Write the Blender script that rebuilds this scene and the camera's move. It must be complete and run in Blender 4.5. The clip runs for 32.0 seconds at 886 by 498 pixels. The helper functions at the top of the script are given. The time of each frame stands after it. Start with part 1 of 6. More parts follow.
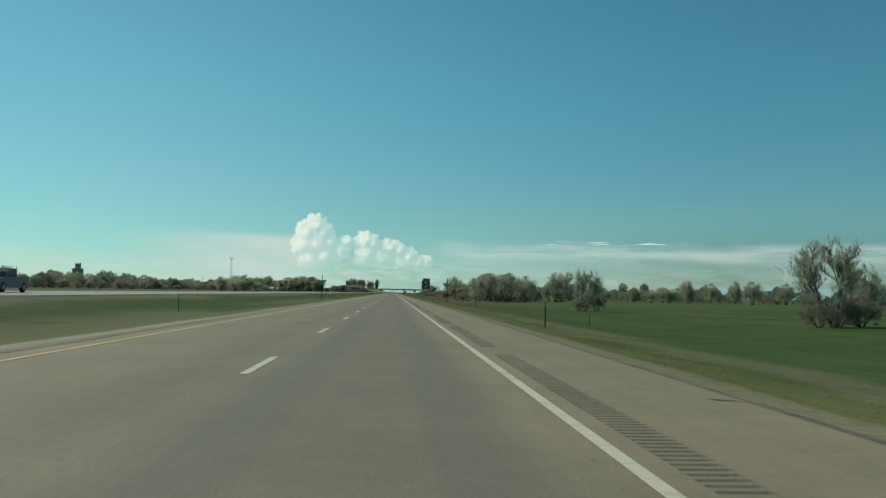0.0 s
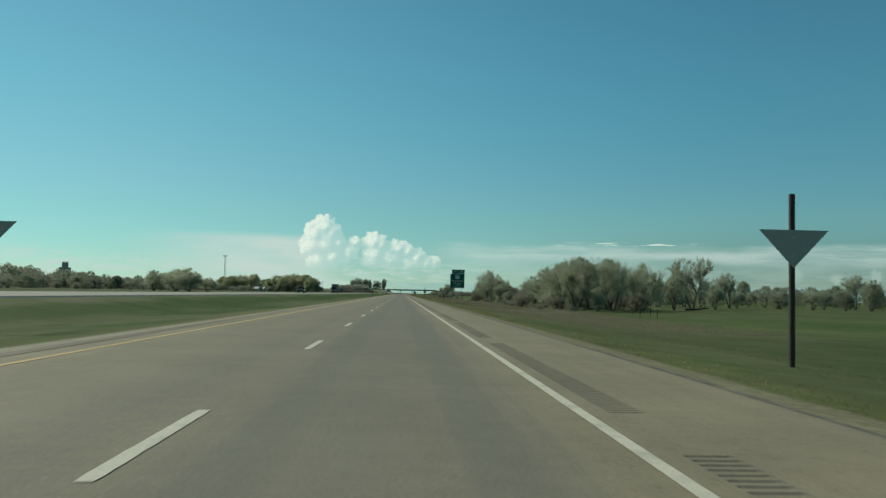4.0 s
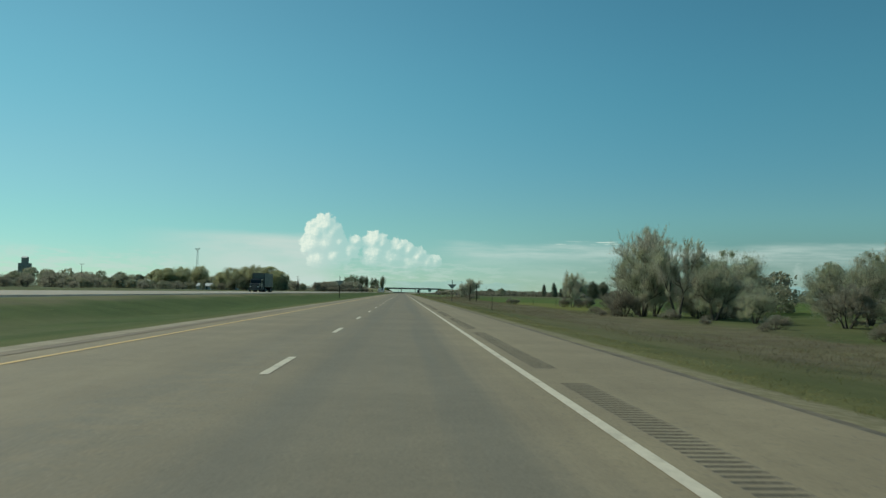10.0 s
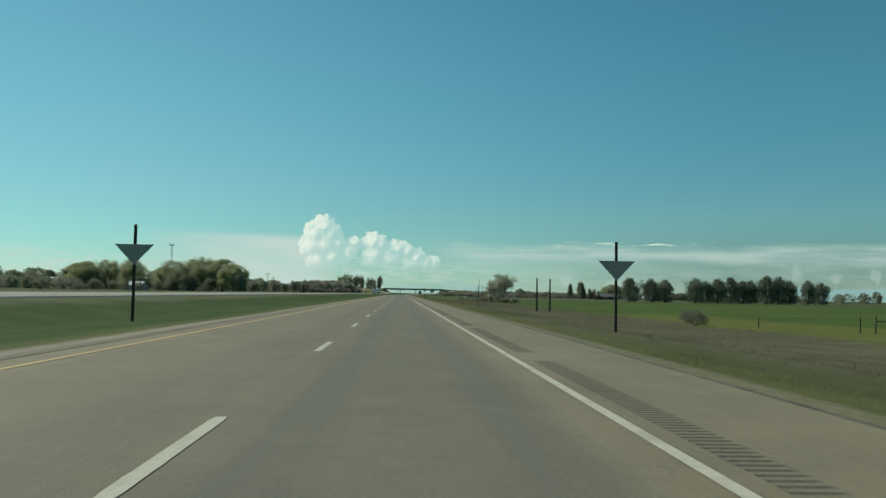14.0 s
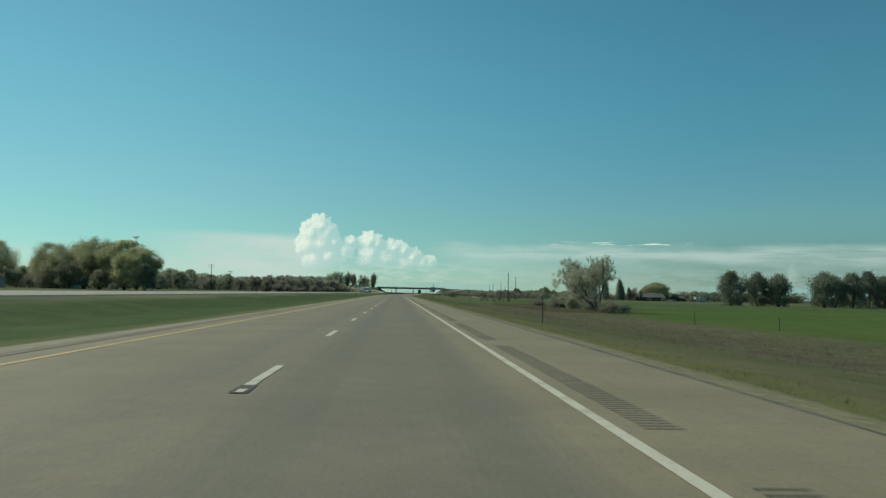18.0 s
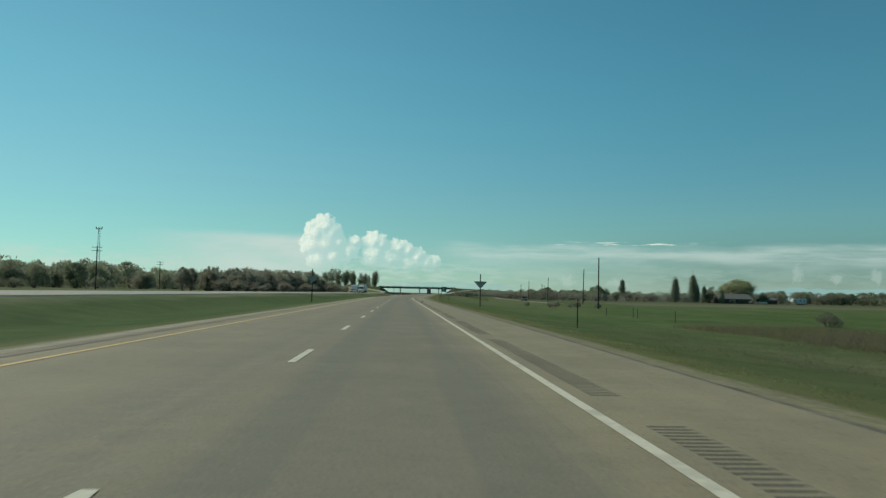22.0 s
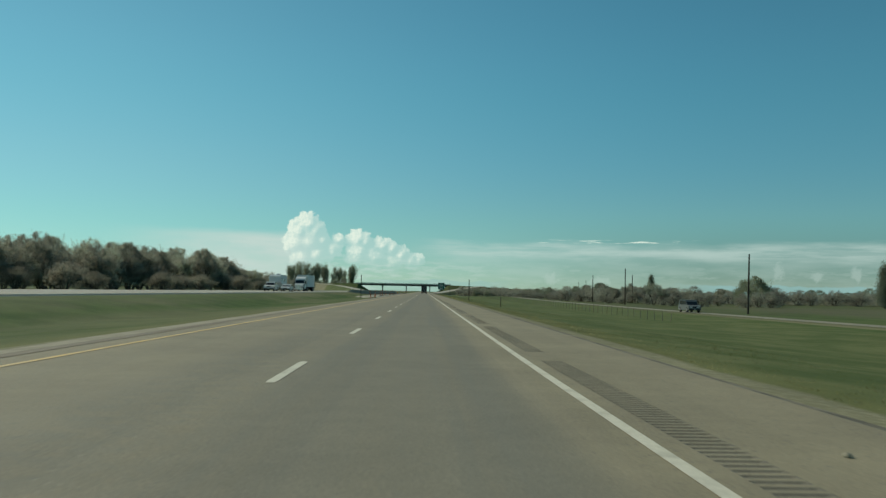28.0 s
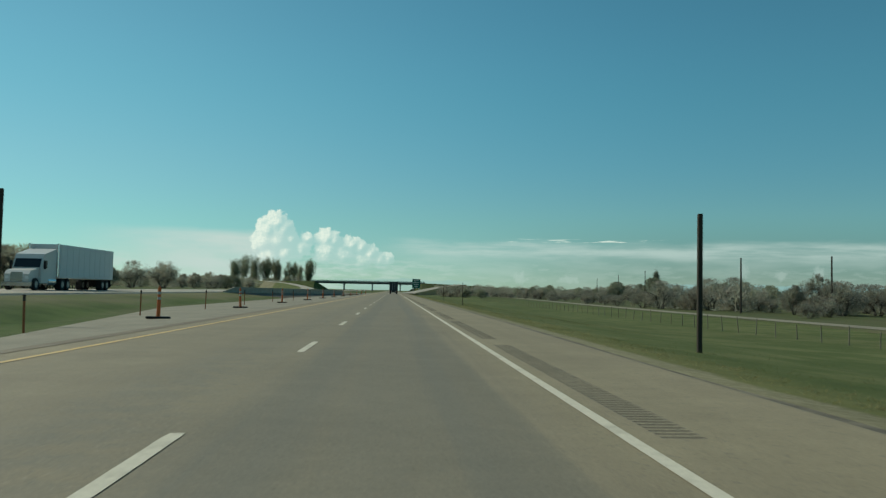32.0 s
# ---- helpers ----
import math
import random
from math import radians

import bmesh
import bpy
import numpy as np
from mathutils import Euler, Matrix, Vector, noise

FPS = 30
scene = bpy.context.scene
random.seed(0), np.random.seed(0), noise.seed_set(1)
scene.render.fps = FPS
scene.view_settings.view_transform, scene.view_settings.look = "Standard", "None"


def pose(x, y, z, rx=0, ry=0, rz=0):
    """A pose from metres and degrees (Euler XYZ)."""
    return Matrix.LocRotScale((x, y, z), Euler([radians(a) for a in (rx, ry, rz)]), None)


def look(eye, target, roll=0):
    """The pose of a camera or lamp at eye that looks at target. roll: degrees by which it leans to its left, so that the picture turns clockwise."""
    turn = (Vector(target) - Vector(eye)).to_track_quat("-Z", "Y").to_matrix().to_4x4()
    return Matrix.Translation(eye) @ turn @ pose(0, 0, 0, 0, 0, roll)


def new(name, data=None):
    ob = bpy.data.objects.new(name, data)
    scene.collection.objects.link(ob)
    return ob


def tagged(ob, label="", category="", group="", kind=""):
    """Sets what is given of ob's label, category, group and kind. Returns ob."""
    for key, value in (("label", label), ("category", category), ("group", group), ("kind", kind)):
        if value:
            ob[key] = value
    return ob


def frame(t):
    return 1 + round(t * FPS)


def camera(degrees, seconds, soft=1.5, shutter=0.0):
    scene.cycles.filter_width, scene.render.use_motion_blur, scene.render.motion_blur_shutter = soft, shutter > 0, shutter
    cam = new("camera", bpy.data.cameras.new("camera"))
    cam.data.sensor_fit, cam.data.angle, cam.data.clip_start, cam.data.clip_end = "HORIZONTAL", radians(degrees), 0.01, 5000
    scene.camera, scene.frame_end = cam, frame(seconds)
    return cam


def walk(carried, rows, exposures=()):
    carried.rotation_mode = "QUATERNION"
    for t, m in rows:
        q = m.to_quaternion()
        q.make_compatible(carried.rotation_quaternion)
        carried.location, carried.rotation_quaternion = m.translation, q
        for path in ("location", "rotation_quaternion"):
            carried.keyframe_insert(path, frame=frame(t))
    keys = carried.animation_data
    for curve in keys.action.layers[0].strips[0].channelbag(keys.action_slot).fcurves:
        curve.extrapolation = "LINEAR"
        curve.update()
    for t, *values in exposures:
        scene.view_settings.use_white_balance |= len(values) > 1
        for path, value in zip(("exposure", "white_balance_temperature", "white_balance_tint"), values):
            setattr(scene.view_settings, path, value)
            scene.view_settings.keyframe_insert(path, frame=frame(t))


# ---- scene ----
# camera: carried in a car at about 127 km/h, eye 1.18 m over the lane
cam = camera(54.72, 32.0, soft=1.35, shutter=0.06)
PATH = [
    (0, 2.050, -15.31, 1.179, -3.318, 2.957, -1.142),
    (0.5, 2.022, 2.29, 1.179, -3.016, 2.880, -1.241),
    (1, 1.995, 19.89, 1.179, -2.809, 2.916, -1.341),
    (1.5, 2.000, 37.44, 1.179, -2.704, 2.905, -1.287),
    (2, 2.005, 55.00, 1.179, -2.731, 2.932, -1.233),
    (2.5, 1.975, 72.63, 1.179, -2.767, 2.954, -1.217),
    (4.5, 1.856, 143.16, 1.179, -2.759, 3.005, -1.153),
    (5, 1.826, 160.79, 1.179, -2.756, 3.008, -1.137),
    (5.5, 1.856, 178.91, 1.179, -2.809, 3.011, -1.142),
    (6, 1.886, 197.03, 1.179, -2.861, 2.995, -1.147),
    (6.5, 1.949, 214.58, 1.179, -3.014, 2.943, -1.149),
    (7, 2.011, 232.13, 1.179, -3.129, 2.929, -1.152),
    (7.5, 1.983, 249.78, 1.179, -3.166, 2.992, -1.159),
    (8, 1.956, 267.42, 1.179, -3.013, 2.998, -1.167),
    (8.5, 1.946, 284.80, 1.179, -2.879, 2.949, -1.189),
    (9, 1.936, 302.19, 1.179, -2.782, 2.918, -1.212),
    (9.5, 1.914, 320.26, 1.179, -2.796, 2.941, -1.191),
    (10, 1.892, 338.33, 1.179, -2.716, 2.926, -1.170),
    (10.5, 1.820, 355.79, 1.179, -2.652, 2.944, -1.232),
    (11, 1.748, 373.25, 1.179, -2.513, 2.924, -1.295),
    (11.5, 1.742, 390.90, 1.179, -2.454, 2.996, -1.316),
    (12, 1.736, 408.55, 1.179, -2.509, 2.993, -1.338),
    (12.5, 1.707, 426.54, 1.179, -2.621, 3.016, -1.262),
    (13, 1.679, 444.52, 1.179, -2.677, 2.964, -1.186),
    (13.5, 1.656, 462.02, 1.179, -2.735, 2.978, -1.146),
    (14, 1.632, 479.53, 1.179, -2.792, 2.992, -1.106),
    (14.5, 1.638, 497.20, 1.179, -2.928, 2.884, -1.113),
    (16.5, 1.662, 567.89, 1.179, -2.941, 2.886, -1.143),
    (17, 1.669, 585.57, 1.179, -2.944, 2.891, -1.151),
    (17.5, 1.730, 602.97, 1.179, -3.034, 2.951, -1.169),
    (18, 1.792, 620.38, 1.179, -3.049, 2.955, -1.188),
    (18.5, 1.805, 638.54, 1.179, -3.008, 2.933, -1.165),
    (19, 1.818, 656.70, 1.179, -2.967, 2.912, -1.141),
    (19.5, 1.821, 674.35, 1.179, -2.918, 2.963, -1.018),
    (20, 1.825, 692.01, 1.179, -2.889, 2.958, -0.895),
    (20.5, 1.788, 709.52, 1.179, -2.882, 2.957, -1.017),
    (21, 1.751, 727.04, 1.179, -2.819, 2.975, -1.139),
    (21.5, 1.761, 744.95, 1.179, -2.768, 3.000, -1.177),
    (22, 1.770, 762.87, 1.179, -2.754, 2.949, -1.214),
    (22.5, 1.793, 780.46, 1.179, -2.804, 2.939, -1.120),
    (23, 1.815, 798.06, 1.179, -2.911, 2.928, -1.025),
    (23.5, 1.778, 815.53, 1.179, -2.888, 2.926, -1.128),
    (24, 1.741, 832.99, 1.179, -2.883, 2.923, -1.230),
    (24.5, 1.723, 850.38, 1.179, -2.810, 2.926, -1.200),
    (25, 1.700, 867.97, 1.179, -2.812, 2.968, -1.169),
    (25.5, 1.735, 885.46, 1.179, -2.907, 2.933, -1.169),
    (27.5, 2.519, 955.60, 1.179, -3.476, 2.910, -1.170),
    (28, 3.045, 973.35, 1.179, -3.835, 2.838, -1.170),
    (28.5, 3.651, 990.87, 1.179, -4.361, 2.835, -1.168),
    (29, 4.331, 1008.54, 1.179, -4.887, 2.813, -1.166),
    (29.5, 5.167, 1026.63, 1.179, -5.508, 2.849, -1.129),
    (30, 6.003, 1044.73, 1.179, -5.769, 2.866, -1.093),
    (30.5, 6.778, 1062.05, 1.179, -5.834, 2.867, -1.154),
    (31, 7.553, 1079.36, 1.179, -5.842, 2.887, -1.216),
    (31.5, 8.401, 1096.80, 1.179, -5.867, 2.889, -1.177),
    (32, 9.249, 1114.24, 1.179, -5.892, 2.815, -1.137),
]
walk(cam, [(t, pose(x, y, z, 90 + p, r, w)) for t, x, y, z, w, p, r in PATH],
     exposures=[(0.0, 0.0, 6480, 1), (32.0, 0.0, 6480, 1)])

# ---- world, sun ----
SUN_AZ, SUN_EL = radians(-55), radians(40)      # from the left, a little ahead


class Nodes:
    """Short hand for node graphs."""

    def __init__(self, tree):
        self.t = tree
        tree.nodes.clear()

    def put(self, v, sock):
        if hasattr(v, "links"):
            self.t.links.new(v, sock)
        else:
            sock.default_value = v

    def add(self, kind, out=0, **ins):
        n = self.t.nodes.new(kind)
        for k, v in ins.items():
            if k.startswith("i_"):
                key = k[2:]
                self.put(v, n.inputs[int(key) if key.isdigit() else key.replace("_", " ")])
            elif k == "uv_map":
                n.uv_map = v
        return n.outputs[out]

    def m(self, op, a, b=0.0, c=0.0):
        n = self.t.nodes.new("ShaderNodeMath")
        n.operation = op
        for v, s in zip((a, b, c), n.inputs):
            self.put(v, s)
        return n.outputs[0]

    def mix(self, fac, a, b, blend="MIX"):
        n = self.t.nodes.new("ShaderNodeMix")
        n.data_type, n.blend_type = "RGBA", blend
        self.put(fac, n.inputs[0])
        for v, s in ((a, n.inputs[6]), (b, n.inputs[7])):
            self.put(v if hasattr(v, "links") else (*v, 1.0)[:4], s)
        return n.outputs[2]

    def smooth(self, v, lo, hi, a=0.0, b=1.0):
        n = self.t.nodes.new("ShaderNodeMapRange")
        n.interpolation_type = "SMOOTHSTEP"
        for x, s in zip((v, lo, hi, a, b), n.inputs):
            self.put(x, s)
        return n.outputs[0]

    def noise(self, vec, scale, detail=4.0, rough=0.55, out=0):
        n = self.t.nodes.new("ShaderNodeTexNoise")
        self.put(vec, n.inputs["Vector"])
        n.inputs["Scale"].default_value, n.inputs["Detail"].default_value = scale, detail
        n.inputs["Roughness"].default_value = rough
        return n.outputs[out]


def build_world():
    w = bpy.data.worlds.new("sky")
    scene.world = w
    w.use_nodes = True
    g = Nodes(w.node_tree)
    node = g.t.nodes.new("ShaderNodeTexSky")
    node.sky_type, node.sun_disc, node.sun_elevation, node.sun_rotation = "NISHITA", False, SUN_EL, SUN_AZ
    node.altitude, node.air_density, node.dust_density, node.ozone_density = 1450.0, 1.0, 0.25, 1.6
    sky = node.outputs[0]
    d = g.add("ShaderNodeTexCoord")
    sep = g.t.nodes.new("ShaderNodeSeparateXYZ")
    g.put(d, sep.inputs[0])
    dx, dy, dz = sep.outputs
    az = g.m("MULTIPLY", g.m("ARCTAN2", dx, dy), 57.2958)
    el = g.m("MULTIPLY", g.m("ARCSINE", dz), 57.2958)
    flat = g.add("ShaderNodeCombineXYZ", i_0=az, i_1=el)
    # sky colour: the hazy turquoise of the clip over the physical sky
    tinted = g.mix(1.0, sky, g.mix(g.smooth(el, 5.0, 14.0), g.mix(g.smooth(el, 0.5, 5.0), SKY_TINT_LOW, SKY_TINT), SKY_TINT_HIGH), "MULTIPLY")
    tinted = g.mix(g.smooth(el, 16.0, -1.0, 0.0, 0.27), tinted, (0.0, 0.0, 0.0))
    tinted = g.mix(g.m("ADD", g.smooth(az, -24.0, 30.0, 0.0, 0.15), g.m("MULTIPLY", g.smooth(az, 3.0, 24.0), g.smooth(el, 5.5, 1.0, 0.0, 0.26))), tinted, (0.0, 0.0, 0.0))
    cast = g.mix(g.smooth(az, -22.0, 22.0), (1.10, 1.0, 0.97), (0.91, 1.0, 1.045))
    tinted = g.mix(g.smooth(el, 3.0, 9.0), tinted, g.mix(1.0, tinted, cast, "MULTIPLY"))
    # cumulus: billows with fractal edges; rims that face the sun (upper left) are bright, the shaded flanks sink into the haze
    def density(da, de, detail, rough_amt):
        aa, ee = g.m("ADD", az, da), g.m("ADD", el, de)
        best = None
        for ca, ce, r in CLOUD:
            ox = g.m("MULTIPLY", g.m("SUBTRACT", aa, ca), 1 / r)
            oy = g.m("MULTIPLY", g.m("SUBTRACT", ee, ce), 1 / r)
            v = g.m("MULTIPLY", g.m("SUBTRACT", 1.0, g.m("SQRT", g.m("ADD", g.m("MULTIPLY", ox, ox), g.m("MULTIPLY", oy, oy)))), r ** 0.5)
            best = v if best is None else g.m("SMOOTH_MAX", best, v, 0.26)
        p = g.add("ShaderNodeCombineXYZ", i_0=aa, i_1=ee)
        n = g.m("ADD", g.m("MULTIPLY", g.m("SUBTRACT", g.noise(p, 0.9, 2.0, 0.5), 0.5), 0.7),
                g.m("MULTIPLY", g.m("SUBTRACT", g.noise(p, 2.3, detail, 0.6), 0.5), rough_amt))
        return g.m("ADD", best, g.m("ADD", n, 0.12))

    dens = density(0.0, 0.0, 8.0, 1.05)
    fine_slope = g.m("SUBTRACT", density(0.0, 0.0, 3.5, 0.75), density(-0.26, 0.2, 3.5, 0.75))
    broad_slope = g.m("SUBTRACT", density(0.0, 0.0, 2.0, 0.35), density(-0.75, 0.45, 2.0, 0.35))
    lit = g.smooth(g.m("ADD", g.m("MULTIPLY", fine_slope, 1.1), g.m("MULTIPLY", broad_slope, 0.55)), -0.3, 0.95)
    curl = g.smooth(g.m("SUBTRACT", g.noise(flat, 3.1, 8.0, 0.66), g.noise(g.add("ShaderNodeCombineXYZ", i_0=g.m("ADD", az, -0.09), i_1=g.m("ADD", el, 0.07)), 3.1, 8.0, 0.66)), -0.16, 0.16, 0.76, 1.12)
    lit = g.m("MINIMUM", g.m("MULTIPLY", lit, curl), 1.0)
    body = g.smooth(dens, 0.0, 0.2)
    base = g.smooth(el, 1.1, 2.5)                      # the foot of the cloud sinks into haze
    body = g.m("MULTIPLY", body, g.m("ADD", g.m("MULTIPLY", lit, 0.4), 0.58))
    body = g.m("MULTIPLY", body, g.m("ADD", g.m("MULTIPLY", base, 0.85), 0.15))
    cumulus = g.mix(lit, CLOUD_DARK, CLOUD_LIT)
    # anvil veil to the left and the thin band to the right
    lon = g.add("ShaderNodeCombineXYZ", i_0=g.m("MULTIPLY", az, 0.22), i_1=g.m("MULTIPLY", el, 1.1))
    veil_n = g.noise(lon, 1.0, 4.0, 0.52)
    left = g.m("MULTIPLY", g.smooth(az, -19.0, -9.0), g.m("SUBTRACT", 1.0, g.smooth(az, -6.0, -3.5)))
    top_l = g.m("SUBTRACT", 1.0, g.smooth(g.m("ADD", el, g.m("MULTIPLY", veil_n, 0.8)), 3.7, 4.3))
    veil_l = g.m("MULTIPLY", g.m("MULTIPLY", left, top_l), g.smooth(veil_n, 0.3, 0.65, 0.55, 0.95))
    right = g.smooth(az, 1.0, 5.0)
    top_r = g.m("SUBTRACT", 1.0, g.smooth(g.m("ADD", el, g.m("MULTIPLY", veil_n, 1.5)), 3.45, 4.35))
    streak_r = g.noise(g.add("ShaderNodeCombineXYZ", i_0=g.m("MULTIPLY", az, 0.16), i_1=g.m("MULTIPLY", el, 1.7)), 1.0, 5.0, 0.6)
    ledge = g.m("MULTIPLY", g.smooth(el, 1.9, 2.9), g.smooth(streak_r, 0.38, 0.62, 0.12, 0.5))
    veil_r = g.m("MULTIPLY", g.m("MULTIPLY", right, top_r), g.m("ADD", ledge, g.smooth(veil_n, 0.35, 0.7, 0.1, 0.3)))
    low = g.m("MULTIPLY", g.m("SUBTRACT", 1.0, g.smooth(g.m("ADD", el, g.m("MULTIPLY", veil_n, 1.2)), 2.2, 3.3)),
              g.smooth(g.noise(lon, 2.6, 6.0, 0.62), 0.42, 0.62, 0.05, 0.62))
    # small far heads of cloud over the right horizon
    puffs = None
    for ca, ce, rx_, ry_ in PUFFS:
        ox = g.m("MULTIPLY", g.m("SUBTRACT", az, ca), 1 / rx_)
        oy = g.m("MULTIPLY", g.m("SUBTRACT", el, ce), 1 / ry_)
        v = g.m("SUBTRACT", 1.0, g.m("SQRT", g.m("ADD", g.m("MULTIPLY", ox, ox), g.m("MULTIPLY", oy, oy))))
        puffs = v if puffs is None else g.m("MAXIMUM", puffs, v)
    puffs = g.smooth(g.m("ADD", puffs, g.m("MULTIPLY", g.m("SUBTRACT", g.noise(flat, 2.4, 5.0, 0.62), 0.5), 1.5)), 0.0, 0.8, 0.0, 0.42)
    low = g.m("MULTIPLY", low, g.smooth(az, -4.0, 10.0, 1.0, 0.4))
    low = g.m("MAXIMUM", low, puffs)
    # bright slivers along the top of the right-hand band
    sl = g.add("ShaderNodeCombineXYZ", i_0=g.m("MULTIPLY", az, 0.55), i_1=g.m("MULTIPLY", el, 6.0))
    sliver = g.m("MULTIPLY", g.smooth(g.noise(sl, 1.0, 3.0, 0.5), 0.54, 0.66),
                 g.m("MULTIPLY", g.smooth(az, 9.0, 11.0), g.m("SUBTRACT", 1.0, g.smooth(az, 20.0, 22.0))))
    sliver = g.m("MULTIPLY", sliver, g.m("MULTIPLY", g.smooth(el, 3.3, 3.42), g.m("SUBTRACT", 1.0, g.smooth(el, 3.48, 3.62))))
    veil = g.m("MAXIMUM", g.m("MAXIMUM", veil_l, veil_r), low)
    up = g.smooth(dz, -0.01, 0.005)
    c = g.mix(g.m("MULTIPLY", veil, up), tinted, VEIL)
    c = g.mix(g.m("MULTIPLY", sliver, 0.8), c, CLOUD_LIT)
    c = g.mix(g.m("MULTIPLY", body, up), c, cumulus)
    # far blue hills under the cloud
    ridge = g.m("ADD", 0.35, g.m("MULTIPLY", g.noise(g.add("ShaderNodeCombineXYZ", i_0=az), 0.45, 3.0), 0.75))
    hill = g.m("MULTIPLY", g.m("SUBTRACT", 1.0, g.smooth(el, g.m("SUBTRACT", ridge, 0.06), g.m("ADD", ridge, 0.06))), 0.45)
    hill = g.m("MULTIPLY", hill, g.m("MULTIPLY", g.smooth(az, -3.0, 1.0), g.m("MAXIMUM", g.m("SUBTRACT", 1.0, g.smooth(az, 6.0, 9.0)), g.smooth(az, 18.0, 22.0, 0.0, 1.6))))
    c = g.mix(hill, c, HILL)
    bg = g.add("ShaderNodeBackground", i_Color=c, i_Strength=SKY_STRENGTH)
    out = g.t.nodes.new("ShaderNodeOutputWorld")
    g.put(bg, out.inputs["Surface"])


SKY_STRENGTH = 0.104
SKY_TINT_LOW, SKY_TINT, SKY_TINT_HIGH = (0.615, 0.905, 0.93), (0.605, 0.935, 0.84), (0.528, 0.95, 0.812)
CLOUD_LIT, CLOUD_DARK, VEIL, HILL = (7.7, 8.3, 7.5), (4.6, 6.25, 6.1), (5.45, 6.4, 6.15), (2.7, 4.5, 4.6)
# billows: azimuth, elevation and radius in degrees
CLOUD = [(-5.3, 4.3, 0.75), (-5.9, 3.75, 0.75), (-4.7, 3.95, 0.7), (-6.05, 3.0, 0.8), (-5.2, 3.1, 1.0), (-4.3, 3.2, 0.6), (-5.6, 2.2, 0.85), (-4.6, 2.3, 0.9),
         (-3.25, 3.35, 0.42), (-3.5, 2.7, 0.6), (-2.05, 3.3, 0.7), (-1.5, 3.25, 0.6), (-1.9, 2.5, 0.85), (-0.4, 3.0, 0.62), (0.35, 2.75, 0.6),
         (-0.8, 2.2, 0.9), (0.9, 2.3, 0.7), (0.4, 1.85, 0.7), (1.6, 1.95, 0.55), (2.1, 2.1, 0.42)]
# far heads: azimuth, elevation, half width, half height
PUFFS = [(25.2, 1.6, 0.6, 1.2), (27.4, 1.3, 0.6, 0.6), (29.6, 1.5, 0.5, 0.9), (11.0, 1.0, 0.9, 0.7), (14.2, 0.9, 1.2, 0.5), (-11.5, 1.9, 1.5, 0.6), (-16.5, 1.6, 1.8, 0.5),
         (-24.0, 1.9, 1.2, 0.5), (-8.3, 1.7, 1.2, 0.5), (-20.0, 1.5, 1.4, 0.5)]
build_world()
sun = new("sun", bpy.data.lights.new("sun", "SUN"))
sun.data.energy, sun.data.angle, sun.data.color = 3.2, radians(0.6), (1.0, 0.91, 0.775)
sun.matrix_world = look((math.sin(SUN_AZ) * 100, math.cos(SUN_AZ) * 100, math.tan(SUN_EL) * 100), (0, 0, 0))


# ---- materials ----
def material(name, base, vary=0.15, scale=2.0, rough=0.85, bump=0.0, bump_scale=30.0, metal=0.0, second=None, spots=0.5,
             per_object=0.0, coord=3, translucent=0.0, island=0.0):
    """A surface with variation at two scales, grain relief and, if wanted, patches of a second colour."""
    mt = bpy.data.materials.new(name)
    mt.use_nodes = True
    g = Nodes(mt.node_tree)
    vec = g.add("ShaderNodeNewGeometry", out=0) if coord == "world" else g.add("ShaderNodeTexCoord", out=3)
    big, fine = g.noise(vec, scale, 4.0, 0.6), g.noise(vec, scale * 13.0, 3.0, 0.6)
    col = g.mix(0.0, base, base)
    if second:
        col = g.mix(g.smooth(big, spots - 0.12, spots + 0.12), base, second)
    f = g.m("ADD", g.m("MULTIPLY", g.m("SUBTRACT", big, 0.5), vary * 1.6), g.m("MULTIPLY", g.m("SUBTRACT", fine, 0.5), vary * 1.6))
    if per_object:
        f = g.m("ADD", f, g.m("MULTIPLY", g.m("SUBTRACT", g.add("ShaderNodeObjectInfo", out=5), 0.5), per_object))
    if island:
        f = g.m("ADD", f, g.m("MULTIPLY", g.m("SUBTRACT", g.add("ShaderNodeNewGeometry", out=8), 0.5), island))
    val = g.m("MAXIMUM", g.m("ADD", 1.0, f), 0.1)
    hsv = g.t.nodes.new("ShaderNodeHueSaturation")
    g.put(val, hsv.inputs["Value"])
    g.put(col, hsv.inputs["Color"])
    b = g.t.nodes.new("ShaderNodeBsdfPrincipled")
    g.put(hsv.outputs[0], b.inputs["Base Color"])
    b.inputs["Roughness"].default_value, b.inputs["Metallic"].default_value = rough, metal
    b.inputs["Specular IOR Level"].default_value = 0.3 if not metal else 0.5
    if bump:
        bp = g.t.nodes.new("ShaderNodeBump")
        bp.inputs["Strength"].default_value, bp.inputs["Distance"].default_value = bump, 0.02
        g.put(g.noise(vec, bump_scale, 4.0, 0.65), bp.inputs["Height"])
        g.put(bp.outputs[0], b.inputs["Normal"])
    shader = b.outputs[0]
    if translucent:
        tr = g.add("ShaderNodeBsdfTranslucent", i_Color=hsv.outputs[0])
        mx = g.t.nodes.new("ShaderNodeMixShader")
        mx.inputs[0].default_value = translucent
        g.put(shader, mx.inputs[1])
        g.put(tr, mx.inputs[2])
        shader = mx.outputs[0]
    out = g.t.nodes.new("ShaderNodeOutputMaterial")
    g.put(shader, out.inputs["Surface"])
    return mt


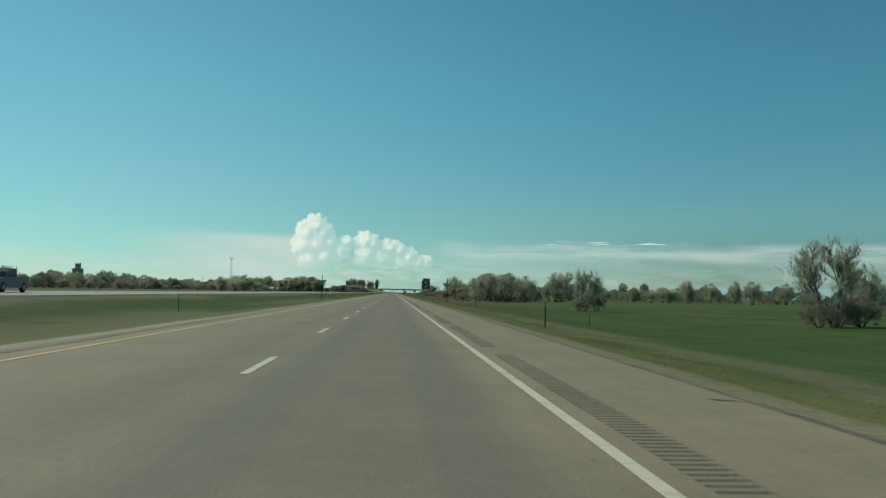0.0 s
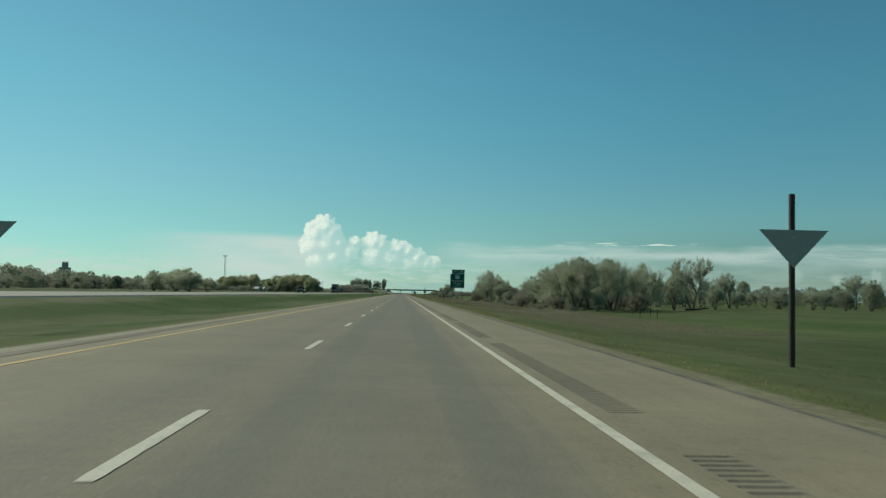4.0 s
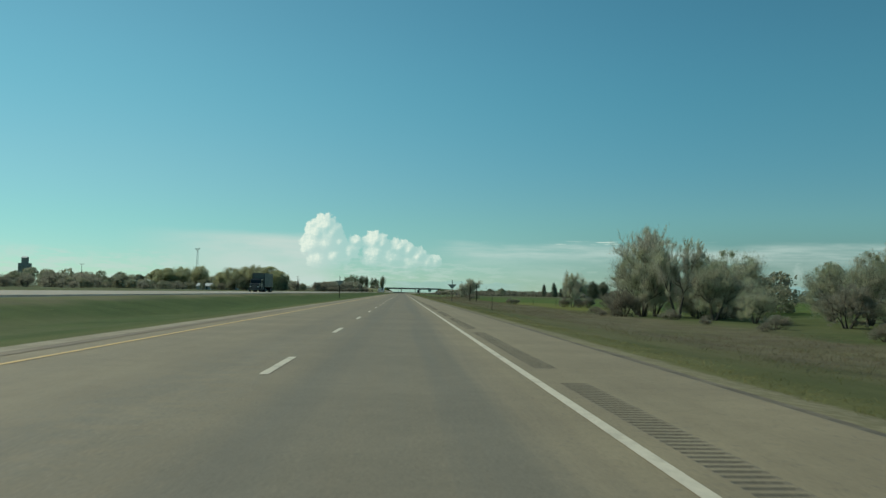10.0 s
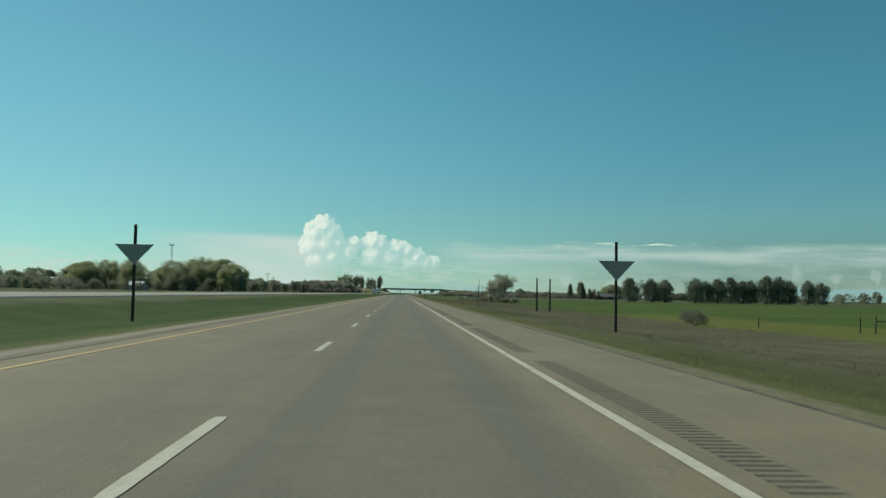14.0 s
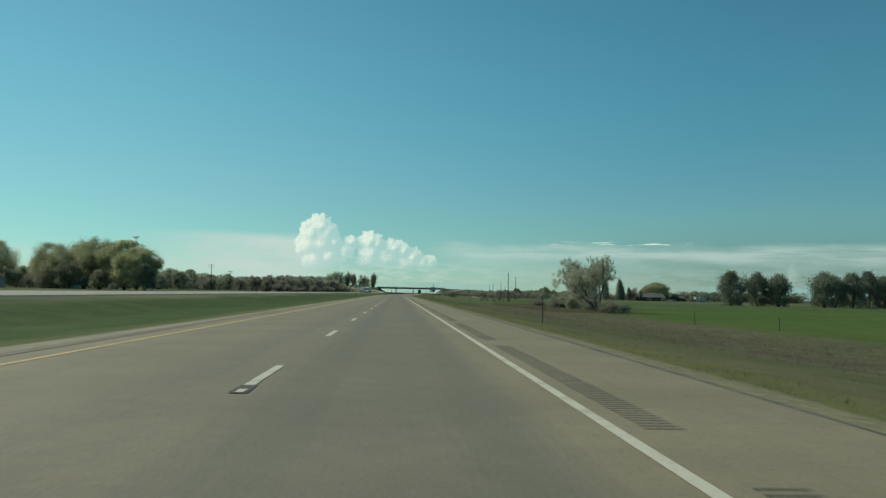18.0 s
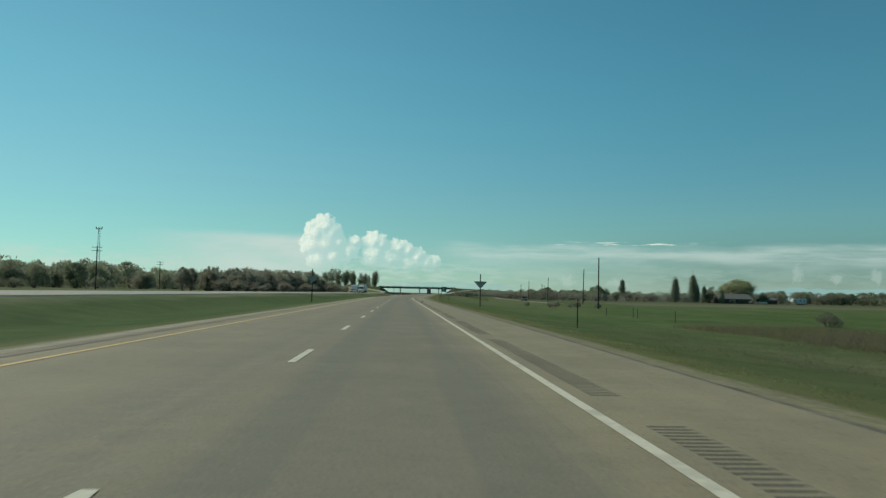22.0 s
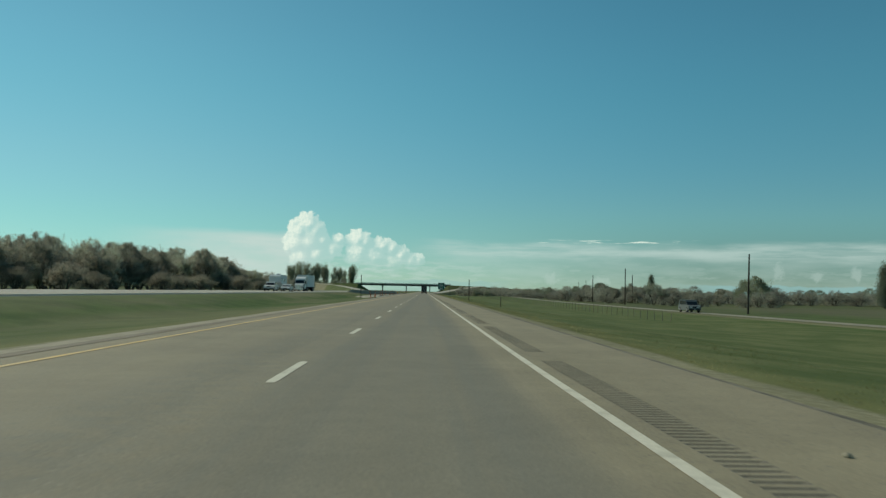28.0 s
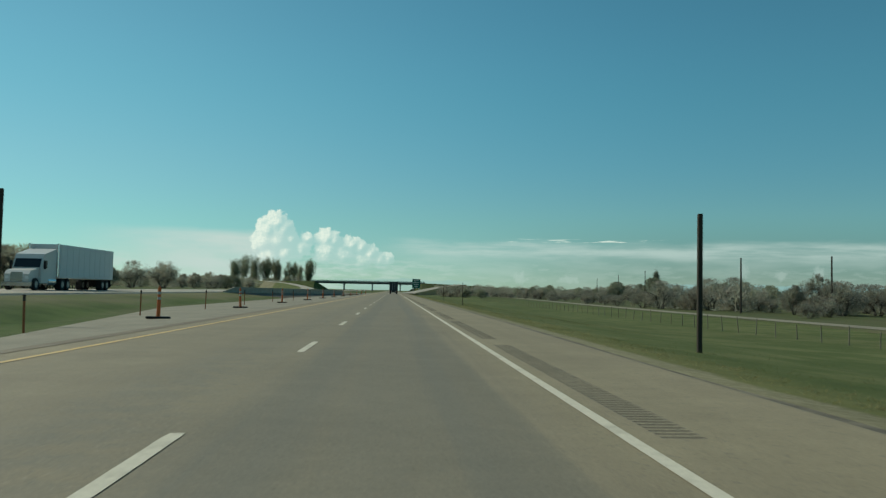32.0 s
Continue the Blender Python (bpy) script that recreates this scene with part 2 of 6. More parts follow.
def road_material(name, base, warm, dark, lanes, joint=None):
    """Worn asphalt: aggregate, blotches, long streaks, and darker polished wheel paths; lanes: (u of the lane's middle, strength); joint: u of a pitted, worn strip."""
    mt = bpy.data.materials.new(name)
    mt.use_nodes = True
    g = Nodes(mt.node_tree)
    uv = g.add("ShaderNodeUVMap", uv_map="road")
    sep = g.t.nodes.new("ShaderNodeSeparateXYZ")
    g.put(uv, sep.inputs[0])
    u, s = sep.outputs[0], sep.outputs[1]
    pos = g.add("ShaderNodeNewGeometry", out=0)
    streak = g.noise(g.add("ShaderNodeCombineXYZ", i_0=g.m("MULTIPLY", u, 2.2), i_1=g.m("MULTIPLY", s, 0.035)), 1.0, 5.0, 0.6)
    blotch = g.noise(pos, 0.35, 5.0, 0.6)
    grain = g.noise(pos, 28.0, 3.0, 0.7)
    col = g.mix(g.smooth(blotch, 0.35, 0.68), base, warm)
    pits = g.smooth(g.noise(pos, 9.0, 4.0, 0.75), 0.55, 0.68, 0.0, 0.5)
    mottle = g.noise(pos, 2.4, 5.0, 0.68)
    if joint is not None:                              # the ravelled strip along the paving joint: darker, with pale stones
        near = g.m("SUBTRACT", 1.0, g.smooth(g.m("ABSOLUTE", g.m("SUBTRACT", g.m("ADD", u, g.m("MULTIPLY", g.m("SUBTRACT", mottle, 0.5), 1.4)), joint)), 0.1, 1.5))
        pits = g.m("MINIMUM", g.m("ADD", pits, g.m("MULTIPLY", near, g.smooth(mottle, 0.35, 0.6, 0.15, 0.6))), 0.9)
        stones = g.m("MULTIPLY", near, g.smooth(g.noise(pos, 16.0, 3.0, 0.7), 0.6, 0.7, 0.0, 0.7))
    col = g.mix(pits, col, dark)
    if joint is not None:
        col = g.mix(stones, col, (0.33, 0.30, 0.24))
    wear = None
    for mid, amount in lanes:
        for off, wd, part_ in ((-0.05, 1.95, 0.78), (-0.95, 0.85, 1.0), (0.85, 0.85, 0.98)):
            dd = g.m("ABSOLUTE", g.m("SUBTRACT", g.m("ADD", u, g.m("MULTIPLY", g.m("SUBTRACT", streak, 0.5), 1.2)), mid + off))
            k = g.m("MULTIPLY", g.m("SUBTRACT", 1.0, g.smooth(dd, wd * 0.15, wd * 1.1)), amount * part_)
            wear = k if wear is None else g.m("MAXIMUM", wear, k)
    if wear is not None:
        col = g.mix(g.m("MULTIPLY", wear, g.smooth(streak, 0.2, 0.7, 0.6, 1.0)), col, dark)
    val = g.m("ADD", 1.0, g.m("ADD", g.m("MULTIPLY", g.m("SUBTRACT", streak, 0.5), 0.3),
                              g.m("ADD", g.m("MULTIPLY", g.m("SUBTRACT", grain, 0.5), 0.9), g.m("ADD", g.m("MULTIPLY", g.m("SUBTRACT", blotch, 0.5), 0.22), g.m("MULTIPLY", g.m("SUBTRACT", mottle, 0.5), 0.32)))))
    hsv = g.t.nodes.new("ShaderNodeHueSaturation")
    g.put(val, hsv.inputs["Value"])
    g.put(col, hsv.inputs["Color"])
    b = g.t.nodes.new("ShaderNodeBsdfPrincipled")
    g.put(hsv.outputs[0], b.inputs["Base Color"])
    b.inputs["Roughness"].default_value = 0.78
    b.inputs["Specular IOR Level"].default_value = 0.28
    bp = g.t.nodes.new("ShaderNodeBump")
    bp.inputs["Strength"].default_value, bp.inputs["Distance"].default_value = 0.5, 0.01
    g.put(g.noise(pos, 55.0, 3.0, 0.7), bp.inputs["Height"])
    g.put(bp.outputs[0], b.inputs["Normal"])
    out = g.t.nodes.new("ShaderNodeOutputMaterial")
    g.put(b.outputs[0], out.inputs["Surface"])
    return mt


ASPHALT = road_material("asphalt", (0.243, 0.206, 0.135), (0.270, 0.229, 0.148), (0.158, 0.149, 0.116), [(1.75, 0.92), (-2.0, 0.3)], -0.55)
SHOULDER = road_material("shoulder_asphalt", (0.239, 0.205, 0.134), (0.264, 0.226, 0.146), (0.10, 0.10, 0.09), [])
MILLED = road_material("milled_dark_asphalt", (0.160, 0.144, 0.106), (0.18, 0.16, 0.118), (0.09, 0.07, 0.06), [])
DIRT = road_material("bare_brown_dirt", (0.15, 0.122, 0.085), (0.18, 0.15, 0.105), (0.10, 0.085, 0.062), [])
MEDIANEDGE = road_material("dusty_brown_asphalt", (0.195, 0.160, 0.112), (0.22, 0.182, 0.126), (0.12, 0.105, 0.08), [])
NEWASPHALT = road_material("new_dark_asphalt", (0.075, 0.072, 0.06), (0.09, 0.085, 0.07), (0.07, 0.07, 0.06), [])
SEAM = road_material("seam_filler", (0.19, 0.166, 0.12), (0.205, 0.178, 0.128), (0.13, 0.12, 0.1), [])
TAN = road_material("dusty_gravel_road", (0.225, 0.205, 0.15), (0.26, 0.235, 0.172), (0.19, 0.17, 0.13), [])
CONCRETE = road_material("pale_concrete", (0.335, 0.305, 0.24), (0.385, 0.35, 0.275), (0.3, 0.29, 0.27), [(-25.5, 0.4), (-29.2, 0.5)])
GRAVEL = material("gravel", (0.34, 0.305, 0.225), 0.4, 0.8, 0.95, 0.6, 40, second=(0.25, 0.225, 0.16), coord="world")
DARKGRAVEL = material("dark_gravel", (0.135, 0.120, 0.090), 0.5, 0.8, 0.95, 0.6, 40, second=(0.185, 0.163, 0.116), coord="world")
GROUND = None
PAINT = material("white_road_paint", (0.60, 0.565, 0.45), 0.3, 1.5, 0.75, 0.3, 60, second=(0.42, 0.395, 0.31), spots=0.58, coord="world")
YELLOW = material("yellow_road_paint", (0.68, 0.475, 0.195), 0.25, 1.5, 0.7, 0.2, 60, second=(0.54, 0.40, 0.20), spots=0.5, coord="world")
DARKPOST = material("weathered_dark_timber", (0.05, 0.042, 0.033), 0.4, 3.0, 0.9, 0.4, 40)
TIMBER = material("grey_weathered_timber", (0.13, 0.115, 0.09), 0.4, 3.0, 0.9, 0.4, 40)
FENCEWOOD = material("bleached_fence_timber", (0.19, 0.172, 0.128), 0.4, 3.0, 0.9, 0.4, 40, per_object=0.3)
STEEL = material("galvanised_steel", (0.55, 0.56, 0.55), 0.15, 4.0, 0.42, 0.1, 60, metal=0.8)
PLATE = material("dull_aluminium_plate", (0.34, 0.335, 0.30), 0.2, 4.0, 0.6, 0.0, 60, metal=0.1)
SIGN_GREEN = material("green_sign_sheeting", (0.004, 0.10, 0.065), 0.12, 3.0, 0.5)
SIGN_WHITE = material("white_sign_sheeting", (0.55, 0.58, 0.565), 0.06, 3.0, 0.5)
BLACK = material("matt_black", (0.015, 0.015, 0.015), 0.2, 3.0, 0.6)
RUBBER = material("tyre_rubber", (0.02, 0.02, 0.02), 0.3, 6.0, 0.85)
BARK = material("grey_bark", (0.085, 0.078, 0.064), 0.5, 2.5, 0.95, 0.6, 20, per_object=0.3)
LEAF_OLIVE = material("spring_willow_leaf", (0.42, 0.46, 0.305), 0.3, 0.35, 0.8, per_object=0.2, island=0.3, translucent=0.6, second=(0.46, 0.46, 0.345))
LEAF_GREY = material("greyish_bare_twigs", (0.475, 0.47, 0.385), 0.3, 0.35, 0.85, per_object=0.2, island=0.35, translucent=0.6, second=(0.47, 0.49, 0.335))
LEAF_TWIG = material("brown_grey_scrub_twigs", (0.34, 0.32, 0.26), 0.3, 0.35, 0.85, per_object=0.35, island=0.3, translucent=0.6, second=(0.33, 0.335, 0.25))
LEAF_BROWN = material("brown_leafless_twigs", (0.31, 0.29, 0.23), 0.3, 0.35, 0.85, per_object=0.3, island=0.3, translucent=0.55, second=(0.30, 0.295, 0.215))
# leaves of the far trees: distance haze is put into both colours
LEAF_FAR = material("hazed_grey_green_leaf", (0.32, 0.345, 0.235), 0.3, 0.35, 0.8, per_object=0.35, island=0.35, translucent=0.55, second=(0.32, 0.32, 0.23))
LEAF_FARDARK = material("hazed_dark_green_leaf", (0.30, 0.32, 0.215), 0.3, 0.35, 0.8, per_object=0.35, island=0.35, translucent=0.5, second=(0.24, 0.26, 0.175))
LEAF_GREEN = material("fresh_green_leaf", (0.47, 0.49, 0.29), 0.35, 0.35, 0.75, per_object=0.25, island=0.35, translucent=0.6, second=(0.35, 0.365, 0.215))
LEAF_DARK = material("dark_conifer_needles", (0.235, 0.26, 0.185), 0.35, 0.5, 0.8, per_object=0.35, island=0.5, translucent=0.4)
GRASS = material("grass_blade", (0.14, 0.175, 0.06), 0.4, 0.15, 0.8, island=0.4, translucent=0.65, second=(0.18, 0.17, 0.08), coord="world")
OLIVE = material("olive_grass_blade", (0.17, 0.19, 0.075), 0.4, 0.3, 0.8, island=0.4, translucent=0.65, second=(0.15, 0.15, 0.07), coord="world")
FRINGE = material("yellowing_grass_blade", (0.19, 0.195, 0.075), 0.4, 0.3, 0.8, island=0.7, translucent=0.6, second=(0.29, 0.26, 0.13), coord="world")
DRY = material("dry_weed", (0.215, 0.185, 0.125), 0.4, 0.2, 0.9, island=0.5, translucent=0.6, second=(0.18, 0.172, 0.095), coord="world")


def ground_material():
    mt = bpy.data.materials.new("meadow_ground")
    mt.use_nodes = True
    g = Nodes(mt.node_tree)
    uv = g.add("ShaderNodeUVMap", uv_map="road")
    sep = g.t.nodes.new("ShaderNodeSeparateXYZ")
    g.put(uv, sep.inputs[0])
    u, s = sep.outputs[0], sep.outputs[1]
    pos = g.add("ShaderNodeNewGeometry", out=0)
    wob = g.m("MULTIPLY", g.m("SUBTRACT", g.noise(pos, 0.06, 4.0, 0.6), 0.5), 26.0)
    long = g.add("ShaderNodeCombineXYZ", i_0=g.m("MULTIPLY", u, 0.09), i_1=g.m("MULTIPLY", s, 0.022))
    drift = g.noise(long, 1.0, 5.0, 0.62)              # patches drawn out along the road
    uw = g.m("ADD", u, g.m("MULTIPLY", wob, 0.45))
    patch = g.noise(pos, 0.028, 5.0, 0.6)
    mid = g.noise(pos, 0.3, 5.0, 0.65)
    fine = g.noise(pos, 5.0, 4.0, 0.7)

    def between(v, a, b, c, d):
        return g.m("MULTIPLY", g.smooth(v, a, b), g.m("SUBTRACT", 1.0, g.smooth(v, c, d)))

    green = g.mix(g.smooth(mid, 0.35, 0.65), (0.055, 0.092, 0.022), (0.080, 0.116, 0.033))
    green = g.mix(g.smooth(drift, 0.42, 0.66, 0.0, 0.6), green, (0.100, 0.118, 0.045))
    brown = g.mix(g.smooth(mid, 0.32, 0.62), (0.122, 0.100, 0.072), (0.158, 0.138, 0.088))
    brown = g.mix(g.smooth(drift, 0.45, 0.7, 0.0, 0.75), brown, (0.094, 0.104, 0.046))
    # dry weeds between the mown verge and the pasture, from the thicket to the farm
    along = between(s, 120.0, 215.0, 750.0, 835.0)
    weeds = g.m("MULTIPLY", g.m("MULTIPLY", between(g.m("MINIMUM", uw, g.m("SUBTRACT", uw, g.smooth(s, 745.0, 775.0, 0.0, 9.0))), 1.5, 5.5, 29.0, 35.0), g.m("MULTIPLY", along, g.smooth(uw, 10.5, 14.5))), g.smooth(drift, 0.25, 0.55, 0.55, 1.0))
    col = g.mix(g.m("MULTIPLY", weeds, 0.92), green, brown)
    verge = g.m("MULTIPLY", between(uw, 6.5, 8.0, 12.5, 16.0), along)
    col = g.mix(g.m("MULTIPLY", verge, 0.8), col, g.mix(g.smooth(drift, 0.4, 0.6), (0.094, 0.102, 0.043), (0.134, 0.124, 0.066)))
    dull = g.m("MULTIPLY", g.smooth(uw, 28.0, 33.0), between(s, 215.0, 260.0, 440.0, 480.0))
    col = g.mix(g.m("MULTIPLY", dull, 0.55), col, (0.088, 0.098, 0.042))
    lush = g.m("MULTIPLY", g.smooth(uw, 12.0, 15.0), g.m("SUBTRACT", 1.0, g.smooth(s, 150.0, 225.0)))
    col = g.mix(g.m("MULTIPLY", lush, 0.5), col, (0.045, 0.075, 0.018))
    # thin straw strip beside the first meadow
    strawstrip = g.m("MULTIPLY", between(uw, 8.6, 9.8, 11.0, 13.0), g.m("SUBTRACT", 1.0, g.smooth(s, 90.0, 180.0)))
    col = g.mix(g.m("MULTIPLY", strawstrip, 0.6), col, (0.168, 0.150, 0.090))
    col = g.mix(g.m("MULTIPLY", g.m("MULTIPLY", g.smooth(patch, 0.5, 0.66), g.smooth(u, 14.0, 30.0)), 0.45), col, (0.122, 0.122, 0.058))
    col = g.mix(g.m("MULTIPLY", between(u, -20.5, -19.0, -6.5, -5.5), g.smooth(s, 930.0, 1040.0, 0.5, 0.12)), col, (0.044, 0.074, 0.018))
    # olive grass towards the junction
    olive = g.m("MULTIPLY", g.smooth(s, 900.0, 990.0), between(u, 6.0, 8.0, 36.0, 46.0))
    col = g.mix(g.m("MULTIPLY", olive, 0.75), col, g.mix(g.smooth(mid, 0.4, 0.62), (0.092, 0.114, 0.040), (0.132, 0.136, 0.058)))
    # sown field behind the weeds
    inner = g.m("SUBTRACT", uw, g.smooth(s, 745.0, 775.0, 0.0, 9.0))
    field = g.m("MULTIPLY", g.smooth(inner, 30.0, 34.0), between(s, 455.0, 510.0, 760.0, 835.0))
    col = g.mix(g.m("MULTIPLY", field, 0.9), col, g.mix(g.smooth(patch, 0.35, 0.65), (0.064, 0.110, 0.021), (0.092, 0.130, 0.029)))
    ripe = g.m("MULTIPLY", between(s, 455.0, 500.0, 590.0, 640.0), between(uw, 29.0, 33.0, 44.0, 52.0))
    col = g.mix(g.m("MULTIPLY", ripe, 0.7), col, (0.155, 0.155, 0.040))
    tan = g.m("MULTIPLY", between(s, 985.0, 1040.0, 1170.0, 1200.0), g.smooth(uw, 62.0, 72.0))
    col = g.mix(g.m("MULTIPLY", tan, 0.7), col, g.mix(g.smooth(mid, 0.4, 0.62), (0.175, 0.155, 0.105), (0.14, 0.13, 0.08)))
    behind = g.m("MULTIPLY", g.smooth(s, 1060.0, 1130.0), g.smooth(u, 40.0, 50.0))
    col = g.mix(g.m("MULTIPLY", behind, 0.7), col, g.mix(g.smooth(mid, 0.4, 0.62), (0.100, 0.096, 0.056), (0.080, 0.092, 0.040)))
    # opposite side: dull pasture beyond the other carriageway
    left = g.m("SUBTRACT", 1.0, g.smooth(u, -48.0, -36.0))
    col = g.mix(g.m("MULTIPLY", left, 0.6), col, g.mix(g.smooth(drift, 0.4, 0.62), (0.085, 0.098, 0.044), (0.125, 0.120, 0.066)))
    # short yellowing grass, then a pale dusty gravel fringe beside the pavement
    out_u = g.m("ADD", g.m("ABSOLUTE", g.m("SUBTRACT", u, 0.45)), g.m("MULTIPLY", g.m("SUBTRACT", mid, 0.5), 1.1))
    fringe = g.m("SUBTRACT", 1.0, g.smooth(out_u, 7.2, 9.6))
    col = g.mix(g.m("MULTIPLY", fringe, g.smooth(drift, 0.3, 0.6, 0.5, 0.85)), col, (0.138, 0.142, 0.054))
    sandy = g.m("SUBTRACT", 1.0, g.smooth(out_u, 6.7, 7.1))
    col = g.mix(g.m("MULTIPLY", sandy, 0.92), col, g.mix(g.smooth(fine, 0.42, 0.6), (0.192, 0.180, 0.110), (0.235, 0.214, 0.138)))
    straw = g.m("MULTIPLY", g.smooth(u, -22.5, -20.5), g.m("SUBTRACT", 1.0, g.smooth(g.m("ADD", u, g.m("MULTIPLY", wob, 0.25)), g.smooth(s, 850.0, 1050.0, -19.5, -18.0), g.smooth(s, 850.0, 1050.0, -17.5, -15.0))))
    col = g.mix(g.m("MULTIPLY", straw, g.smooth(drift, 0.35, 0.62, 0.25, 0.75)), col, g.mix(g.smooth(mid, 0.4, 0.62), (0.185, 0.160, 0.100), (0.15, 0.145, 0.075)))
    worn = g.m("MULTIPLY", between(u, -16.0, -14.0, -7.5, -6.0), g.m("MULTIPLY", g.smooth(drift, 0.40, 0.56), g.m("MAXIMUM", g.m("SUBTRACT", 1.0, g.smooth(s, 330.0, 420.0)), g.smooth(s, 930.0, 1040.0))))
    col = g.mix(g.m("MULTIPLY", worn, 0.65), col, (0.138, 0.132, 0.070))
    val = g.m("ADD", 1.0, g.m("ADD", g.m("MULTIPLY", g.m("SUBTRACT", fine, 0.5), 0.5), g.m("ADD", g.m("MULTIPLY", g.m("SUBTRACT", mid, 0.5), 0.6), g.m("MULTIPLY", g.m("SUBTRACT", drift, 0.5), 0.5))))
    hsv = g.t.nodes.new("ShaderNodeHueSaturation")
    g.put(val, hsv.inputs["Value"])
    g.put(col, hsv.inputs["Color"])
    b = g.t.nodes.new("ShaderNodeBsdfPrincipled")
    g.put(hsv.outputs[0], b.inputs["Base Color"])
    b.inputs["Roughness"].default_value = 0.95
    b.inputs["Specular IOR Level"].default_value = 0.1
    bp = g.t.nodes.new("ShaderNodeBump")
    bp.inputs["Strength"].default_value, bp.inputs["Distance"].default_value = 0.4, 0.06
    g.put(fine, bp.inputs["Height"])
    g.put(bp.outputs[0], b.inputs["Normal"])
    out = g.t.nodes.new("ShaderNodeOutputMaterial")
    g.put(b.outputs[0], out.inputs["Surface"])
    return mt


GROUND = ground_material()

# ---- the road's line: straight, one gentle right bend, straight again ----
BEND_A, BEND_B, BEND = 905.0, 995.0, radians(2.60)


def centre(s):
    """Point and heading (to the right) of the lane line at s metres along the road."""
    if s < BEND_A:
        return 0.0, s, 0.0
    r = (BEND_B - BEND_A) / BEND
    a = min(s - BEND_A, BEND_B - BEND_A) / r
    x, y = r * (1 - math.cos(a)), BEND_A + r * math.sin(a)
    more = max(0.0, s - BEND_B)
    return x + more * math.sin(a), y + more * math.cos(a), a


def on_road(s, u, z=0.0):
    x, y, a = centre(s)
    return Vector((x + u * math.cos(a), y - u * math.sin(a), z))


def interp(v, pts):
    for (a, fa), (b, fb) in zip(pts, pts[1:]):
        if v <= b:
            return fa + (fb - fa) * max(0.0, min(1.0, (v - a) / (b - a)))
    return pts[-1][1]


PROFILE = [(-4000, 0.3), (-400, 0.2), (-90, 0.15), (-50, 0.1), (-40, 0.25), (-35.2, 0.5), (-34, 0.38), (-22, 0.34), (-20.8, 0.42), (-18, 0.1),
           (-14, -0.55), (-10.5, -0.45), (-7.5, -0.22), (-5.4, -0.05), (-4.8, -0.2), (5.6, -0.2), (6.4, -0.06), (8.2, -0.25), (12.6, -0.62),
           (17, -1.05), (24, -1.4), (40, -1.45), (90, -1.25), (400, -1.1), (4000, -0.6)]


def ground_z(u, s=0.0):
    return interp(u, PROFILE)


def to_road(x, y):
    """s and u of a place in plan."""
    s = y
    for _ in range(4):
        cx, cy, a = centre(s)
        s += (x - cx) * math.sin(a) + (y - cy) * math.cos(a)
    cx, cy, a = centre(s)
    return s, (x - cx) * math.cos(a) - (y - cy) * math.sin(a)


def land(x, y):
    s, u = to_road(x, y)
    return ground_z(u, s)


# ---- mesh helpers ----
def mesh_of(name, verts, faces, mat, smooth=False):
    me = bpy.data.meshes.new(name)
    me.from_pydata([tuple(v) for v in verts], [], faces)
    me.materials.append(mat)
    if smooth:
        me.polygons.foreach_set("use_smooth", [True] * len(me.polygons))
    me.update()
    return me


def part(name, bm, mat, parent, label=""):
    """Links a bmesh (or a ready mesh) as one object under a thing or a part."""
    if isinstance(bm, bpy.types.Mesh):
        me = bm
    else:
        me = bpy.data.meshes.new(name)
        bm.to_mesh(me)
        bm.free()
        me.materials.append(mat)
    ob = new(name, me)
    if parent is not None:
        ob.parent = parent
    if label:
        ob["label"] = label
    return ob


def thing(name, label, category, m=None, group="", kind=""):
    ob = new(name)
    ob.empty_display_size = 0.2
    if m is not None:
        ob.matrix_world = m
    return tagged(ob, label, category, group, kind)


def box(bm, x0, x1, y0, y1, z0, z1, bevel=0.0):
    r = bmesh.ops.create_cube(bm, size=1.0, matrix=Matrix.Translation(((x0 + x1) / 2, (y0 + y1) / 2, (z0 + z1) / 2)) @ Matrix.Diagonal((x1 - x0, y1 - y0, z1 - z0, 1)))
    if bevel:
        es = list({e for v in r["verts"] for e in v.link_edges})
        bmesh.ops.bevel(bm, geom=es, offset=bevel, segments=2, affect="EDGES")
    return bm


def boxed(x0, x1, y0, y1, z0, z1, bevel=0.0):
    return box(bmesh.new(), x0, x1, y0, y1, z0, z1, bevel)


def tube(bm, p0, p1, r0, r1, n=8, caps=True):
    p0, p1 = Vector(p0), Vector(p1)
    d = p1 - p0
    m = Matrix.Translation((p0 + p1) / 2) @ d.to_track_quat("Z", "Y").to_matrix().to_4x4()
    bmesh.ops.create_cone(bm, cap_ends=caps, segments=n, radius1=r0, radius2=r1, depth=d.length, matrix=m)
    return bm


def prism(pts, x0, x1):
    """A solid: the outline pts (y, z), pulled from x0 to x1."""
    bm = bmesh.new()
    a = [bm.verts.new((x0, y, z)) for y, z in pts]
    b = [bm.verts.new((x1, y, z)) for y, z in pts]
    bm.faces.new(a[::-1])
    bm.faces.new(b)
    n = len(pts)
    for i in range(n):
        bm.faces.new((a[i], a[(i + 1) % n], b[(i + 1) % n], b[i]))
    bmesh.ops.recalc_face_normals(bm, faces=bm.faces)
    return bm


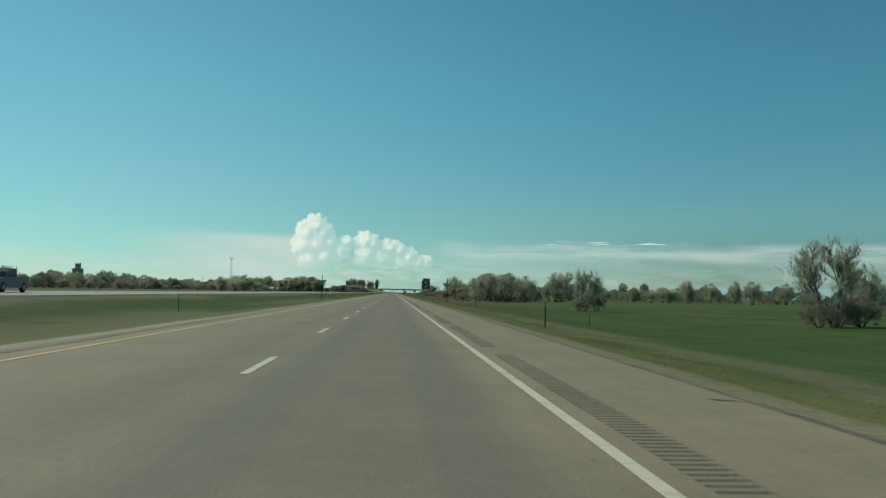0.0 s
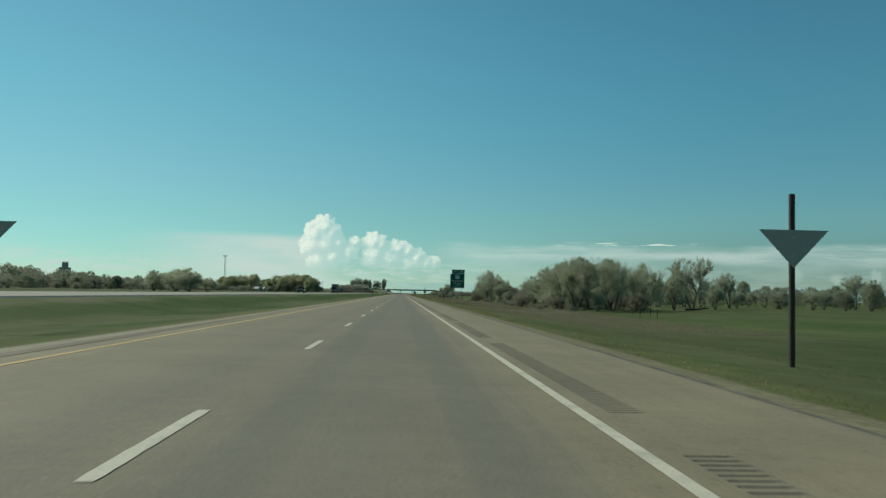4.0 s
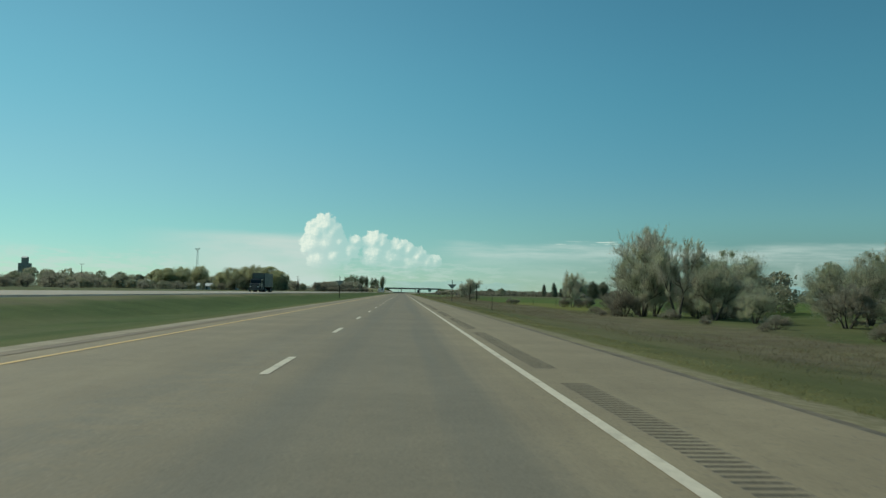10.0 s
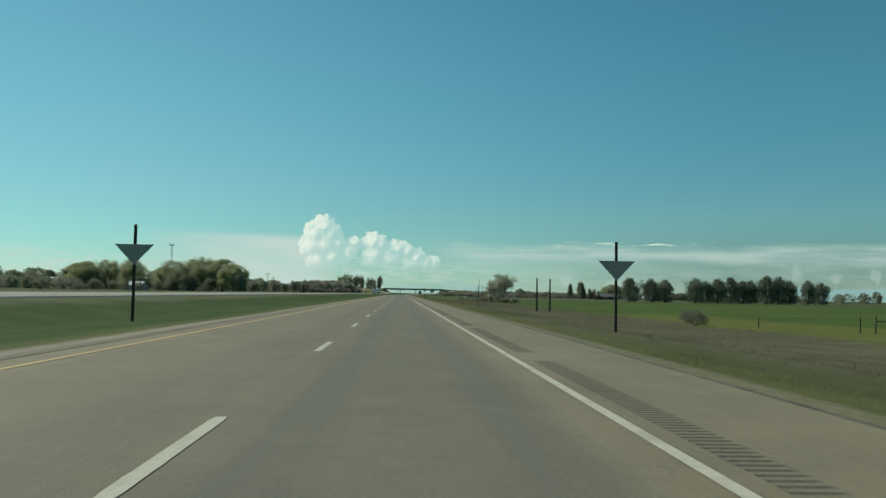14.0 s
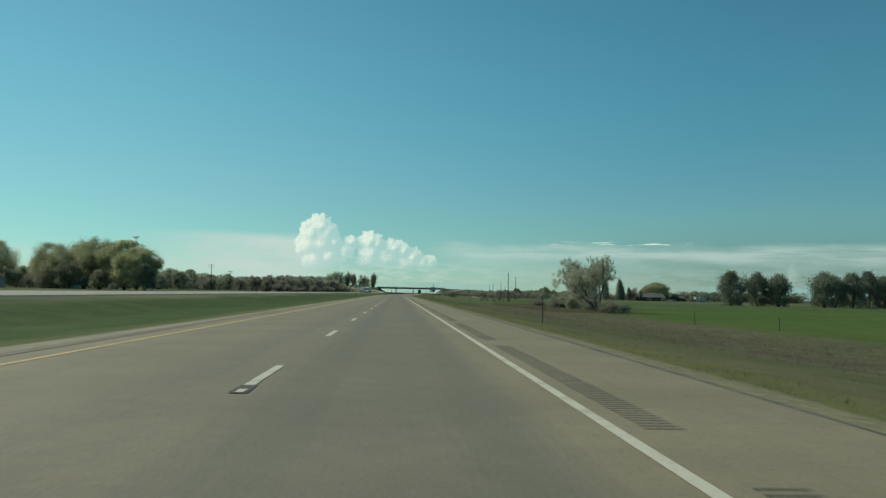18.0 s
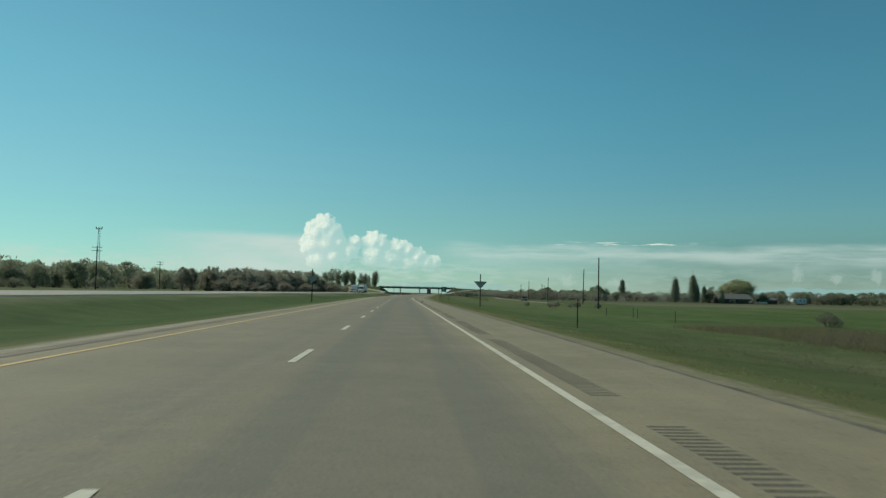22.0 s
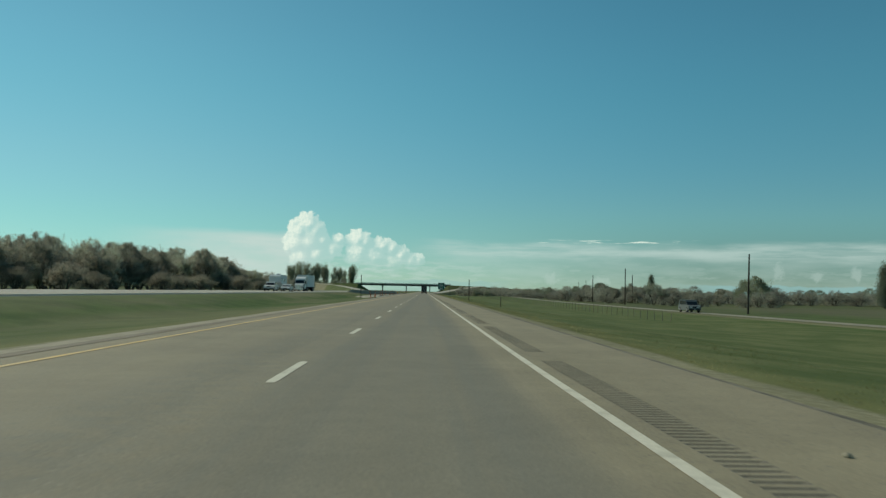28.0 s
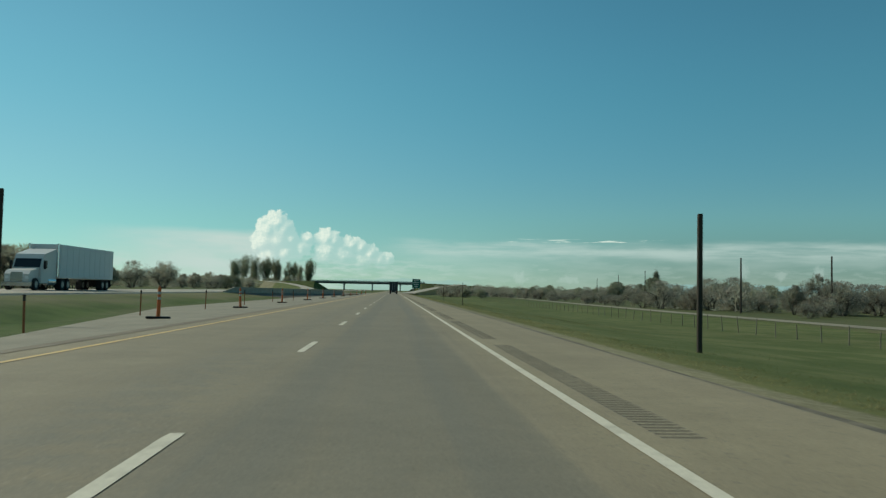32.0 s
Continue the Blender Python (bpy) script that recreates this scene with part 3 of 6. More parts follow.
def strip(name, us, zs, s0, s1, step, mat, thick=0.0):
    """A ribbon along the road: u edges us at heights zs, from s0 to s1, with road coordinates as its UV map."""
    n = max(1, int(round((s1 - s0) / step)))
    ss = [s0 + (s1 - s0) * i / n for i in range(n + 1)]
    verts, uvs, faces = [], [], []
    k = len(us)
    for s in ss:
        for u, z in zip(us, zs):
            uu = u(s) if callable(u) else u
            verts.append(on_road(s, uu, z(s) if callable(z) else z))
            uvs.append((uu, s))
    for i in range(n):
        for j in range(k - 1):
            a = i * k + j
            faces.append((a, a + 1, a + k + 1, a + k))
    me = mesh_of(name, verts, faces, mat)
    lay = me.uv_layers.new(name="road")
    for lp in me.loops:
        lay.data[lp.index].uv = uvs[lp.vertex_index]
    return me


# ---- ground ----
def build_ground():
    us = sorted([p[0] for p in PROFILE] + [-2500, -1200, -700, -250, -150, -65, -30, -25, -16, -12, -9, -6.4, 7.2, 10, 14.5, 20, 30, 60, 130, 200, 700, 1200, 2500])
    ss = [-2500, -1200, -600, -300, -150] + list(range(-80, 1500, 10)) + list(range(1500, 2400, 50)) + [2600, 3000, 3600, 4300, 5200, 6500]
    verts, uvs, faces = [], [], []
    for s in ss:
        for u in us:
            z = ground_z(u)
            rough = min(1.0, max(0.0, (abs(u) - 8) / 12)) if not -40 < u < -19 else 0.0
            z += rough * 0.16 * noise.noise((u * 0.05, s * 0.03, 1.7)) + rough * 0.1 * noise.noise((u * 0.21, s * 0.13, 4.1))
            verts.append(on_road(s, u, z))
            uvs.append((u, s))
    k = len(us)
    for i in range(len(ss) - 1):
        for j in range(k - 1):
            a = i * k + j
            faces.append((a, a + 1, a + k + 1, a + k))
    me = mesh_of("ground", verts, faces, GROUND, True)
    lay = me.uv_layers.new(name="road")
    for lp in me.loops:
        lay.data[lp.index].uv = uvs[lp.vertex_index]
    tagged(new("ground", me), "flat meadow ground with green grass and dry weeds", "ground", kind="structure")


build_ground()

# ---- roads ----
S0, S1 = -80.0, 2600.0
RUM0, RUM1 = 4.03, 4.42


def build_roads():
    me = strip("road", [-5.0, -4.15, 0.0, 3.45], [-0.005, 0.0, 0.0, 0.0], S0, S1, 10, ASPHALT)
    tagged(new("road", me), "worn grey asphalt carriageway with two lanes", "road", kind="structure")
    me = strip("shoulder", [3.45, RUM0], [0.0, 0.0], S0, S1, 10, SHOULDER)
    tagged(new("shoulder_inner", me), "tan asphalt strip beside the edge line", "road shoulder", kind="structure")
    me = strip("shoulder", [RUM1, 6.1, 6.25, 6.3], [0.0, 0.0, -0.03, -0.16], S0, S1, 10, SHOULDER)
    tagged(new("shoulder_outer", me), "wide tan asphalt shoulder", "road shoulder", kind="structure")
    wav = [6.2, lambda s: 6.45 + 0.1 * noise.noise((s * 0.11, 2.0, 0.5)) + 0.05 * noise.noise((s * 0.6, 7.0, 0.5))]
    tagged(new("gravel_verge", strip("gravel_verge", wav, [-0.02, -0.05], S0, 1500, 2.0, DARKGRAVEL)), "narrow dark gravel edge along the shoulder", "gravel verge", kind="structure")
    wav = [lambda s: -5.75 - 0.25 * noise.noise((s * 0.11, 5.0, 0.5)), -4.98]
    tagged(new("gravel_verge_median", strip("gravel_verge", wav, [-0.05, -0.012], S0, 1500, 2.0, GRAVEL)), "narrow pale gravel edge beside the median", "gravel verge", kind="structure")
    wav = [lambda s: -5.0, lambda s: -4.62 + 0.05 * noise.noise((s * 0.2, 3.0, 0.5))]
    tagged(new("shoulder_median", strip("shoulder_median", wav, [0.0, 0.004], S0, 1500, 3.0, MEDIANEDGE)), "narrow dusty brown asphalt strip beside the median", "road shoulder", kind="structure")
    me = strip("opposite_road", [-34.8, -34.6, -21.6, -21.4], [0.42, 0.60, 0.52, 0.36], -300, S1, 10, CONCRETE)
    tagged(new("road_opposite", me), "pale concrete carriageway across the median", "road", kind="structure")


build_roads()


def build_seam():
    """The joint between the two paved lanes, a thin ragged dark line in broken runs."""
    for s, e, mid in ((1036.0, 1078.0, -0.2),):
        us = [lambda q, m=mid: m - 0.009 + 0.05 * noise.noise((q * 0.5, 1.0, m)) - 0.014 * abs(noise.noise((q * 2.1, 4.0, m))),
              lambda q, m=mid: m + 0.006 + 0.05 * noise.noise((q * 0.5, 1.0, m)) + 0.014 * abs(noise.noise((q * 2.1, 8.0, m)))]
        tagged(new("paving_seam", strip("paving_seam", us, [0.003, 0.003], s, e, 0.7, SEAM)), "thin dark ragged joint between the paved lanes", "road joint", kind="structure")


build_seam()


def build_rumble():
    """Milled grooves, 0.3 m apart, in runs with a short plain gap between them."""
    verts, uvs, faces, deep = [], [], [], []

    def row(s, z):
        for u, k in ((RUM0, 0), (RUM0 + 0.04, 1), (RUM1 - 0.05, 1), (RUM1, 0)):
            verts.append(on_road(s, u, z * k))
            uvs.append((u, s))

    s = -24.0
    row(s, 0.0)
    while s < 1290:
        ph = (s - 1.4) % 14.516
        if ph < 2.2:
            row(s + 0.17, 0.0)
        else:
            for ds, z in ((0.04, 0.0), (0.065, -0.011), (0.11, -0.011), (0.135, 0.0), (0.17, 0.0)):
                row(s + ds, z)
        s += 0.17
    for i in range(len(verts) // 4 - 1):
        for j in range(3):
            a = 4 * i + j
            faces.append((a, a + 1, a + 5, a + 4))
    me = mesh_of("rumble_strip", verts, faces, SHOULDER)
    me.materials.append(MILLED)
    # sides and floor of each groove take the darker asphalt
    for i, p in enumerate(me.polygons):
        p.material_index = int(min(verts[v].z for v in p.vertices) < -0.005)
    lay = me.uv_layers.new(name="road")
    for lp in me.loops:
        lay.data[lp.index].uv = uvs[lp.vertex_index]
    tagged(new("rumble_strip", me), "milled rumble strip grooves in the asphalt shoulder", "rumble strip", kind="structure")
    for a, b in ((S0, -24.0), (s, S1)):
        tagged(new("shoulder_rest", strip("shoulder", [RUM0, RUM1], [0, 0], a, b, 10, SHOULDER)), "plain asphalt strip of the shoulder", "road shoulder", kind="structure")


build_rumble()


def build_markings():
    h = 0.006
    for name, u, w, mat, lab in (("edge_line", 3.74, 0.128, PAINT, "solid white edge line"), ("median_line", -3.95, 0.125, YELLOW, "solid yellow line beside the median")):
        me = strip(name, [u - w / 2, u + w / 2], [h, h], S0, S1, 5, mat)
        tagged(new(name, me), lab + ", worn road paint", "road marking", kind="structure")
    for name, u, z, mat in (("edge_line_opposite", -32.0, 0.585, PAINT), ("median_line_opposite", -22.9, 0.532, YELLOW)):
        me = strip(name, [u - 0.07, u + 0.07], [z + 0.008, z + 0.008], -300, S1, 10, mat)
        tagged(new(name, me), "solid line on the opposite carriageway", "road marking", kind="structure")
    # lane dashes, each a slab of paint; past the bend their line wanders a little
    drift = [(960, 0.0), (982, 0.055), (1000, 0.055), (1035, 0.0), (1085, 0.02), (1112, 0.09), (1140, 0.09), (1180, 0.04)]
    far = bmesh.new()
    n = 0
    k = -6
    while k * 12.19 < 2300:
        s1 = k * 12.19
        s0 = s1 - 3.2
        off = interp(s1, drift) if s1 > 960 else 0.0
        quad = [on_road(s0, -0.068, h), on_road(s0, 0.068, h), on_road(s1, 0.068, h), on_road(s1, -0.068, h)]
        if s1 < 1500:
            rag = [(f, 0.068 * (0.8 if f in (0, 16) else 1.0) + 0.009 * noise.noise((k * 3.1, f * 0.9, 1.0)), 0.068 * (0.85 if f in (0, 16) else 1.0) + 0.009 * noise.noise((k * 3.1, f * 0.9, 9.0))) for f in range(17)]
            pts = [on_road(s0 + 3.2 * f / 16 + (0.04 * noise.noise((k * 1.7, f, 3.0)) if f in (0, 16) else 0.0), off + u, h) for f, l, r in rag for u in (-l, r)]
            me = mesh_of("lane_dash", pts, [(2 * i, 2 * i + 1, 2 * i + 3, 2 * i + 2) for i in range(16)], PAINT)
            tagged(new("lane_dash", me), "white painted lane dash on the asphalt", "road marking", "lane dashes", "structure")
        else:
            far.faces.new([far.verts.new(q) for q in quad])
        k += 1
    # dark repair patch at the foot of one dash, with a scrap of paint left on it
    me = strip("repair_patch", [lambda s: -0.09 + 0.03 * noise.noise((s * 4, 1, 1)), lambda s: 0.12 + 0.03 * noise.noise((s * 4, 5, 1))], [h + 0.003, h + 0.003], 630.2, 631.05, 0.1, NEWASPHALT)
    tagged(new("repair_patch", me), "small dark asphalt repair at the end of a lane dash", "road patch", kind="structure")
    me = strip("paint_scrap", [-0.03, 0.07], [h + 0.006, h + 0.006], 630.28, 630.6, 0.16, PAINT)
    tagged(new("paint_scrap", me), "scrap of white paint left on the repair", "road marking", kind="structure")
    ob = part("lane_dashes_far", far, PAINT, None)
    tagged(ob, "far white lane dashes", "road marking", kind="structure")


build_markings()


# ---- plants ----
def tree_meshes(name, seed, height, spread, stems, leaf_n, leaf_size, leaf_mat, low=0.25, droop=0.0, levels=4, wood=1.0, fill=0.45, slim=0.3, loose=1.0, dome=False, pull=0.55, twig=0.0, twig_len=0.2):
    """Trunk-and-limbs mesh and crown mesh of one tree: stems that fork again and again, with small leaf clusters at the ends."""
    rnd = random.Random(seed)
    verts, faces, tips = [], [], []

    def limb(p, d, length, r, level):
        n = 5 if level < 2 else 3
        seg = 3 if level < 3 else 2
        ring = None
        side = Vector((rnd.uniform(-1, 1), rnd.uniform(-1, 1), 0.2)).normalized()
        for i in range(seg + 1):
            f = i / seg
            rr = r * (1 - 0.62 * f)
            a = d.cross(side).normalized()
            b = d.cross(a)
            base = len(verts)
            for k in range(n):
                t = 2 * math.pi * k / n
                verts.append(p + (a * math.cos(t) + b * math.sin(t)) * rr)
            if ring is not None:
                for k in range(n):
                    faces.append((ring + k, ring + (k + 1) % n, base + (k + 1) % n, base + k))
            ring = base
            if level >= 2 or (level == 1 and i == seg):
                tips.append((p.copy(), level))
            if i < seg:
                d = (d + Vector((rnd.gauss(0, 0.13), rnd.gauss(0, 0.13), rnd.gauss(0.02 - droop * level * 0.05, 0.08)))).normalized()
                p = p + d * (length / seg)
                if level < levels and (i > 0 or level > 0):
                    for _ in range(2 if level < 2 else rnd.choice((1, 2))):
                        turn = rnd.uniform(0, 2 * math.pi)
                        q = d.orthogonal().normalized()
                        q.rotate(Matrix.Rotation(turn, 3, d))
                        tilt = rnd.uniform(0.45, 0.95)
                        nd = (d * math.cos(tilt) + q * math.sin(tilt) * spread + Vector((0, 0, 0.12))).normalized()
                        limb(p, nd, length * rnd.uniform(0.5, 0.72), rr * 0.6, level + 1)

    for k in range(stems):
        ang = 2 * math.pi * (k + rnd.random() * 0.6) / stems
        lean = (0.12 if stems == 1 else 0.42) * spread * rnd.uniform(0.5, 1.2)
        d = Vector((math.cos(ang) * lean, math.sin(ang) * lean, 1)).normalized()
        limb(Vector((math.cos(ang) * 0.25 * (stems > 1), math.sin(ang) * 0.25 * (stems > 1), -0.15)), d, height * rnd.uniform(0.5, 0.62), height * 0.024 * wood, 0)
    zmax = max(v.z for v in verts)
    k = height / max(zmax, 0.1)
    verts = [v * k for v in verts]
    trunk = mesh_of(name + "_trunk", verts, faces, BARK, True)
    lv, lf = [], []
    pts = [(p * k, l) for p, l in tips if p.z * k > low * height * 0.6]
    # lumps of foliage that round the crown out between the limbs
    rx = sorted(math.hypot(p.x, p.y) for p, l in pts)[int(len(pts) * 0.88)]
    lumps = []
    for _ in range(90):
        f = rnd.random()
        z = height * (low + (0.96 - low) * f)
        r = rx * math.sqrt(max(0.02, 1 - f ** 2.3)) * min(1.0, 0.72 + f * 0.9) * rnd.uniform(0.5, 1.0)
        t = rnd.uniform(0, 6.28)
        c = Vector((math.cos(t) * r, math.sin(t) * r, z))
        c = c.lerp(min((p for p, l in pts), key=lambda q: (q - c).length_squared), pull)     # hang it on the nearest limb
        lumps.append((c, height * rnd.uniform(0.03, 0.06)))

    def near(sd):
        return max(-1.7, min(1.7, rnd.gauss(0, 1))) * sd

    root = Vector((0, 0, height * 0.12))
    for _ in range(leaf_n):
        p, l = pts[rnd.randrange(len(pts))]
        spr = height * 0.03 * loose
        if rnd.random() < fill:
            p, spr = lumps[rnd.randrange(len(lumps))]
        c = p + Vector((near(spr), near(spr), near(spr * 1.1)))
        c.z = max(c.z, 0.05 + rnd.random() * 0.3)
        if dome:                                       # keep to an uneven dome
            lim = rx * 1.08 * math.sqrt(max(0.0, 1 - min(1.0, c.z / height) ** 2.8)) * (
                0.95 + 0.45 * noise.noise(c * (3.4 / height) + Vector((seed, 0, 0))) + 0.3 * noise.noise(c * (9 / height) + Vector((0, seed, 0))) + rnd.gauss(0, 0.06))
            r = math.hypot(c.x, c.y)
            if r > lim and rnd.random() < 0.975:
                c = Vector((c.x * lim / r, c.y * lim / r, c.z)) if lim > 0.4 else c * 0.9
        s, thin = leaf_size * rnd.uniform(0.5, 1.3), slim
        a = ((c - root).normalized() + Vector((rnd.gauss(0, 0.5), rnd.gauss(0, 0.5), rnd.gauss(0.15, 0.5)))).normalized()
        if rnd.random() < twig:                        # a fine shoot that leaves the limb outwards and up
            s, thin = twig_len * rnd.uniform(0.5, 1.4), 0.06
            a = ((p - root).normalized() + Vector((rnd.gauss(0, 0.32), rnd.gauss(0, 0.32), rnd.gauss(0.35, 0.3)))).normalized()
            c = c.lerp(p, 0.6) + a * s
        b = a.orthogonal().normalized()
        b.rotate(Matrix.Rotation(rnd.uniform(0, 6.28), 3, a))
        i = len(lv)
        lv += [c - a * s, c + b * s * thin, c + a * s, c - b * s * thin]
        lf.append((i, i + 1, i + 2, i + 3))
    crown = mesh_of(name + "_crown", lv, lf, leaf_mat)
    return trunk, crown


def column_meshes(name, seed, height, width, leaf_n, leaf_size, leaf_mat, base=0.06, shape=0.5, tuft_n=70):
    """A dense upright tree: a straight trunk with short limbs, and an uneven spindle of foliage tufts."""
    rnd = random.Random(seed)
    bm = bmesh.new()
    tube(bm, (0, 0, -0.15), (0, 0, height * 0.93), height * 0.02, height * 0.004, 6)
    lv, lf = [], []
    tufts = []
    for i in range(tuft_n):
        f = rnd.random() ** 0.9
        r = width / 2 * (math.sin(math.pi * min(1.0, (f * 0.93 + 0.07)) ** shape) ** 0.7) * rnd.uniform(0.45, 1.08)
        t = rnd.uniform(0, 6.28)
        c = Vector((math.cos(t) * r * 0.8, math.sin(t) * r * 0.8, height * (base + (1 - base) * f)))
        tufts.append((c, width * rnd.uniform(0.08, 0.17)))
        if i % 2 == 0:
            tube(bm, (0, 0, max(0.2, c.z - 0.06 * height)), tuple(c), height * 0.006, height * 0.002, 4, False)
    for _ in range(leaf_n):
        c, r = tufts[rnd.randrange(len(tufts))]
        p = c + Vector((rnd.gauss(0, r), rnd.gauss(0, r), abs(rnd.gauss(0, r * 1.5)) - r * 0.4))
        s = leaf_size * rnd.uniform(0.5, 1.3)
        a = Vector((rnd.gauss(0, 1), rnd.gauss(0, 1), rnd.gauss(0.7, 0.8))).normalized()
        b = a.orthogonal().normalized()
        b.rotate(Matrix.Rotation(rnd.uniform(0, 6.28), 3, a))
        i = len(lv)
        lv += [p - a * s, p + b * s * 0.5, p + a * s, p - b * s * 0.5]
        lf.append((i, i + 1, i + 2, i + 3))
    trunk = bpy.data.meshes.new(name + "_trunk")
    bm.to_mesh(trunk)
    bm.free()
    trunk.materials.append(BARK)
    return trunk, mesh_of(name + "_crown", lv, lf, leaf_mat)


KINDS = {}


def kind(key, name, label, category, meshes, height):
    KINDS.setdefault(key, []).append((name, label, category, meshes, height))


for sd in (11, 12, 13):
    kind("willow", "willow_tree", "broad greyish-green willow in thin spring leaf on the meadow", "tree",
         tree_meshes("willow", sd, 8.5, 1.0, 5, 56000, 0.07, LEAF_OLIVE, low=0.04, fill=0.55, slim=0.26, dome=True, twig=0.4, twig_len=0.17), 8.5)
for sd in (16, 17):
    kind("grove", "willow_tree", "broad greyish willow with dark forked stems over open grass", "tree",
         tree_meshes("grove", sd, 9.5, 1.05, 3, 60000, 0.07, LEAF_OLIVE, low=0.2, wood=1.35, fill=0.5, slim=0.26, dome=True, twig=0.45, twig_len=0.18), 9.5)
for sd in (18, 19):
    kind("lone", "meadow_tree", "round-headed tree with dark trunk and fine bare shoots", "tree",
         tree_meshes("lone", sd, 8.0, 1.15, 2, 60000, 0.05, LEAF_GREY, low=0.12, wood=1.25, fill=0.42, slim=0.3, loose=1.0, dome=True, pull=0.75, twig=0.7, twig_len=0.17), 8.0)
for sd in (21, 22, 23):
    kind("open", "cottonwood_tree", "half-bare cottonwood with forked limbs and thin new leaves", "tree",
         tree_meshes("open", sd, 9.5, 0.8, 2, 52000, 0.05, LEAF_GREY, low=0.15, wood=1.3, fill=0.2, slim=0.3, loose=0.6, twig=0.7, twig_len=0.17), 9.5)
for sd in (14, 15):
    kind("dim", "willow_tree", "broad grey-brown willow, barely in leaf, behind the carriageway", "tree",
         tree_meshes("dim", sd, 8.5, 1.05, 4, 46000, 0.08, LEAF_TWIG, low=0.02, fill=0.55, slim=0.26, dome=True, pull=0.5, twig=0.5, twig_len=0.2), 8.5)
for sd in (31, 32, 33):
    kind("bush", "willow_bush", "grey-brown leafless willow bush on the meadow", "bush",
         tree_meshes("bush", sd, 4.0, 1.1, 7, 15000, 0.06, LEAF_BROWN, low=0.0, levels=3, fill=0.4, slim=0.18, loose=1.6, dome=True, pull=0.2, twig=0.75, twig_len=0.16), 4.0)
for sd in (64, 65, 66):
    kind("wind", "windbreak_tree", "dense dark upright tree in a farm windbreak", "tree",
         tree_meshes("wind", sd, 12.0, 0.55, 4, 17000, 0.19, LEAF_DARK, low=0.0, levels=3, wood=0.8, fill=0.78, slim=0.45, loose=0.9, pull=0.12), 12.0)
for sd in (41, 42):
    kind("round", "leafy_tree", "round green leafy tree by the farm", "tree",
         tree_meshes("round", sd, 12.0, 1.0, 2, 62000, 0.115, LEAF_GREEN, low=0.06, fill=0.6, slim=0.4, dome=True, pull=0.5), 12.0)
for sd in (43, 44):
    kind("tall", "leafy_tree", "tall leafy tree with bare lower trunks by the farm", "tree",
         tree_meshes("tall", sd, 13.0, 0.78, 3, 46000, 0.115, LEAF_GREEN, low=0.26, wood=1.1, fill=0.4, slim=0.4, loose=1.1, pull=0.7), 13.0)
for sd in (51, 52, 53):
    kind("poplar", "poplar_tree", "tall dark poplar in a row beside the highway", "tree",
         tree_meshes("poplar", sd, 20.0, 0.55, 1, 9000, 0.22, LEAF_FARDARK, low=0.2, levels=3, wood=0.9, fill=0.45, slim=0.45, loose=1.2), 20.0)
for sd in (61, 62, 63):
    kind("conifer", "conifer_tree", "dense dark conifer in a farm windbreak", "tree",
         column_meshes("conifer", sd, 10.0, 5.0, 15000, 0.17, LEAF_DARK, base=0.02, shape=0.55, tuft_n=150), 10.0)
for sd in (71, 72, 73):
    kind("far", "distant_tree", "distant greyish-green tree in a hazy belt", "tree",
         tree_meshes("far", sd, 9.0, 1.1, 3, 7500, 0.2, LEAF_FAR, low=0.0, levels=3, fill=0.72, slim=0.36, dome=True, pull=0.3), 9.0)
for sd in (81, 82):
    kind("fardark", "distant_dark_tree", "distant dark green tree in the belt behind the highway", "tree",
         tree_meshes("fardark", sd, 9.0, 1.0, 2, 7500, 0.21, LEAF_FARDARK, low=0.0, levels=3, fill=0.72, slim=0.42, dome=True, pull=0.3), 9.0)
for sd in (91, 92):
    kind("farbush", "distant_bush", "distant grey-brown bush in the belt behind the highway", "bush",
         tree_meshes("farbush", sd, 4.0, 1.15, 6, 7000, 0.085, LEAF_TWIG, low=0.0, levels=3, fill=0.5, slim=0.22, loose=1.6, dome=True, pull=0.15), 4.0)
plant_rnd = random.Random(5)


def plant(key, x, y, height, wide=1.0, z=None, group="", lean=0.0):
    name, label, category, (trunk, crown), h = KINDS[key][plant_rnd.randrange(len(KINDS[key]))]
    k = height / h
    zz = land(x, y) if z is None else z
    ob = thing(name, label, category, Matrix.Translation((x, y, zz)) @ Matrix.Rotation(lean, 4, "Y") @ Matrix.Rotation(plant_rnd.uniform(0, 6.28), 4, "Z") @ Matrix.Diagonal((k * wide, k * wide, k, 1)), group)
    part("trunk", trunk, None, ob)
    part("crown", crown, None, ob)
    return ob


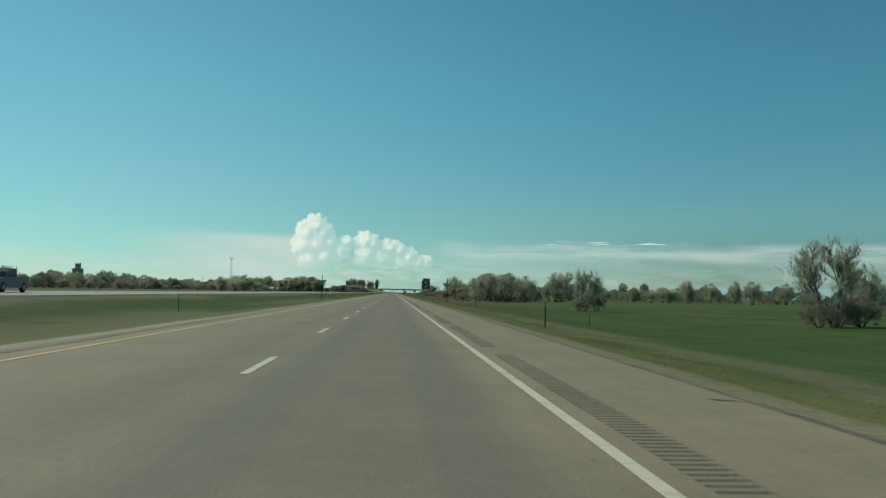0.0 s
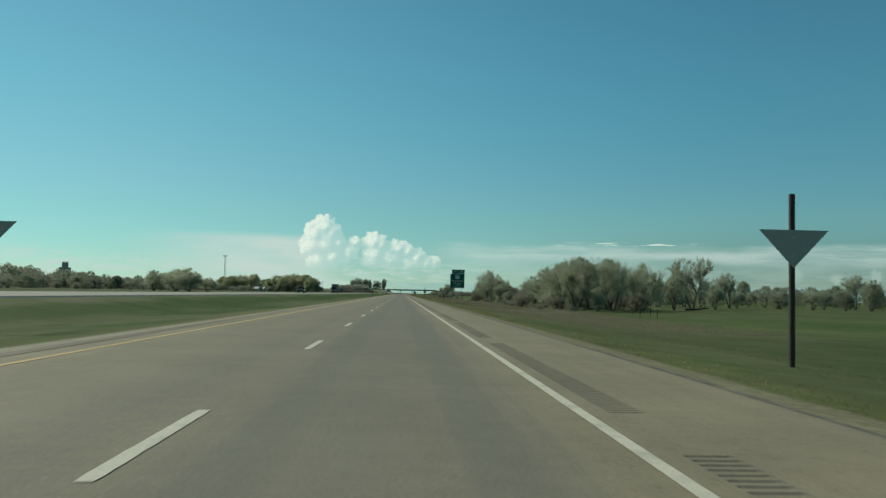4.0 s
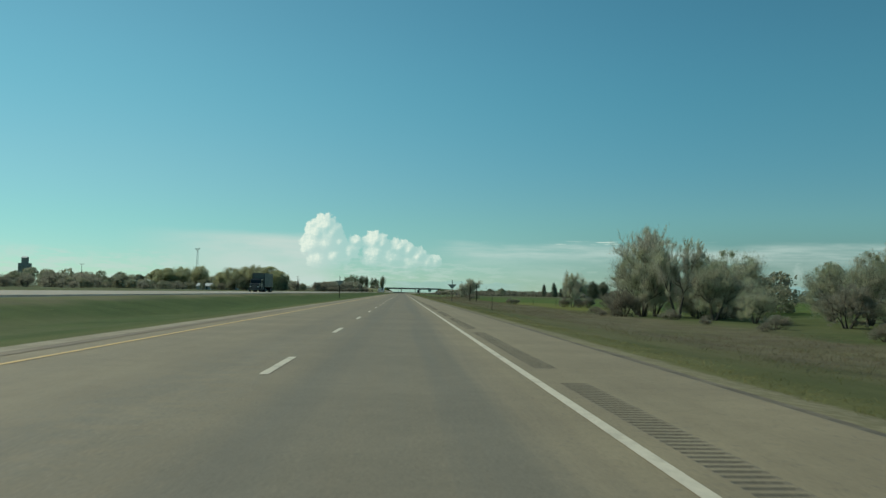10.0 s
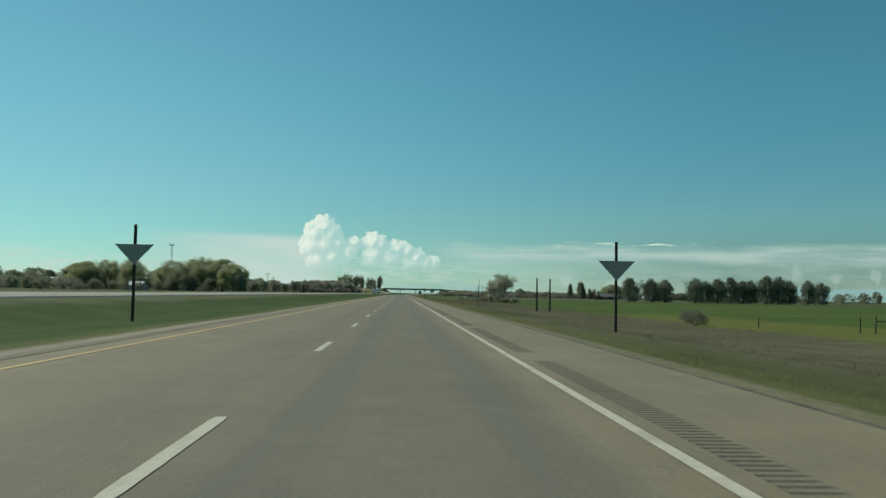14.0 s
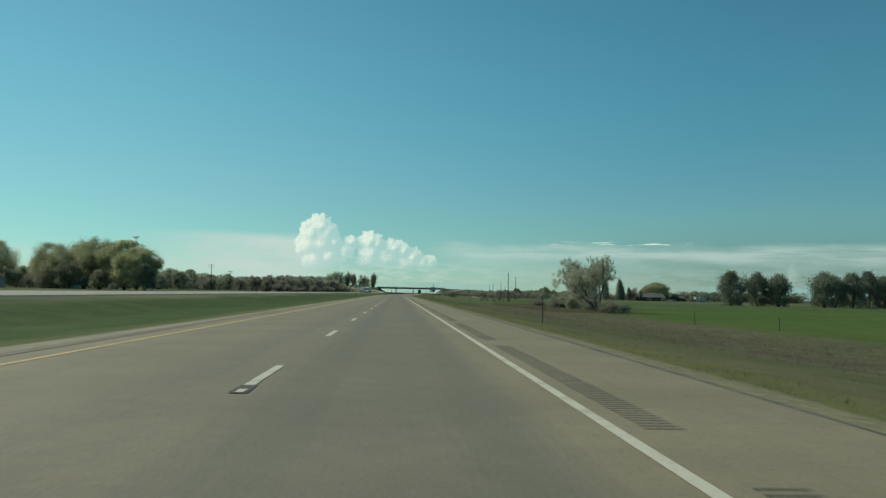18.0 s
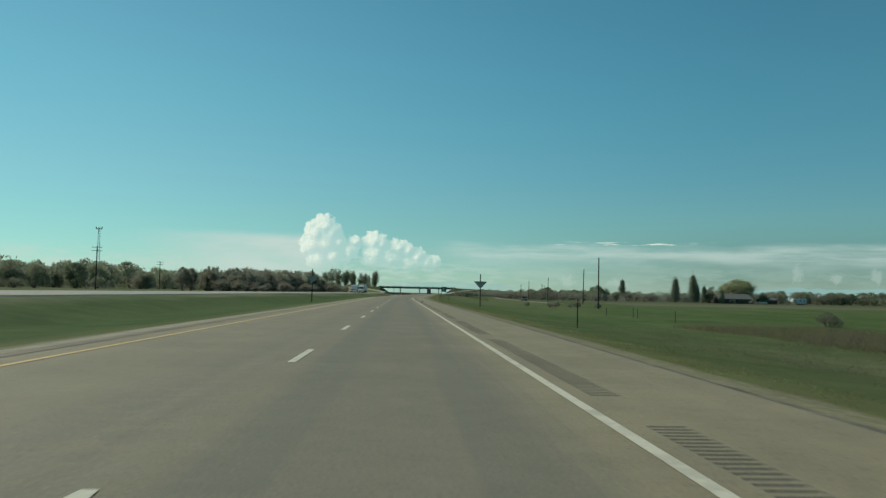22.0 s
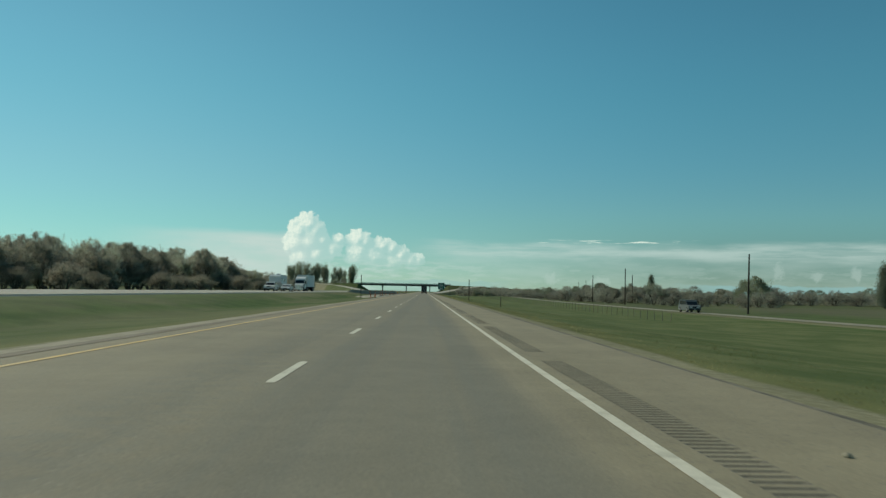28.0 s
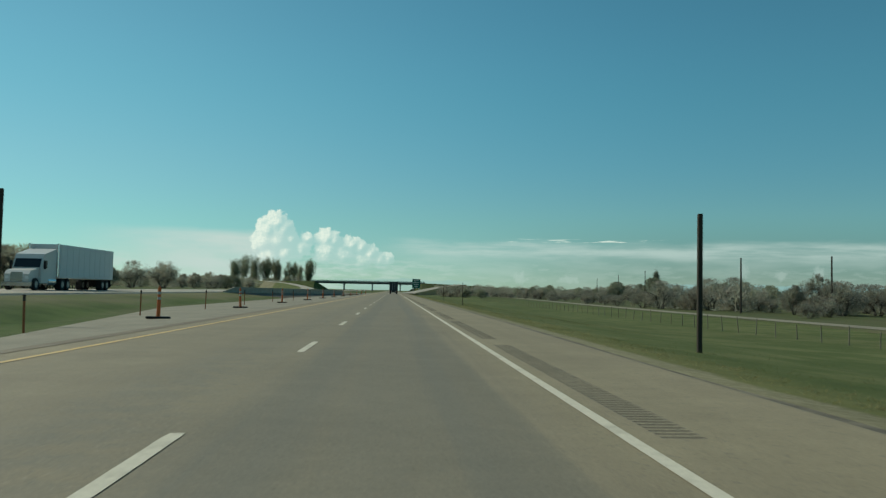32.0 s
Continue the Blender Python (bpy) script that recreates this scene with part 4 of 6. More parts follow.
class Belt:
    """A far belt of trees that nobody could count, gathered into one mesh: thinned crowns of the far kinds, with plain trunks."""

    def __init__(self):
        self.v, self.f, self.n = [], [], 0

    def add(self, key, x, y, height, wide):
        trunk, crown = KINDS[key][plant_rnd.randrange(len(KINDS[key]))][3]
        h = KINDS[key][0][4]
        co = np.empty(len(crown.vertices) * 3)
        crown.vertices.foreach_get("co", co)
        quads = co.reshape(-1, 4, 3)[plant_rnd.randrange(7)::7]
        mid = quads.mean(axis=1, keepdims=True)
        quads = (mid + (quads - mid) * 2.1).reshape(-1, 3) * (height / h)
        a = plant_rnd.uniform(0, 6.28)
        c, d = math.cos(a), math.sin(a)
        out = np.stack([(quads[:, 0] * c - quads[:, 1] * d) * wide + x, (quads[:, 0] * d + quads[:, 1] * c) * wide + y, quads[:, 2] + land(x, y)], axis=1)
        r, z = 0.02 * height, land(x, y) - 0.2
        post = np.array([(x - r, y, z), (x + r, y, z), (x + r * 0.4, y, z + height * 0.6), (x - r * 0.4, y, z + height * 0.6)])
        out = np.concatenate([out, post])
        self.v.append(out)
        self.f.append(np.arange(len(out)).reshape(-1, 4) + self.n)
        self.n += len(out)

    def done(self, name, label, mat=None):
        tagged(new(name, mesh_of(name, np.concatenate(self.v).tolist(), np.concatenate(self.f).tolist(), mat or LEAF_FAR)), label, "trees", kind="stuff")


# beside the road on the right, from the start on
for key, x, y, h, w in (
        ("lone", 51, 73, 7.2, 0.6), ("bush", 44, 67, 2.6, 1.4), ("bush", 47.5, 70, 3.4, 1.3), ("bush", 50, 70, 3.0, 1.3), ("lone", 34, 126, 7.4, 0.64), ("bush", 36.4, 128, 3.2, 1.1), ("bush", 33.2, 127, 2.2, 1.2),
        # thicket before and around the sign
        ("willow", 41, 329, 11.2, 0.95), ("willow", 38, 300, 10.6, 1.0), ("willow", 46, 306, 11.0, 1.0), ("grove", 34, 281, 9.9, 1.0), ("grove", 41.5, 285, 9.7, 1.0),
        ("willow", 37, 313, 10.3, 1.0), ("willow", 50, 295, 9.8, 1.0), ("willow", 36, 326, 9.0, 1.0), ("bush", 29, 318, 3.0, 1.3), ("bush", 31, 335, 3.4, 1.3), ("bush", 32, 292, 2.6, 1.2),
        ("willow", 33.5, 297, 9.4, 1.1), ("willow", 44, 319, 10.6, 1.1), ("open", 68, 318, 12.0, 0.9), ("grove", 62, 312, 8.0, 0.8), ("open", 92, 357, 10.0, 0.8), ("willow", 78, 330, 6.5, 1.0),
        ("open", 47, 347, 9.0, 0.9), ("willow", 52, 352, 8.0, 0.9), ("open", 57, 410, 11.5, 0.9), ("open", 50, 372, 8.0, 1.0), ("willow", 45, 385, 6.5, 1.0),
        ("willow", 42, 400, 6.6, 1.1), ("open", 60, 432, 10.5, 0.95), ("bush", 38, 379, 4.4, 1.3), ("bush", 36, 392, 3.8, 1.3), ("willow", 55, 442, 7.5, 1.0),
        ("open", 35, 454, 12.2, 0.9), ("willow", 33.5, 450, 8.6, 1.05), ("willow", 37, 456, 9.4, 1.0), ("open", 36, 443, 10.0, 0.75), ("willow", 40, 445, 8.4, 0.95), ("willow", 38, 436, 7.0, 1.0), ("bush", 30, 446, 3.6, 1.2),
        ("bush", 32, 458, 3.4, 1.2), ("willow", 44, 461, 7.0, 1.0), ("bush", 46, 452, 4.0, 1.3),
        ("lone", 46, 498, 9.7, 0.72), ("bush", 48, 500, 2.6, 1.1), ("lone", 37.4, 516, 7.9, 0.64), ("bush", 38.6, 514, 1.8, 1.2), ("bush", 43, 537, 2.2, 1.2), ("bush", 36, 518, 2.2, 1.2), ("bush", 40, 513, 2.4, 1.2),
                # pair of leaning trees before the poles
        ("open", 37.2, 801, 10.8, 1.1), ("open", 35.0, 761, 9.4, 0.72), ("willow", 34.2, 771, 5.2, 1.0), ("willow", 31.5, 766, 2.8, 1.2), ("willow", 36, 795, 3.6, 1.3), ("bush", 34, 775, 2.2, 1.4), ("bush", 32, 803, 1.8, 1.6),
        ("willow", 33, 790, 3.0, 1.1), ("bush", 33, 812, 1.7, 1.6),
        ("bush", 30, 561, 1.5, 1.4), ("bush", 33, 572, 1.4, 1.5), ("bush", 44, 846, 1.5, 1.5)):
    plant(key, x, y, h, w)
plant("open", 34.6, 760, 8.4, 0.8, lean=-0.52)
plant("open", 46.6, 69, 9.0, 0.75, lean=-0.22)
fill_rnd = random.Random(31)
for i in range(46):          # undergrowth of the thicket
    y = 282 + i * 4.1 + fill_rnd.uniform(-3, 3)
    x = interp(y, [(280, 40), (330, 43), (360, 50), (400, 46), (470, 40)]) + fill_rnd.uniform(-5, 16)
    plant(fill_rnd.choice(("willow", "bush", "bush", "willow", "open")), x, y, fill_rnd.uniform(3.4, 6.4), fill_rnd.uniform(1.0, 1.35), group="thicket")
for i in range(26):          # low brown scrub before the thicket
    y = 268 + i * 8 + fill_rnd.uniform(-3, 3)
    plant("bush", fill_rnd.uniform(27, 35), y, fill_rnd.uniform(0.6, 1.4), fill_rnd.uniform(1.4, 2.2), group="thicket")
for x, y, h in ((34, 948, 1.1), (36.5, 955, 1.3), (39, 951, 1.0), (42, 958, 1.4), (31, 962, 0.9), (45, 950, 1.1)):
    plant("bush", x, y, h, 1.5, group="roadside bushes")
for i in range(18):          # undergrowth round the leaning trees
    plant(fill_rnd.choice(("bush", "bush", "willow")), fill_rnd.uniform(30.5, 40), 752 + i * 3.5 + fill_rnd.uniform(-2, 2), fill_rnd.uniform(0.9, 2.2), fill_rnd.uniform(1.4, 2.0), group="roadside bushes")
for i in range(16):          # trees at the back of the first meadow
    plant(fill_rnd.choice(("far", "willow", "open")), 72 + i * 4 + fill_rnd.uniform(-3, 3), fill_rnd.uniform(335, 400), fill_rnd.uniform(5, 8.5), fill_rnd.uniform(1.0, 1.3), group="pasture trees")
for x, y, h, w in ((-77, 449, 9.0, 1.7), (-84, 456, 8.6, 1.7), (-80, 441, 7.2, 1.6), (-90, 449, 7.8, 1.6), (-72, 456, 5.5, 1.6)):
    plant("willow", x, y, h, w, group="left willows")
# open wood at the back of the first pasture
for key, x, y, h, w in (
        ("willow", 52, 428, 8.0, 1.0), ("willow", 57, 480, 11.0, 1.1), ("open", 94, 452, 14.0, 0.8), ("willow", 110, 470, 9.0, 1.0), ("far", 158, 560, 12.0, 0.9), ("far", 158, 510, 11.0, 1.0),
        ("open", 140, 380, 11.0, 0.9), ("willow", 163, 412, 10.5, 0.9), ("willow", 157, 366, 10.6, 0.95), ("willow", 146, 321, 9.8, 1.0), ("willow", 177, 358, 10.0, 1.0), ("far", 190, 395, 9.0, 1.1),
        ("far", 120, 500, 9.0, 1.1), ("far", 135, 530, 8.0, 1.2), ("far", 75, 520, 10.0, 1.1), ("far", 85, 500, 9.5, 1.1), ("far", 205, 340, 9.0, 1.2), ("far", 200, 300, 10.0, 1.1),
        ("far", 150, 250, 8.0, 1.1), ("open", 175, 280, 9.0, 0.9), ("far", 215, 265, 9.5, 1.2), ("far", 118, 560, 8.5, 1.3), ("far", 180, 470, 9.0, 1.3), ("far", 225, 430, 9.0, 1.3)):
    plant(key, x, y, h, w, group="pasture trees")
# dark windbreak
for x, y, h in ((120, 919, 12.0), (134, 929, 12.3), (141, 927, 11.8), (156, 923, 12.8), (164, 930, 11.6), (171, 931, 12.6), (180, 936, 13.6), (187, 938, 12.2), (193, 941, 12.6), (203, 944, 15.0), (211, 946, 15.0), (219, 950, 13.0),
                (232, 955, 13.5), (243, 962, 12.5), (147, 1212, 11.2), (158, 1216, 13.0), (160, 1216, 8.5), (166, 1222, 8.0), (308, 1942, 23.0)):
    plant("conifer" if y > 1200 else "wind", x, y, h, 0.8 if y > 1200 else plant_rnd.uniform(1.0, 1.3), group="windbreak trees")
# far belts
belt = random.Random(9)
mass = Belt()
for i in range(150):         # right, far behind the fields
    y = 330 + i * 15 + belt.uniform(-8, 8)
    x = 300 + belt.uniform(-30, 60)
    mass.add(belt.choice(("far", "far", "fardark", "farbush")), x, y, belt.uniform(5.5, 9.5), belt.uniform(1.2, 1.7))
mass.done("tree_belt", "hazy grey-green belt of trees far behind the fields")
mass = Belt()
for i in range(84):          # right, grey hedge that joins the trees behind the first meadow
    y = interp(i, [(0, 492), (28, 470), (56, 405), (84, 300)]) + belt.uniform(-12, 12)
    x = interp(i, [(0, 64), (28, 120), (56, 205), (84, 285)]) + belt.uniform(-6, 6)
    mass.add(belt.choice(("far", "farbush", "far")), x, y, belt.uniform(4.5, 8.0), belt.uniform(1.3, 1.8))
mass.done("hedge_belt", "grey unbroken hedge behind the pasture trees")
mass = Belt()
for i in range(120):         # left, woods before the junction
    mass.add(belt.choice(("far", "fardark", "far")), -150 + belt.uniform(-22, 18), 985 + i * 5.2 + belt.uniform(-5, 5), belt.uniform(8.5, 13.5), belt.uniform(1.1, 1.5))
mass.done("wood_belt", "dull grey-green wood beyond the opposite carriageway")
for i in range(150):         # right, scrub along the frontage road
    y = 1172 + i * 3.4 + belt.uniform(-3, 3)
    x = 67 + belt.uniform(-3, 30) + max(0, y - 1300) * 0.055
    plant(belt.choice(("farbush", "farbush", "farbush", "bush")), x, y, belt.choice((1.7, 2.1, 2.5, 2.9, 3.9)) * belt.uniform(0.8, 1.1), belt.uniform(1.2, 1.8), group="frontage scrub")
for i in range(30):          # right, beyond the bend
    y = 1320 + i * 26 + belt.uniform(-9, 9)
    plant(belt.choice(("far", "farbush")), 120 + belt.uniform(-18, 30) + (y - 1320) * 0.05, y, belt.uniform(4.5, 8.0), belt.uniform(1.1, 1.5), group="frontage scrub")
for i in range(64):          # right, low belt that closes the view along the road
    f = (i + belt.uniform(0, 1)) / 64
    plant(belt.choice(("far", "fardark", "farbush", "far")), 95 + 250 * f + belt.uniform(-12, 12), 1250 + 900 * f ** 0.8 + belt.uniform(-120, 120), belt.uniform(4.5, 8.5), belt.uniform(1.2, 1.7), group="far tree belt")
for i in range(96):          # right, hedges and scrub at the end of the farm fields
    f = (i + belt.uniform(0, 1)) / 96
    plant(belt.choice(("farbush", "farbush", "farbush", "farbush", "far") if f < 0.35 else ("far", "fardark", "farbush", "farbush", "far")), 64 + 350 * f, 1236 + 60 * f + belt.uniform(-6, 45), belt.uniform(3.6, 6.4) if f < 0.35 else belt.uniform(4.2, 8.6), belt.uniform(1.3, 1.8), group="far tree belt")
mass = Belt()
for i in range(110):         # right, unbroken scrub behind the frontage road
    f = (i + belt.uniform(0, 1)) / 110
    mass.add("farbush", 72 + 190 * f + belt.uniform(-8, 8), 1262 + 60 * f + belt.uniform(-15, 40), belt.uniform(3.0, 5.4), belt.uniform(1.6, 2.2))
mass.done("scrub_belt", "grey-brown scrub behind the frontage road", LEAF_TWIG)
mass = Belt()
for i in range(70):          # scrub on and before the eastern bank of the overpass
    p = on_road(belt.uniform(1805, 1872), 34 + 175 * (i + belt.uniform(0, 1)) / 70)
    mass.add("farbush", p.x, p.y, belt.uniform(6.0, 9.0), belt.uniform(1.3, 1.9))
for i in range(60):          # and on the western bank
    p = on_road(belt.uniform(1790, 1870), -92 - 150 * (i + belt.uniform(0, 1)) / 60)
    mass.add("farbush", p.x, p.y, belt.uniform(5.5, 9.0), belt.uniform(1.3, 1.9))
mass.done("bank_scrub", "dull grey scrub on the banks of the overpass", LEAF_TWIG)
for key, x, y, h, w in (("dim", 80, 1239, 6.4, 0.9), ("dim", 85, 1243, 5.4, 1.0), ("dim", 75, 1237, 4.6, 1.0), ("open", 73, 1193, 6.0, 0.8), ("dim", 77, 1197, 4.4, 1.0), ("open", 112, 1222, 7.0, 0.8), ("dim", 119, 1226, 5.6, 1.0)):
    plant(key, x, y, h, w, group="frontage scrub")
for i in range(55):          # left, woods behind the grove
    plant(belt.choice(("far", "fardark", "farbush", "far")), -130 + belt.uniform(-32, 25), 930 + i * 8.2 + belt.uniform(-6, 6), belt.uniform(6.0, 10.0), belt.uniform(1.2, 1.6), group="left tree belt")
for i in range(52):          # left, low trees before the belt
    plant(belt.choice(("far", "fardark", "farbush")), -170 + belt.uniform(-22, 22), 190 + i * 13.5 + belt.uniform(-7, 7), belt.uniform(5.0, 8.5), belt.uniform(1.3, 1.8), group="left tree belt")
for i in range(90):          # left, hedge close behind the scrub
    plant(belt.choice(("far", "farbush", "fardark")), -150 + belt.uniform(-14, 14), 120 + i * 9.4 + belt.uniform(-5, 5), belt.uniform(4.2, 7.2), belt.uniform(1.4, 1.9), group="left tree belt")
mass = Belt()
for i in range(190):         # left, behind the opposite carriageway
    y = 80 + i * 9.8 + belt.uniform(-7, 7)
    x = -200 + belt.uniform(-35, 25)
    mass.add(belt.choice(("far", "far", "fardark")), x, y, belt.uniform(7.0, 12.0), belt.uniform(1.1, 1.5))
mass.done("tree_belt", "hazy grey-green belt of trees beyond the opposite carriageway")
for i in range(85):          # left, nearer scrub
    y = 220 + i * 11 + belt.uniform(-7, 7)
    x = -130 + belt.uniform(-24, 24)
    plant(belt.choice(("farbush", "farbush", "far")), x, y, belt.uniform(2.6, 5.0), belt.uniform(1.2, 1.8), group="left scrub")
# farm grove on the left
for key, x, y, h, w in (("round", -84, 895, 15.8, 1.35), ("round", -77, 884, 13.0, 1.35), ("tall", -93, 899, 16.5, 1.05), ("tall", -101, 908, 15.5, 1.2), ("tall", -109, 900, 14.5, 1.2), ("tall", -132, 915, 15.5, 1.2), ("tall", -141, 905, 14.5, 1.25),
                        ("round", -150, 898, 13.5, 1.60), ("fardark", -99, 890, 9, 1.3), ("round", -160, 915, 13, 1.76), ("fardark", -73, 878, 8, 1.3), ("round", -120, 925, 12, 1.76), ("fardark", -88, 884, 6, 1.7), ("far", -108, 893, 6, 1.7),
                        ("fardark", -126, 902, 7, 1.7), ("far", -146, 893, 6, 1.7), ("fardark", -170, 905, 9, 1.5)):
    plant(key, x, y, h, w, group="farm grove")
# willows close behind the opposite carriageway
for i in range(58):
    f = i / 57 + belt.uniform(-0.015, 0.015)
    p = on_road(1042 + 214 * f, -71 + 17 * f + belt.uniform(-4, 5))
    plant(belt.choice(("dim", "dim", "open", "dim")), p.x, p.y, belt.uniform(8.4, 10.6) * interp(f, [(0, 0.8), (0.3, 0.95), (0.65, 1.0), (0.78, 1.2), (0.87, 0.95), (1.0, 0.5)]), belt.uniform(0.95, 1.2), group="carriageway willows")
    if i % 2:
        plant("bush", p.x + belt.uniform(6, 11), p.y + belt.uniform(-5, 5), belt.uniform(2.6, 4.5), 1.4, group="carriageway willows")
for i in range(42):          # left, past the willows
    y = 1262 + i * 14 + belt.uniform(-6, 6)
    plant(belt.choice(("far", "fardark", "farbush", "dim")), -64 + belt.uniform(-26, 8), y, belt.uniform(5.5, 10.0), belt.uniform(1.1, 1.5), group="left scrub")
for i in range(14):          # bushes at the foot of the poplars
    plant(belt.choice(("far", "farbush")), -112 + i * 6 + belt.uniform(-3, 3), 1880 + i * 6 + belt.uniform(-12, 12), belt.uniform(7, 13), belt.uniform(1.0, 1.5), group="poplar row")
for i in range(60):          # scrub along the exit ramp
    f = i / 59
    p = on_road(1470 + 400 * f, interp(f, [(0, 22), (0.4, 32), (0.7, 46), (1, 78)]) + belt.uniform(0, 22))
    plant(belt.choice(("farbush", "farbush", "far")), p.x, p.y, belt.uniform(2.6, 5.5), belt.uniform(1.4, 2.0), group="ramp scrub")
for i in range(19):          # tall poplars by the overpass
    plant("poplar", -101 + i * 3.8 + 2.2 * math.sin(i * 2.4) + belt.uniform(-2, 2), 1915 + i * 4.8 + belt.uniform(-12, 12), belt.choice((30, 26, 31, 18, 24, 27)), belt.uniform(0.55, 0.95), group="poplar row")


# grass fringe and verge weeds
def tufts(name, label, n, seed, us, s0, s1, hgt, mat, dens=None):
    rnd = random.Random(seed)
    verts, faces = [], []
    while n > 0:
        s = rnd.uniform(s0, s1)
        u = us[0] + (us[1] - us[0]) * rnd.random()
        if dens and rnd.random() > dens(u, s):
            n -= 1
            continue
        p = on_road(s, u, ground_z(u) - 0.02)
        for _ in range(6):
            h = hgt * rnd.uniform(0.4, 1.2)
            t = rnd.uniform(0, 6.28)
            q = p + Vector((rnd.gauss(0, 0.08 + 0.3 * hgt), rnd.gauss(0, 0.08 + 0.3 * hgt), 0))
            w = Vector((math.cos(t), math.sin(t), 0)) * (0.006 + 0.018 * h)
            tip = q + Vector((rnd.gauss(0, 1.2) * h, rnd.gauss(0, 1.2) * h, h))
            i = len(verts)
            verts += [q - w, q + w, tip]
            faces.append((i, i + 1, i + 2))
        n -= 1
    tagged(new(name, mesh_of(name, verts, faces, mat)), label, "grass", kind="stuff")


tufts("grass_fringe", "short yellow-green grass along the right shoulder", 34000, 3, (7.25, 9.2), -10, 1330, 0.085, FRINGE, lambda u, s: 0.6 + 0.8 * noise.noise((u * 0.5, s * 0.12, 2.2)))
tufts("grass", "green grass on the right verge", 34000, 13, (8.6, 15.0), -10, 1330, 0.08, OLIVE, lambda u, s: 0.6 + 0.8 * noise.noise((u * 0.3, s * 0.07, 5.2)))
tufts("grass_median", "green grass in the median", 22000, 4, (-18.0, -6.2), -10, 1400, 0.045, GRASS)
tufts("dry_weeds", "tall dry brown weeds on the verge", 64000, 6, (11.0, 33.0), 100, 830, 0.19, DRY, lambda u, s: interp(u, [(11, 0.15), (16, 0.8), (28, 1.0), (33, 0.4)]) * (0.55 + 0.6 * noise.noise((u * 0.08, s * 0.02, 3.3)) + 0.5 * noise.noise((u * 0.4, s * 0.2, 7.1))))
tufts("tall_weeds", "tall dry brown weeds round the leaning trees", 8000, 16, (26.0, 40.0), 752, 838, 0.5, DRY)


# ---- signs and posts ----
def lettering(text, size, x, z, y, mat, parent, width=None, name="lettering"):
    """Raised letters in the built-in font on a face that looks towards -y; x, z: the middle of the line."""
    cu = bpy.data.curves.new("text", "FONT")
    cu.body, cu.size, cu.align_x, cu.align_y, cu.extrude = text, size, "CENTER", "CENTER", 0.004
    ob = bpy.data.objects.new("text", cu)
    me = bpy.data.meshes.new_from_object(ob)
    bpy.data.objects.remove(ob)
    xs = [v.co.x for v in me.vertices]
    k = width / (max(xs) - min(xs)) if width else 1.0
    me.transform(Matrix.Translation((x, y, z)) @ Matrix.Rotation(radians(90), 4, "X") @ Matrix.Diagonal((k, 1, 1, 1)))
    me.materials.clear()
    me.materials.append(mat)
    return part(name, me, mat, parent)


def frame_ring(x0, x1, z0, z1, y, w, d=0.006):
    bm = bmesh.new()
    for a in ((x0, x1, z0, z0 + w), (x0, x1, z1 - w, z1), (x0, x0 + w, z0 + w, z1 - w), (x1 - w, x1, z0 + w, z1 - w)):
        box(bm, a[0], a[1], y - d, y, a[2], a[3])
    return bm


def ibeam(x, y, z0, z1, w=0.15, d=0.22, t=0.018):
    bm = bmesh.new()
    box(bm, x - w / 2, x + w / 2, y - d / 2, y - d / 2 + t, z0, z1)
    box(bm, x - w / 2, x + w / 2, y + d / 2 - t, y + d / 2, z0, z1)
    box(bm, x - t / 2, x + t / 2, y - d / 2 + t, y + d / 2 - t, z0, z1)
    return bm


